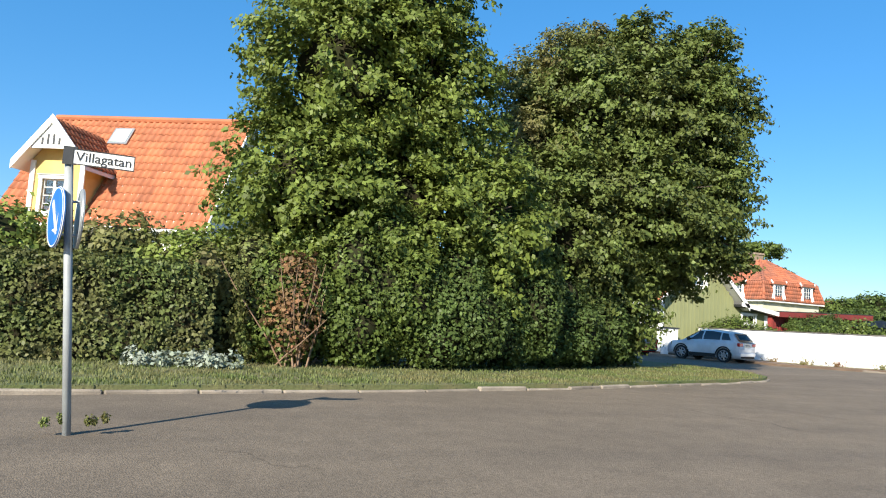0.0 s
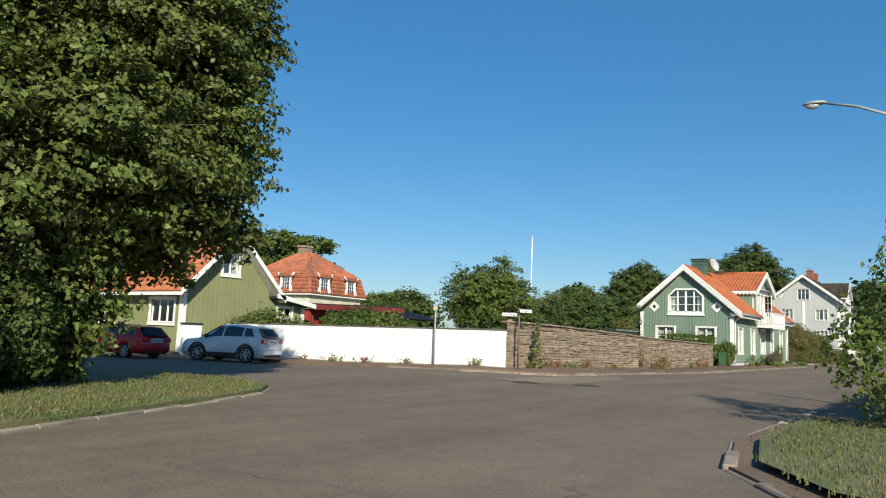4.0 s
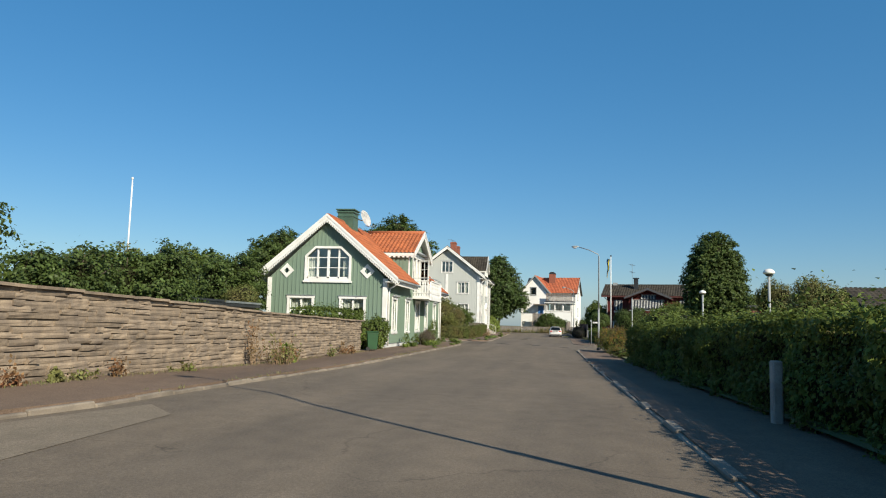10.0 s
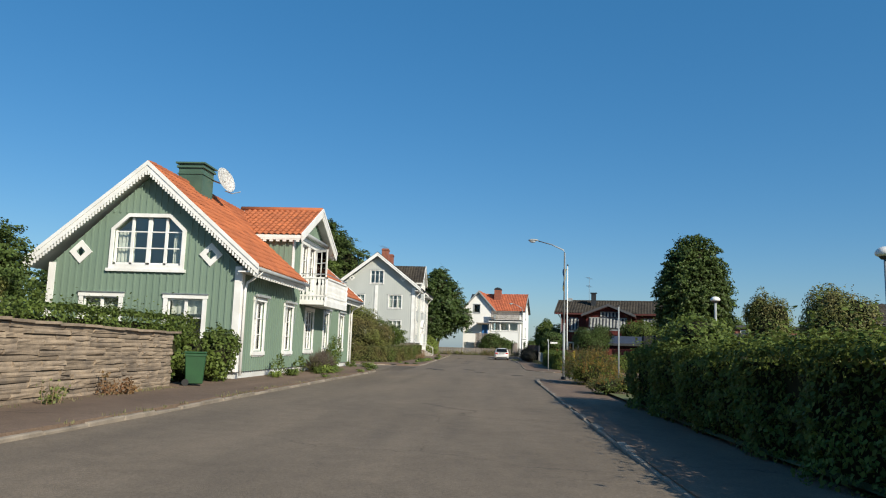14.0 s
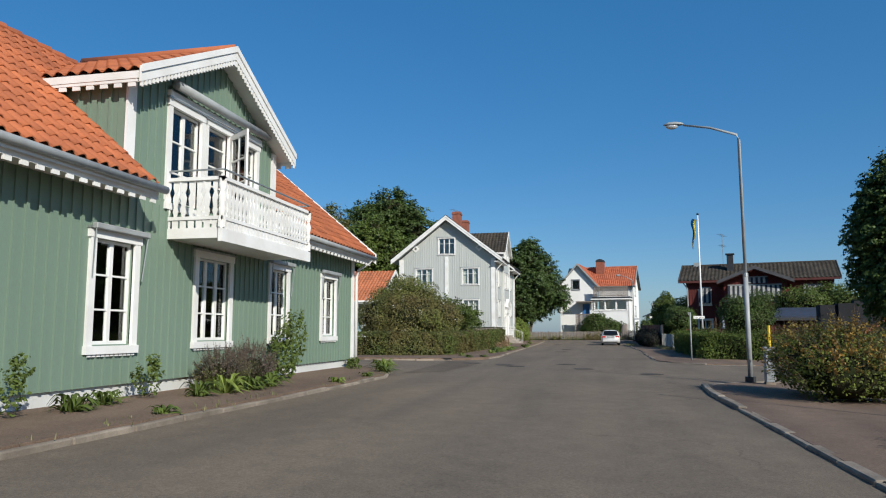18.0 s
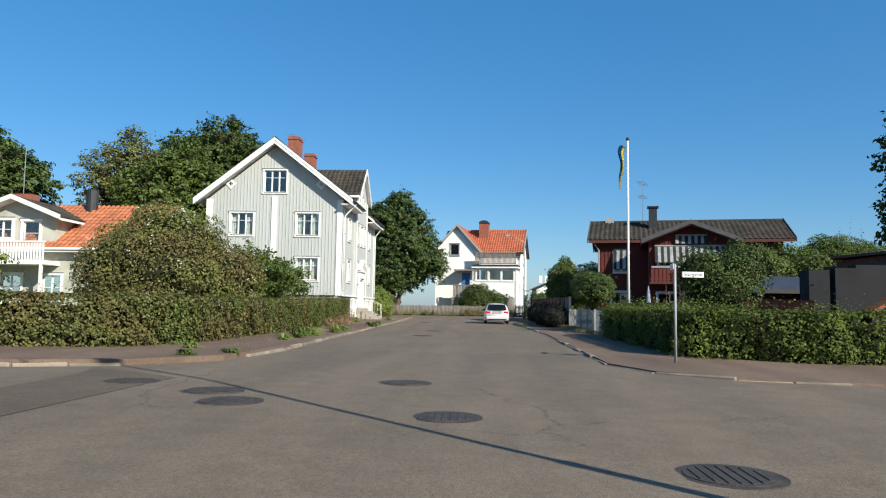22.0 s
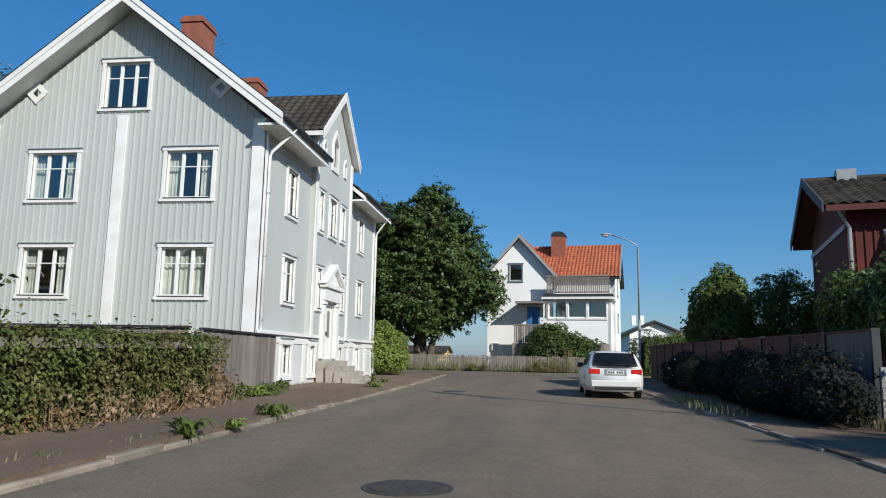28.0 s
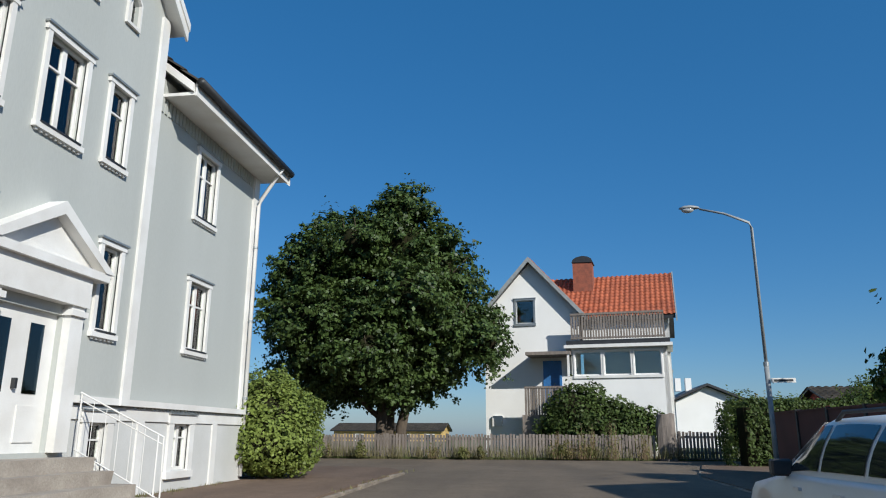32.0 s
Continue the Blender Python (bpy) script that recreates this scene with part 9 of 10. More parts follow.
for k, (x, y, r, h) in enumerate(((-3.5, 15.8, 1.6, 2.4), (-1.2, 15.6, 1.5, 2.7), (0.9, 15.5, 1.4, 2.6), (2.5, 15.2, 1.2, 2.5))):
    bush("garden_shrub", "loose green garden shrub behind the hedge", (x, y, 0.15), [((0, 0, h * 0.5), (r, 1.1, h * 0.48)), ((0.3, 0, h * 0.7), (r * 0.7, 0.9, h * 0.32))], 0.11, M_LEAF_Y if k % 2 else M_LEAF_O, 260, 80 + k)
M_SILVER_LEAF = mat("leaf_silver", (0.3, 0.33, 0.27), (0.22, 0.26, 0.19), 2, 0.8, 0, 8, island=0.3, trans=0.15)
for k in range(6):
    bush("silver_plant", "low clump of grey-leaved plants in the grass", (1.9 + k * 0.27, 12.4 + 0.08 * (k % 2), gz(2, 12) + 0.09), [((0, 0, 0.1), (0.26, 0.2, 0.16))], 0.07, M_SILVER_LEAF, 500, 75 + k, "plant", core=False)

# ---- hedges ----
hedge("clipped_hedge", "tall clipped green hedge behind the verge", [(-9, 13.4), (3.0, 13.6)], 1.2, 1.72, 0.07, M_HEDGE, 800, 3, back=1)
hedge("privet_hedge", "long clipped hedge in shade beside the pavement", [(21.5, 4.1), (40.0, 4.2), (54.4, 4.25)], 1.35, 1.5, 0.075, M_PRIVET, 720, 4, rough=0.13, heights=[1.6, 1.52, 1.45], shoots=0.45)
bush("hedge_end_bush", "tall loose leafy shrub at the street corner", (20.9, 4.6, gz(20, 4) + 0.1), [((0, 0, 1.2), (1.5, 1.3, 1.25)), ((0.1, 0, 2.4), (0.8, 0.8, 1.0)), ((0.1, 0, 3.4), (0.4, 0.4, 0.7)), ((-0.9, 0.6, 1.0), (0.8, 0.8, 0.8))], 0.1, M_LEAF, 120, 91, core=False)
hedge("thorn_hedge", "low thorn hedge with dry tips along the pavement", [(81.3, 30.0), (81.3, 17.9), (82.1, 16.5), (83.6, 15.95), (93.0, 16.05), (105.7, 16.4)], 0.95, 1.12, 0.062, M_THORN, 760, 5, back=1, rough=0.06, heights=[1.06, 1.06, 1.06, 1.07, 1.14, 1.28])
hedge("leafy_hedge", "green hedge at the street corner", [(83.9, -14.0), (84.2, 1.6), (85.2, 3.9), (94.4, 4.1)], 1.15, 1.08, 0.066, M_PRIVET, 800, 6, rough=0.11, shoots=0.2)
hedge("wall_top_hedge", "low trimmed hedge behind the stone wall", [(46.8, 17.3), (53.6, 17.2)], 0.8, 1.74, 0.07, M_LEAF, 600, 7, back=1, shoots=0.2)
hedge("dark_hedge", "dark clipped hedge beyond the parked car", [(134.8, 0.5), (134.6, 4.2)], 1.2, 2.1, 0.1, M_LEAF_D, 420, 8)
bush("rounded_shrub", "large rounded green shrub beside the lamp", (137.6, 2.8, 0.25), [((0, 0, 1.1), (1.5, 1.7, 1.3)), ((0.3, -1.5, 1.0), (1.3, 1.4, 1.2))], 0.1, M_LEAF, 360, 95)

# ---- bushes by the houses ----
bush("corner_bush", "leafy bush at the green house corner", (54.0, 16.3, gz(54, 16) + 0.1), [((-0.1, 0, 0.68), (0.8, 0.55, 0.74)), ((0.3, -0.05, 0.95), (0.5, 0.45, 0.5)), ((-1.0, 0.3, 0.6), (0.6, 0.5, 0.65))], 0.1, M_LEAF, 500, 101)
bush("ivy_clump", "ivy hanging over the wall end", (51.4, 16.7, gz(51, 16) + 0.1), [((0, 0, 0.8), (0.45, 0.5, 0.75)), ((0.3, 0.2, 1.1), (0.5, 0.5, 0.45))], 0.09, M_LEAF, 500, 102)
bush("rose_bush", "straggling rose bush by the house wall", (65.4, 15.6, gz(65, 15.5) + 0.1), [((0, 0, 0.6), (0.4, 0.35, 0.6)), ((0.35, 0, 0.95), (0.3, 0.3, 0.5)), ((-0.3, 0, 0.4), (0.4, 0.3, 0.4))], 0.08, M_LEAF, 260, 104, core=False)
for k, (x, y, r, h) in enumerate(((57.9, 15.75, 0.25, 0.6), (60.6, 15.75, 0.25, 0.5))):
    bush("hollyhock", "light green leafy plant by the house plinth", (x, y, gz(x, y) + 0.1), [((0, 0, h * 0.5), (r * 0.8, 0.25, h * 0.45)), ((0.15, 0, h * 0.9), (0.12, 0.1, h * 0.4))], 0.06, M_LEAF, 330, 110 + k, core=False)
M_SHRUB = mat("leaf_flower_shrub", (0.15, 0.175, 0.045), (0.14, 0.115, 0.045), 0.5, 0.5, 0, 8, fine=0.3, island=0.45, trans=0.22, spec=0.2)
G = [((0, 0, 1.8), (2.8, 2.5, 1.9)), ((0.3, 0.1, 3.0), (2.1, 1.9, 1.4)), ((-0.5, 1.4, 1.9), (2.1, 1.7, 1.6)), ((0.8, -1.8, 1.8), (2.1, 1.4, 1.3))]
shrub = bush("garden_bush", "big rounded garden shrub with white flowers behind the hedge", (93.2, 20.2, gz(91, 19) + 0.1), G, 0.09, M_SHRUB, 480, 120)
rngp = np.random.default_rng(15)
P, D = [], []
for c, r in G:
    p, d = ball_points(rngp, c, r, 26, 0.97)
    for a, b in zip(p, d):
        if a[2] > 0.6:
            P.append(a + rngp.normal(0, 0.07, (9, 3)))
            D.append(np.tile(b, (9, 1)))
leaf_obj("flowers", np.concatenate(P), np.concatenate(D), 0.055, mat("white_flower", (0.7, 0.68, 0.6), None, 4, 0.8), shrub, 6)
tree("apple_tree", "spreading apple tree over the thorn hedge", (99.5, 18.6, 0.1), 1.6, 0.12, [((0.0, -0.2, 2.3), (1.8, 1.4, 0.9)), ((1.0, -0.6, 1.9), (1.4, 1.1, 0.8)), ((-1.4, 0.3, 2.6), (1.5, 1.3, 0.9))], 0.12, M_LEAF, 0.45, 60, 0.8, 122)
tree("young_tree", "slender young tree with yellow green leaves", (85.5, 22.6, 0.1), 1.6, 0.07, [((0, 0.2, 2.1), (0.7, 0.8, 0.7)), ((0, 1.0, 1.6), (0.6, 0.6, 0.5)), ((0.0, -0.9, 2.0), (0.5, 0.7, 0.35))], 0.11, M_LEAF_Y, 0.32, 34, 0.6, 123)
tree("apple_tree", "apple tree rising behind the garden wall", (31.6, 19.6, 0.1), 2.0, 0.13, [((0.2, -0.1, 2.7), (1.3, 1.3, 1.1)), ((-0.4, 0.6, 3.0), (1.0, 1.0, 0.85)), ((0.7, -0.8, 2.7), (1.1, 1.0, 0.9)), ((0.55, -0.6, 3.7), (0.6, 0.6, 0.75)), ((0.1, 0.1, 3.5), (0.7, 0.7, 0.6))], 0.085, M_LEAF, 0.36, 80, 0.95, 130)
bush("wall_shrub", "green shrub looking over the garden wall", (30.4, 24.0, 0.0), [((0, 0, 1.1), (0.9, 1.8, 1.1)), ((0.4, 2.2, 1.0), (0.9, 1.3, 1.0))], 0.11, M_LEAF, 260, 131)
bush("wall_shrub", "light green climber over the wall by the olive house", (29.6, 29.6, -0.1), [((0, 0, 1.2), (0.7, 1.6, 1.0)), ((0, 1.0, 1.6), (0.6, 1.0, 0.7)), ((0, -1.5, 1.1), (0.6, 1.0, 0.8)), ((-0.8, 1.2, 1.2), (0.8, 0.8, 0.8))], 0.1, M_LEAF, 330, 132)
bush("wall_shrub", "shrubs in front of the red outbuilding", (35.5, 30.5, 0.0), [((-0.9, 0.9, 0.9), (0.4, 0.6, 0.9)), ((-0.8, 0.7, 1.9), (0.3, 0.4, 0.5)), ((0.4, 0.9, 0.9), (0.5, 0.6, 0.9))], 0.085, M_LEAF, 300, 133, core=False)
for x, y, h, r, m, sd, nm, lb in ((38.6, 21.2, 3.3, 1.5, M_LEAF_D, 140, "apple_tree", "leafy apple tree behind the stone wall"), (41.6, 20.6, 3.65, 1.6, M_LEAF_D, 141, "apple_tree", "leafy apple tree behind the stone wall"), (52.6, 23.0, 4.5, 1.6, M_LEAF_D, 142, "garden_tree", "dark leafy tree behind the garden sheds"),
                                  (56.8, 28.0, 5.5, 1.3, M_LEAF, 143, "garden_tree", "slender upright garden tree"), (59.5, 30.0, 5.2, 1.4, M_LEAF, 144, "garden_tree", "slender upright garden tree"), (47.0, 25.5, 4.2, 1.6, M_LEAF_O, 145, "garden_tree", "leafy tree in the garden"), (38.0, 33.0, 2.8, 2.0, M_LEAF_D, 146, "garden_tree", "low leafy tree in the garden"), (47.0, 38.5, 3.6, 2.4, M_LEAF_D, 147, "garden_tree", "leafy tree behind the red outbuilding")):
    tree(nm, lb, (x, y, gz(x, y)), h * 0.45, 0.12, [((0, 0, h * 0.52), (r, r, h * 0.34)), ((r * 0.35, -r * 0.2, h * 0.74), (r * 0.6, r * 0.6, h * 0.24)), ((-r * 0.4, r * 0.2, h * 0.68), (r * 0.62, r * 0.62, h * 0.24)), ((0.1, 0.3, h * 0.3), (r * 0.8, r * 0.8, h * 0.2))], 0.1, m, 0.45, 90, 0.9, sd, core=0.5)
bush("garden_shrub", "grey-green willowy shrub behind the garden sheds", (51.6, 22.0, 0.0), [((0, 0, 1.9), (0.85, 0.9, 0.9)), ((0.1, -0.2, 2.4), (0.6, 0.6, 0.55)), ((0, 0, 0.9), (0.8, 0.8, 0.9))], 0.06, M_LEAF_O, 520, 148)
for x0, x1, z1, lb in ((45.2, 47.7, 2.0, "low garden shed with flat dark roof"), (47.9, 51.3, 1.98, "low garden shed with flat metal-edged roof")):
    t = thing("garden_shed", lb, "shed")
    part("wall", nbox(x0 + 0.15, 21.1, -0.1, x1 - 0.15, 22.6, z1 - 0.12), M_GWOOD, t)
    part("roof", nbox(x0, 20.9, z1 - 0.12, x1, 22.8, z1 + 0.05), M_BLKMET, t)
    part("roof_edge", nbox(x0 - 0.02, 20.86, z1 + 0.02, x1 + 0.02, 20.9, z1 + 0.1), M_GALV if x0 > 46 else M_BLKMET, t)
bush("garden_tree", "rounded fruit tree behind the gardens", (62.5, 30.5, 0), [((0, 0, 2.4), (3.0, 3.0, 2.2)), ((0.5, 0.3, 3.7), (2.2, 2.2, 1.3)), ((-1.6, -0.6, 3.0), (1.9, 1.9, 1.4))], 0.2, M_LEAF, 100, 150, category="tree")
# trees beyond
for k, (nm, x, y, h, r, m, s) in enumerate((("birch_tree", 124.0, 37.0, 15.2, 3.7, M_LEAF_O, 0.26), ("oak_tree", 133.5, 33.0, 18.8, 6.2, M_LEAF_D, 0.34), ("oak_tree", 122.0, 32.0, 13.6, 4.4, M_LEAF, 0.32), ("oak_tree", 118.0, 46.0, 14.4, 5.6, M_LEAF_D, 0.34), ("oak_tree", 56.0, 73.0, 12.2, 5.6, M_LEAF, 0.36),
                                           ("oak_tree", 108.0, 52.0, 10.2, 5.0, M_LEAF_D, 0.36), ("oak_tree", 92.0, 58.0, 8.4, 5.0, M_LEAF_D, 0.36), ("oak_tree", 74.0, 62.0, 6.4, 4.0, M_LEAF, 0.3), ("oak_tree", 84.0, 66.0, 7.5, 5.0, M_LEAF_D, 0.34), ("oak_tree", 72.0, 44.0, 5.6, 3.6, M_LEAF_D, 0.3), ("oak_tree", 98.0, 46.0, 8.4, 4.5, M_LEAF_D, 0.32))):
    g, near = gz(x, y), x > 105 and y < 50
    tree(nm, "broad dark green tree behind the houses" if nm == "oak_tree" else "tall pale green birch behind the cottage", (x, y, g), h * 0.4, 0.35,
         [((0, 0, h * 0.45), (r, r, h * 0.3)), ((r * 0.3, r * 0.2, h * 0.7), (r * 0.7, r * 0.7, h * 0.24)), ((-r * 0.4, r * 0.3, h * 0.64), (r * 0.65, r * 0.65, h * 0.24)), ((0, -r * 0.45, h * 0.62), (r * 0.6, r * 0.6, h * 0.25)), ((0, 0, h * 0.82), (r * 0.5, r * 0.5, h * 0.16))], s * (0.78 if near else 1.15), m, 0.85 if near else 0.95, 60 if near else 22, 0.95, 200 + k, core=0.55 if nm == "oak_tree" else 0.3)
# a spreading pine with flat pads of needles behind the old house
e = 0.71
tree("pine_tree", "broad old pine with flat spreading crown behind the old house", (63.8, 70.4, gz(63, 70)), 10.0, 0.4,
     [((4.1 * e, -4.1 * e, 11.3), (3.3, 3.3, 1.0)), ((4.6 * e, -4.6 * e, 8.5), (3.5, 3.5, 0.9)), ((0.6, -0.6, 11.6), (3.6, 3.6, 1.1)), ((-3.6 * e, 3.6 * e, 11.0), (3.6, 3.6, 1.4)), ((-3.0 * e, 3.0 * e, 8.2), (4.5, 4.5, 2.2)), ((2.2 * e, -2.2 * e, 9.6), (2.6, 2.6, 0.9)), ((-1.0, 1.0, 6.0), (4.6, 4.6, 2.2)), ((-6.5 * e, 6.5 * e, 9.6), (3.6, 3.6, 2.2)), ((-7.5 * e, 7.5 * e, 6.4), (4.5, 4.5, 2.6))], 0.26, M_LEAF, 0.7, 50, 1.0, 231, core=0.4)
tree("maple_tree", "large round dark green maple by the end fence", (141.5, 18.0, gz(140, 18)), 3.4, 0.3,
     [((0, 0, 6.0), (4.0, 4.0, 3.4)), ((0.3, -0.5, 10.0), (2.6, 2.6, 2.4)), ((0.4, 2.7, 8.9), (2.6, 2.5, 2.8)), ((-0.4, 4.2, 8.4), (1.5, 1.5, 1.7)), ((0, -3.2, 5.8), (2.2, 2.3, 2.4)), ((0, 3.7, 4.8), (2.2, 2.2, 2.6)), ((0, -2.2, 8.4), (2.3, 2.3, 2.4)), ((0.2, 0.5, 3.7), (3.4, 3.7, 1.4)),
      ((-1.8, 1.2, 9.6), (1.5, 1.5, 1.5)), ((-2.6, -1.6, 7.0), (1.6, 1.7, 1.5)), ((-2.4, 2.6, 6.0), (1.7, 1.8, 1.5)), ((-1.2, -4.6, 5.0), (1.2, 1.3, 1.2)), ((-1.0, 4.6, 6.6), (1.3, 1.4, 1.3)), ((-0.6, -0.8, 11.6), (1.2, 1.3, 1.2)), ((-2.8, 0.4, 4.6), (1.6, 1.9, 1.2))], 0.19, M_MAPLE, 0.6, 62, 1.0, 31, trunks=4, core=0.5)
tree("column_tree", "dense egg-shaped dark green tree in a garden", (90.4, -6.35, gz(98, -8)), 2.5, 0.25,
     [((0, 0, 4.5), (2.7, 2.8, 3.2)), ((0.1, -0.1, 7.5), (2.2, 2.3, 2.9)), ((0, 0, 6.0), (2.75, 2.8, 2.9))], 0.17, M_LEAF_D, 0.45, 50, 1.5, 41, core=0.68)
def sprays(parent, parts, n, length, leaf, droop, lean, seed, kinds, low=0.15):
    """Arching twigs set with small leaves, out of the outer half of some ellipsoids."""
    rng = np.random.default_rng(seed)
    bm = bmesh.new()
    sets = [([], []) for _ in kinds]
    for c, r in parts:
        p, d = ball_points(rng, c, r, n, 0.8)
        for a, b in zip(p, d):
            if a[2] < low:
                continue
            way = np.array((b[0] * lean, b[1] * lean, abs(b[2]) * 0.6 + 0.45)) + rng.normal(0, 0.16, 3)
            L = length * rng.uniform(0.5, 1.15)
            tip = np.array(a) + way * L
            limb(bm, tuple(a), tuple(tip), 0.005, 0.002, rng, 3)
            top = np.clip((a[2] + way[2] * L * 0.5 - c[2]) / r[2] * 0.5 + 0.5 + rng.normal(0, 0.17), 0, 0.999)
            P, D = sets[int(top * len(kinds))]
            for f in np.linspace(0.1, 1.0, 12):
                q = np.array(a) + way * L * f
                q[2] -= droop * L * f * f
                P.append(q + rng.normal(0, leaf * 0.45, 3))
                D.append(rng.normal(0, 0.7, 3) + (0, 0, 0.6))
    part("twig_tangle", bm, M_BARK, parent)["kind"] = "stuff"
    for k, (P, D) in enumerate(sets):
        if P:
            leaf_obj("foliage", np.array(P), np.array(D), leaf, kinds[k], parent, seed + k)


M_SPRAY_G = mat("leaf_spray_green", (0.15, 0.18, 0.035), (0.1, 0.125, 0.03), 0.8, 0.5, 0, 8, fine=0.3, island=0.4, trans=0.3, spec=0.2)
M_SPRAY_O = mat("leaf_spray_orange", (0.26, 0.15, 0.035), (0.2, 0.16, 0.04), 0.8, 0.5, 0, 8, fine=0.3, island=0.5, trans=0.3, spec=0.2)
G = [((0, 0, 0.6), (1.5, 0.9, 0.7)), ((0.6, 0.15, 0.8), (0.9, 0.7, 0.5)), ((-0.9, -0.1, 0.42), (0.85, 0.95, 0.55)), ((0, -0.4, 0.9), (0.8, 0.6, 0.45)), ((-0.6, -0.6, 0.38), (0.8, 0.7, 0.45))]
t = bush("corner_shrub", "feathery green shrub with orange-brown tops at the crossing", (65.9, 4.65, gz(66, 4) + 0.05), G, 0.05, M_SPRAY_G, 330, 160)
sprays(t, G, 210, 0.36, 0.055, 0.35, 0.8, 169, (M_SPRAY_G, M_SPRAY_G, M_SPRAY_O))
bush("corner_shrub", "tall leafy shrub overtopping the end of the hedge", (52.3, 3.9, gz(54, 4) + 0.1), [((0, 0, 1.0), (1.5, 0.9, 1.0)), ((-0.8, 0, 1.7), (1.0, 0.7, 0.6)), ((0.6, -0.2, 1.5), (0.8, 0.7, 0.7))], 0.1, M_LEAF, 450, 166)
G = [((0, 0.3, 0.24), (0.7, 0.6, 0.3)), ((0.1, -0.5, 0.3), (0.7, 0.65, 0.36))]
t = bush("low_shrub", "low shrub with reddish brown leaf tips by the pavement", (58.8, 4.6, gz(60, 4.7) + 0.05), G, 0.05, M_LEAF_D, 500, 161)
sprays(t, G, 170, 0.22, 0.04, 0.4, 0.9, 171, (M_LEAF_D, M_SPRAY_G, M_SPRAY_O), 0.05)
bush("yard_tree", "leafy fruit tree before the red house", (92.7, 1.0, 0.05), [((0, 0, 1.75), (1.4, 1.5, 1.1)), ((0.1, 0.6, 2.4), (0.9, 0.9, 0.8)), ((0, -0.7, 2.5), (0.9, 0.9, 0.85)), ((0.2, 0, 0.8), (0.9, 1.0, 0.8))], 0.075, M_LEAF_D, 520, 162, category="tree")
bush("yard_tree", "bright green leafy tree by the red house gable", (106.0, -5.4, 0.05), [((0, 0, 2.9), (1.6, 1.7, 1.3)), ((0.1, 0.9, 3.3), (1.1, 1.1, 1.0)), ((0, -1.0, 2.6), (1.1, 1.1, 1.0)), ((0, 0.2, 1.4), (0.9, 1.0, 1.3))], 0.11, M_LEAF, 330, 168, category="tree")
bush("yard_tree", "broad fruit tree by the red fence", (107.6, 2.9, 0.05), [((0, 0, 2.1), (1.9, 1.2, 1.0)), ((1.6, 0, 2.2), (1.4, 1.1, 0.9)), ((-1.2, 0.1, 2.0), (1.4, 1.0, 0.9))], 0.1, M_LEAF_D, 420, 163, category="tree")
bush("yard_tree", "large-leaved bright green tree over the panel fence", (123.4, 2.6, 0.05), [((0, 0, 3.0), (1.7, 1.3, 1.7)), ((1.2, 0.1, 2.2), (1.5, 1.1, 1.2)), ((-1.1, 0, 2.0), (1.3, 1.0, 1.0))], 0.14, M_LEAF, 380, 164, category="tree")
tree("yard_tree", "feathery dark tree over the panel fence", (122.0, 0.6, 0.1), 2.2, 0.15, [((0, 0, 3.0), (1.8, 1.8, 1.4)), ((1.4, 0.5, 2.6), (1.5, 1.3, 1.1)), ((-1.5, 0.4, 3.2), (1.3, 1.2, 1.2))], 0.1, M_LEAF_D, 0.5, 90, 0.9, 165)
for k, (x, y, r, h) in enumerate(((106.5, -7.5, 2.2, 4.2), (75.0, -10.0, 1.9, 4.9), (60.0, -14.0, 2.6, 3.6), (88.0, -10.9, 1.6, 5.6), (118, -16, 4, 6), (132, -6, 3, 4.2), (142, -4, 2.6, 3.4), (150, -1, 2.2, 3.0))):
    bush("garden_tree", "green garden tree behind the fences", (x, y, 0), [((0, 0, h * 0.5), (r, r, h * 0.5)), ((0.5, 0.3, h * 0.75), (r * 0.7, r * 0.7, h * 0.33)), ((-0.6, -0.6, h * 0.7), (r * 0.6, r * 0.6, h * 0.3))], 0.13, M_LEAF_O if k % 2 else M_LEAF, 190, 171 + k, category="tree")
bush("dark_shrub", "dark shrubs with pale flowers, the fence's shade put into their leaf colour", (109.0, 5.1, 0.1), [((0, 0, 0.5), (2.6, 0.7, 0.7)), ((3.0, 0, 0.55), (2.0, 0.6, 0.65)), ((-2.4, 0, 0.5), (1.8, 0.7, 0.7)), ((1.0, 0.1, 0.8), (1.5, 0.5, 0.5)), ((-3.6, 0.1, 0.4), (1.2, 0.6, 0.55)), ((-1.2, 0.5, 0.4), (1.8, 0.5, 0.45))], 0.07, M_LEAF_SHADED, 520, 180)
dark = bush("dark_shrub", "dark shrub dotted with small pale flowers by the panel fence, shade put into its leaf colour", (117.2, 5.15, 0.12), [((0, 0, 0.55), (1.6, 0.55, 0.65)), ((1.6, 0, 0.5), (1.3, 0.55, 0.6)), ((-1.6, 0, 0.5), (1.2, 0.55, 0.55)), ((0.4, 0, 0.9), (1.0, 0.45, 0.4))], 0.06, M_LEAF_SHADED, 560, 183)
rngp = np.random.default_rng(12)
P, D = ball_points(rngp, (0.1, 0, 0.6), (2.6, 0.66, 0.62), 130, 0.92)
keep = P[:, 2] > 0.2
leaf_obj("flowers", P[keep], D[keep], 0.045, mat("pale_flower", (0.5, 0.46, 0.5), None, 4, 0.8), dark, 5)
bush("end_bush", "bright green bush at the house corner", (124.9, 17.0, gz(125, 17) + 0.1), [((-0.3, -0.3, 0.7), (1.3, 1.1, 0.75)), ((0, 0, 1.1), (1.3, 1.2, 1.1)), ((0.5, 0.3, 1.75), (0.9, 0.9, 0.75)), ((-0.5, -0.2, 0.8), (1.0, 0.9, 0.8))], 0.085, M_LEAF_Y, 620, 181)
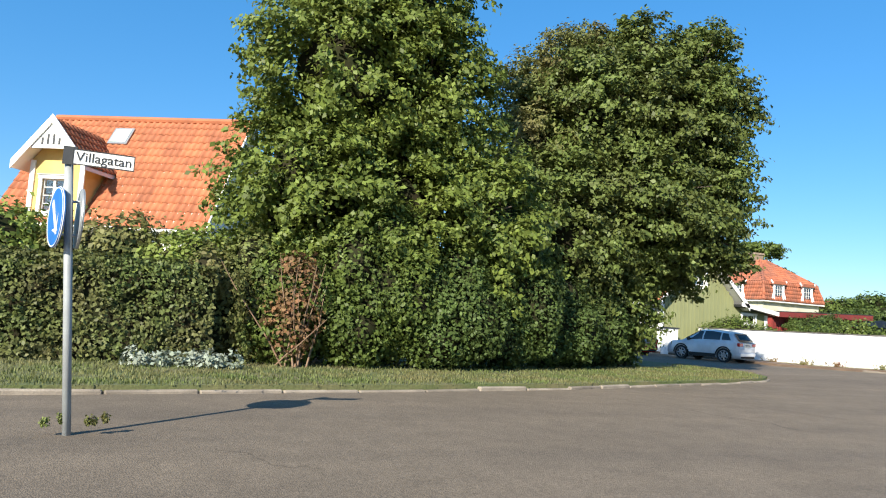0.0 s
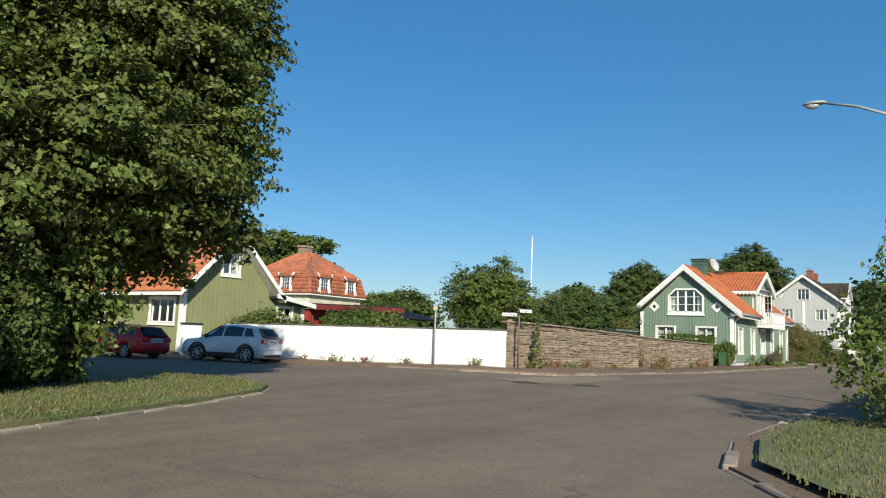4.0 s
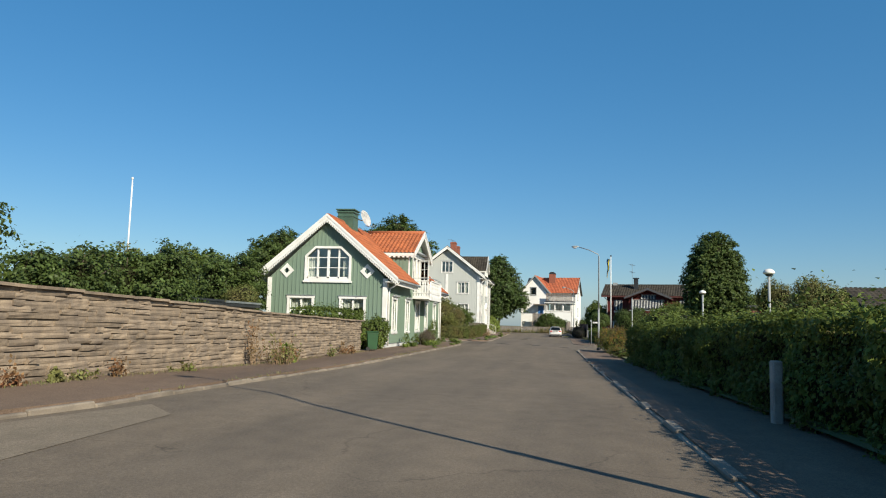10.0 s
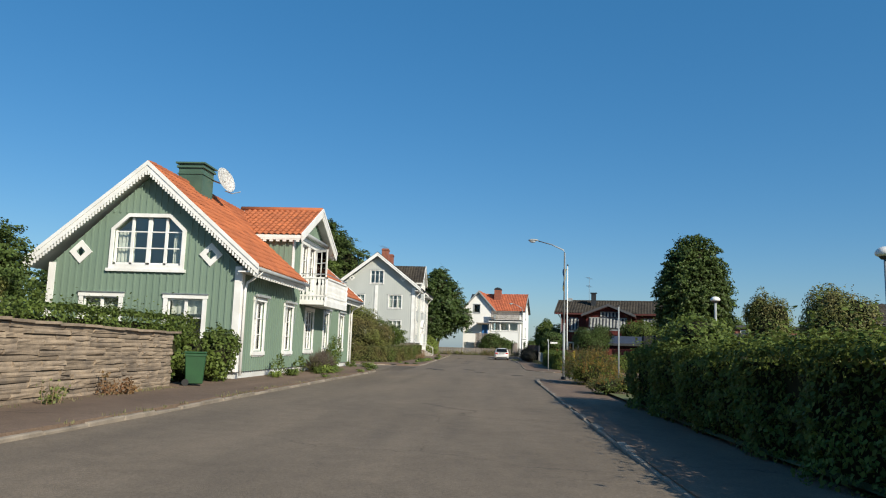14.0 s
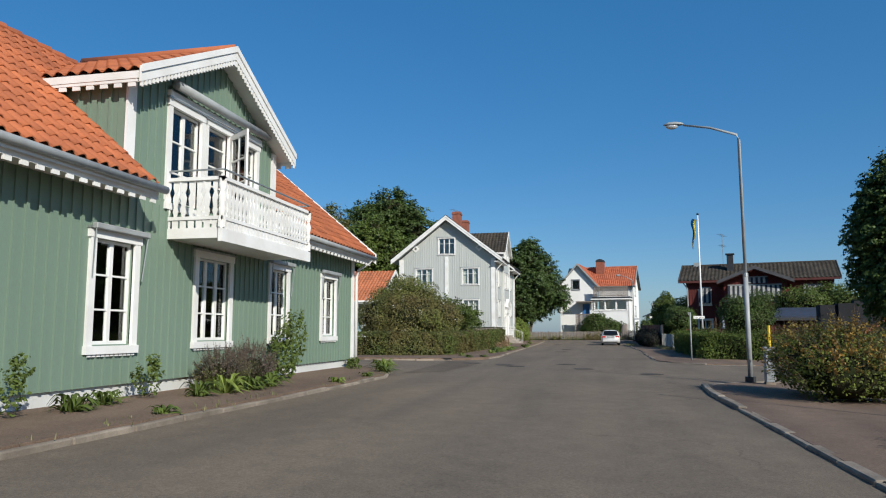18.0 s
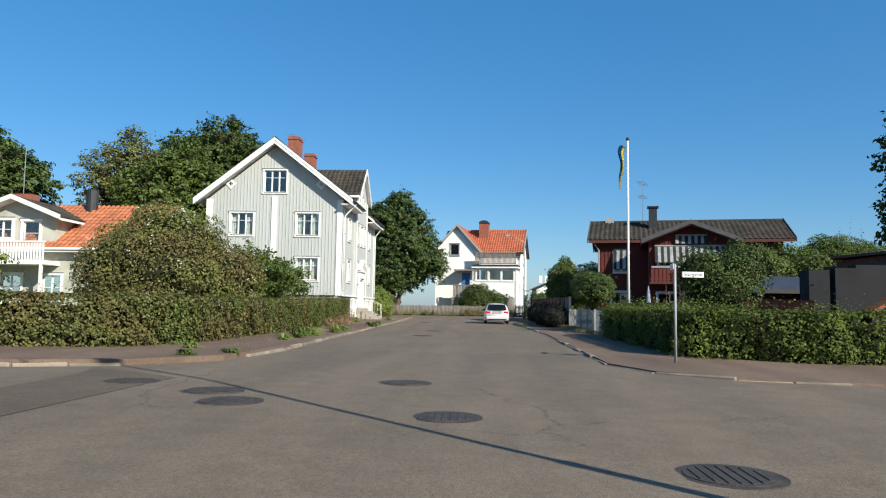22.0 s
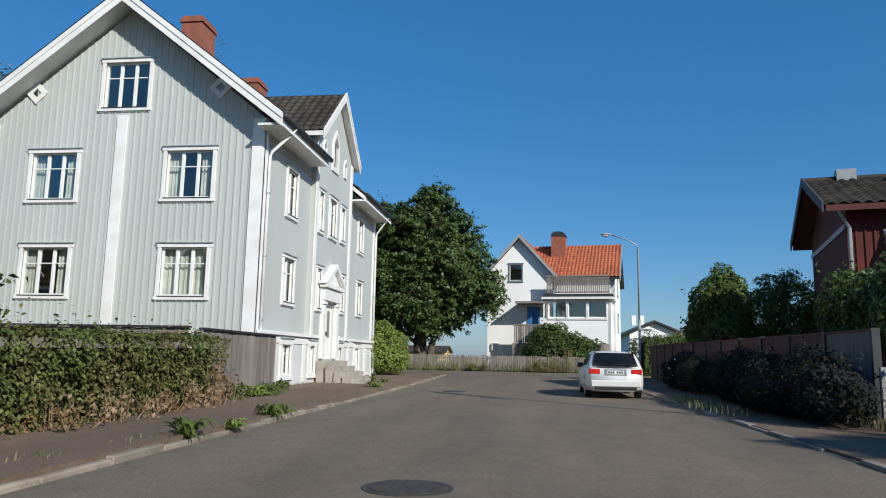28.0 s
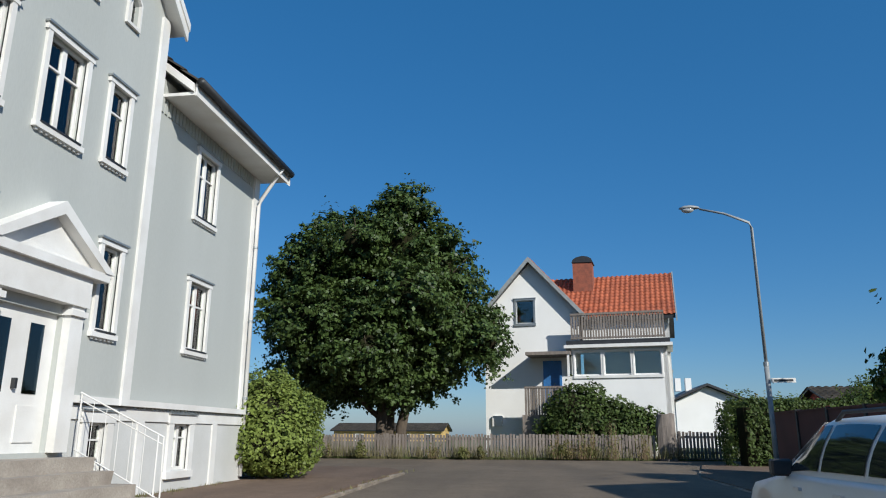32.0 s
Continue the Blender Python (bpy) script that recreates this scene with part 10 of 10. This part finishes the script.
bush("ivy_mound", "dense ivy mound in front of the veranda", (142.2, 8.6, 0.25), [((0, 0, 1.2), (1.0, 2.4, 1.5)), ((0, 0.6, 1.9), (0.9, 1.6, 1.35)), ((0, -1.4, 1.2), (0.9, 1.5, 1.2))], 0.15, M_LEAF_D, 330, 182)

# ---- weeds and grass ----
def stalks(x, y, r, h, m, seed, label):
    """Upright dry stems with a few leaves up their length."""
    rng = np.random.default_rng(seed)
    t = thing("dry_weed", label, "weeds", at=(x, y, gz(x, y) + 0.06))
    bm = bmesh.new()
    P = []
    for _ in range(int(10 + 30 * r)):
        a = np.array((rng.normal(0, r * 0.5), rng.normal(0, r * 0.25), 0))
        b = a * 1.6 + np.array((rng.normal(0, 0.08), rng.normal(0, 0.05), h * rng.uniform(0.4, 1.1)))
        limb(bm, a, b, 0.007, 0.003, rng, 3)
        for f in rng.uniform(0.15, 1.0, 9):
            P.append(a + (b - a) * f + rng.normal(0, 0.035, 3))
    part("stem_tangle", bm, M_TWIG, t)["kind"] = "stuff"
    leaf_obj("foliage", np.array(P), rng.normal(0, 1, (len(P), 3)), 0.07, m, t, seed)


M_TWIG = mat("weed_stem", (0.3, 0.2, 0.12), (0.2, 0.14, 0.08), 5, 0.9)


def weed(x, y, r, h, m, seed, label, name="weed_clump", leaf=0.12):
    bush(name, label, (x, y, gz(x, y) + 0.06), [((0, 0, h * 0.35), (r, r * 0.8, h * 0.5)), ((0.1, 0.05, h * 0.7), (r * 0.5, r * 0.5, h * 0.4))], leaf, m, 420, seed, "weeds", core=False)


def rosette(x, y, r, m, seed, label, n=34, tall=0.5, wide=0.045):
    """A low weed of long arching blades that spread from one root."""
    rng = np.random.default_rng(seed)
    t = thing("weed_clump", label, "weeds", at=(x, y, gz(x, y) + 0.05))
    V, Q = [], []
    for _ in range(n):
        a, ln, up = rng.uniform(0, 6.283), r * rng.uniform(0.55, 1.15), rng.uniform(0.25, 1.0) * tall
        root = rng.normal(0, r * 0.12, 2)
        side = np.array((-math.sin(a), math.cos(a)))
        i = len(V)
        for k in range(6):
            f = k / 5
            c = root + np.array((math.cos(a), math.sin(a))) * ln * f ** 0.9 + side * ln * 0.1 * math.sin(f * 3 + a)
            z = up * r * math.sin(min(f * 1.35, 1.25) * 2.1) * 1.0 + 0.01
            w = wide * (0.35 + 1.5 * f * (1 - f) * 2) * (1 - f ** 4)
            V += [(c[0] - side[0] * w / 2, c[1] - side[1] * w / 2, max(z, 0.015)), (c[0] + side[0] * w / 2, c[1] + side[1] * w / 2, max(z, 0.015) + w * 0.3)]
        Q += [(i + 2 * k, i + 2 * k + 1, i + 2 * k + 3, i + 2 * k + 2) for k in range(5)]
    grid_obj("foliage", np.array(V), np.array(Q), m, t)


for k, (x, y, r) in enumerate(((86.6, 14.2, 0.32), (87.9, 14.15, 0.4), (88.6, 14.2, 0.5), (89.3, 14.15, 0.5), (89.9, 14.2, 0.4), (92.2, 14.0, 0.25), (93.2, 14.1, 0.45), (93.9, 14.05, 0.4), (100.7, 13.95, 0.35), (101.8, 13.9, 0.2), (103.6, 14.05, 0.32), (104.1, 14.1, 0.25), (113.6, 14.7, 0.35), (117.0, 15.2, 0.25),
                             (69.0, 14.45, 0.42), (70.35, 14.95, 0.5), (70.9, 15.1, 0.38), (67.0, 14.3, 0.2), (82.2, 14.9, 0.25), (81.2, 13.75, 0.2), (80.3, 14.2, 0.22), (107.9, 16.1, 0.45), (108.4, 16.0, 0.4), (109.6, 16.3, 0.4), (65.0, 14.3, 0.22), (59.0, 14.4, 0.22))):
    rosette(x, y, r, M_LEAF_Y if k % 3 == 0 else M_LEAF, 300 + k, "long-leaved green weed growing at the kerb", n=int(22 + 50 * r), tall=0.65)
for k, (x, y, r, h) in enumerate(((72.2, 16.6, 0.3, 0.5), (69.9, 15.6, 0.3, 0.45), (70.6, 16.0, 0.25, 0.35), (113.6, 14.75, 0.2, 0.55), (109.2, 16.35, 0.4, 0.3), (110.9, 16.6, 0.4, 0.35), (106.8, 16.0, 0.35, 0.45))):
    weed(x, y, r * 0.7, h * 0.7, M_LEAF if k % 3 else M_LEAF_O, 390 + k, "small leafy green weeds by the pavement", leaf=0.06)
# planting along the green house
M_LAVENDER = mat("lavender_dry", (0.1, 0.068, 0.062), (0.085, 0.075, 0.045), 2, 0.8, 0, 8, island=0.4)
for x, r, h, kinds, sd in ((62.6, 0.55, 0.32, (M_LEAF_O, M_LEAF_O, M_LAVENDER), 410), (63.65, 0.6, 0.36, (M_LAVENDER,), 415)):
    G = [((0, 0, h * 0.8), (r, 0.36, h))]
    t = bush("lavender", "faded purple-brown lavender clump by the house wall", (x, 15.6, gz(x, 15.6) + 0.08), G, 0.035, kinds[-1], 500, sd)
    sprays(t, G, 420, 0.3, 0.028, 0.15, 0.45, sd + 1, kinds, 0.02)
for k, (x, y, r) in enumerate(((61.2, 15.2, 0.35), (61.9, 15.1, 0.45), (62.6, 15.0, 0.4), (63.4, 15.05, 0.4), (57.2, 15.6, 0.3), (58.8, 15.55, 0.35), (59.6, 15.7, 0.3))):
    rosette(x, y, r, M_LEAF_Y if k % 3 == 1 else M_LEAF, 430 + k, "long-leaved green plant by the house wall", n=int(26 + 60 * r), tall=0.8)
bush("tall_weed", "tall pointed green weed at the foot of the stone wall", (29.3, 16.0, gz(29, 16) + 0.06), [((0, 0, 0.2), (0.26, 0.2, 0.22)), ((0.02, 0, 0.5), (0.19, 0.16, 0.3)), ((0.04, 0, 0.9), (0.11, 0.1, 0.35)), ((0.07, 0, 1.3), (0.05, 0.05, 0.3))], 0.085, M_LEAF_O, 430, 339, "weeds", core=False)
weed(31.9, 16.1, 0.12, 0.18, M_LEAF_O, 338, "green weed at the foot of the stone wall", leaf=0.08)
weed(41.5, 15.9, 0.3, 0.5, M_LEAF_Y, 337, "yellowing weed at the foot of the stone wall", leaf=0.08)
for k, (x, y, r, h) in enumerate(((30.55, 16.1, 0.2, 0.5), (29.0, 16.1, 0.15, 0.2), (31.05, 16.1, 0.15, 0.25), (32.6, 16.1, 0.2, 0.25), (33.6, 16.1, 0.15, 0.4), (36.0, 16.05, 0.3, 0.2), (39.6, 16.1, 0.2, 1.15), (40.4, 15.6, 0.5, 0.85), (40.9, 15.7, 0.4, 0.7), (42.2, 15.95, 0.3, 0.5), (48.1, 16.1, 0.3, 0.45), (46.0, 15.95, 0.25, 0.4), (48.5, 15.95, 0.2, 0.3), (28.0, 20.5, 0.2, 0.2), (28.05, 22.5, 0.35, 0.25), (28.0, 24.2, 0.5, 0.35), (28.0, 26.0, 0.3, 0.25), (28.0, 17.6, 0.25, 0.3))):
    stalks(x, y, r, h, M_LEAF_O if k % 2 else M_LEAF_R, 340 + k, "dry brown weeds at the foot of the wall")
for k, (x, y, r, h) in enumerate(((105.3, 15.75, 0.35, 0.75), (104.4, 15.72, 0.4, 0.5), (103.2, 15.68, 0.5, 0.45), (102.0, 15.66, 0.5, 0.5), (100.6, 15.62, 0.5, 0.4), (98.9, 15.58, 0.4, 0.4))):
    stalks(x, y, r, h, M_LEAF_R if k % 2 == 0 else M_TWIG, 440 + k, "dry brown twigs at the foot of the thorn hedge")
stalks(91.3, 2.9, 0.5, 1.75, M_LEAF_R, 356, "tall dry orange-brown stalks behind the hedge")
for k, (x, y) in enumerate(((1.48, 6.95), (1.8, 7.0))):
    weed(x, y, 0.04, 0.09, M_LEAF_O, 336 + k, "small weed at the foot of the sign post", leaf=0.03)
wr = random.Random(21)
for k in range(11):
    y = 6.4 + 15.5 * wr.random()
    if k % 2:
        stalks(139.35 + wr.uniform(-0.1, 0.15), y, wr.uniform(0.15, 0.45), wr.uniform(0.4, 1.2), M_LEAF_O, 360 + k, "tall dry weeds along the picket fence")
    else:
        weed(139.35 + wr.uniform(-0.1, 0.15), y, wr.uniform(0.12, 0.35), wr.uniform(0.2, 0.7), M_LEAF_O, 360 + k, "weeds along the picket fence", leaf=0.07)
for k, (y, h) in enumerate(((6.9, 1.2), (8.0, 1.4), (9.2, 1.3), (10.3, 1.0))):
    stalks(139.3, y, 0.4, h, M_LEAF_O, 375 + k, "tall pale dry grass before the ivy mound")


def grass_field(name, label, pts, h, blades, m, spread):
    V, Q = tuft(pts, h, np.random.default_rng(7), blades, spread)
    ob = grid_obj(name, np.array(V), np.array(Q), m)
    return tagged(ob, label, "grass", kind="stuff")


M_BLADE = mat("grass_blade", (0.105, 0.14, 0.035), (0.16, 0.148, 0.056), 0.9, 0.7, 0, 8, island=0.4, trans=0.25)
M_DRY = mat("dry_grass", (0.2, 0.17, 0.085), (0.14, 0.15, 0.055), 1.5, 0.8, 0, 8, island=0.4, trans=0.2)
rg = np.random.default_rng(3)
pts = []
while len(pts) < 4200:
    x = rg.uniform(-3, 18)
    ylo = np.interp(x, [-3, 0.6, 3.8, 6, 9, 12.4, 15, 16.6, 18], [9.5, 9.62, 10.35, 10.95, 11.85, 13.15, 14.25, 15.1, 17])
    y = ylo + rg.random() ** 1.3 * 3.2
    pts.append((x, y, gz(x, y) + 0.1))
grass_field("lawn_grass", "short verge grass with dry tips", pts, 0.05, 7, M_BLADE, 0.13)
pts = [(x, y, gz(x, y) + 0.1) for x, y in zip(rg.uniform(13.8, 21, 1800), rg.uniform(1, 6.2, 1800)) if y < np.interp(x, [14, 15.6, 17.5, 21], [5.0, 5.8, 6.2, 6.2])]
grass_field("corner_grass", "green grass at the street corner", pts, 0.065, 8, M_BLADE, 0.13)
pts = [(x, y, gz(x, y) + 0.08) for x, y in zip(rg.uniform(95.5, 106, 260), rg.normal(4.75, 0.12, 260))] + [(x, y, gz(x, y) + 0.08) for x, y in zip(rg.uniform(106, 112, 60), rg.normal(6.5, 0.12, 60))]
grass_field("fence_grass", "tall rough grass along the wire fence", pts, 0.15, 6, M_DRY, 0.12)
pts = [(x, 16.1 + rg.normal(0, 0.05), gz(x, 16) + 0.08) for x in rg.uniform(28.5, 51, 160)] + [(28.05 - abs(rg.normal(0, 0.06)), y, gz(28, y) + 0.08) for y in np.concatenate([rg.uniform(16.6, 30, 150), rg.normal(24.3, 0.9, 60)])] + [(x, 14.3 + rg.normal(0, 0.05), gz(x, 14) + 0.09) for x in rg.uniform(30, 128, 110) if not 69.5 < x < 83] + [(x, 15.85 + rg.normal(0, 0.06), gz(x, 15) + 0.09) for x in rg.uniform(85, 106, 120)] + [(x, 17.15, gz(x, 17) + 0.08) for x in rg.uniform(110.5, 123, 110)]
grass_field("kerb_grass", "dry grass tufts along kerbs and wall feet", pts, 0.065, 10, M_DRY, 0.1)
pts = [(139.5 + rg.normal(0, 0.12), y, gz(139, y) + 0.1) for y in rg.uniform(4, 22, 300)]
grass_field("end_grass", "tall dry grass along the end fence", pts, 0.5, 8, M_DRY, 0.12)


# ---- kerb stones, each a piece of its own ----
kerb_line("kerb_1", NW, 0, 10, "low worn stone kerb round the grass verge", 0.055)
kerb_line("kerb_2", N1, 1, 9, "pale stone kerb along the pavement", 0.042)
kerb_line("kerb_3", N2, 1, 11, "pale stone kerb along the pavement", 0.042)
kerb_line("kerb_4", S1, 1, 8, "worn stone kerb along the hedge pavement", 0.064, (55.5, 62.8))
kerb_line("kerb_5", S2, 1, 8, "worn stone kerb along the fence pavement", 0.066)


# ---- from the plan's units to metres; vehicles and the wheelie bin are drawn in metres already ----
for ob in list(scene.objects):
    if ob.parent is None and ob.type in {"MESH", "EMPTY"}:
        if ob.get("category") in {"car", "bin"}:
            ob.location = metres(ob.location)
        else:
            ob.matrix_basis = Matrix.Scale(SIZE, 4) @ ob.matrix_basis
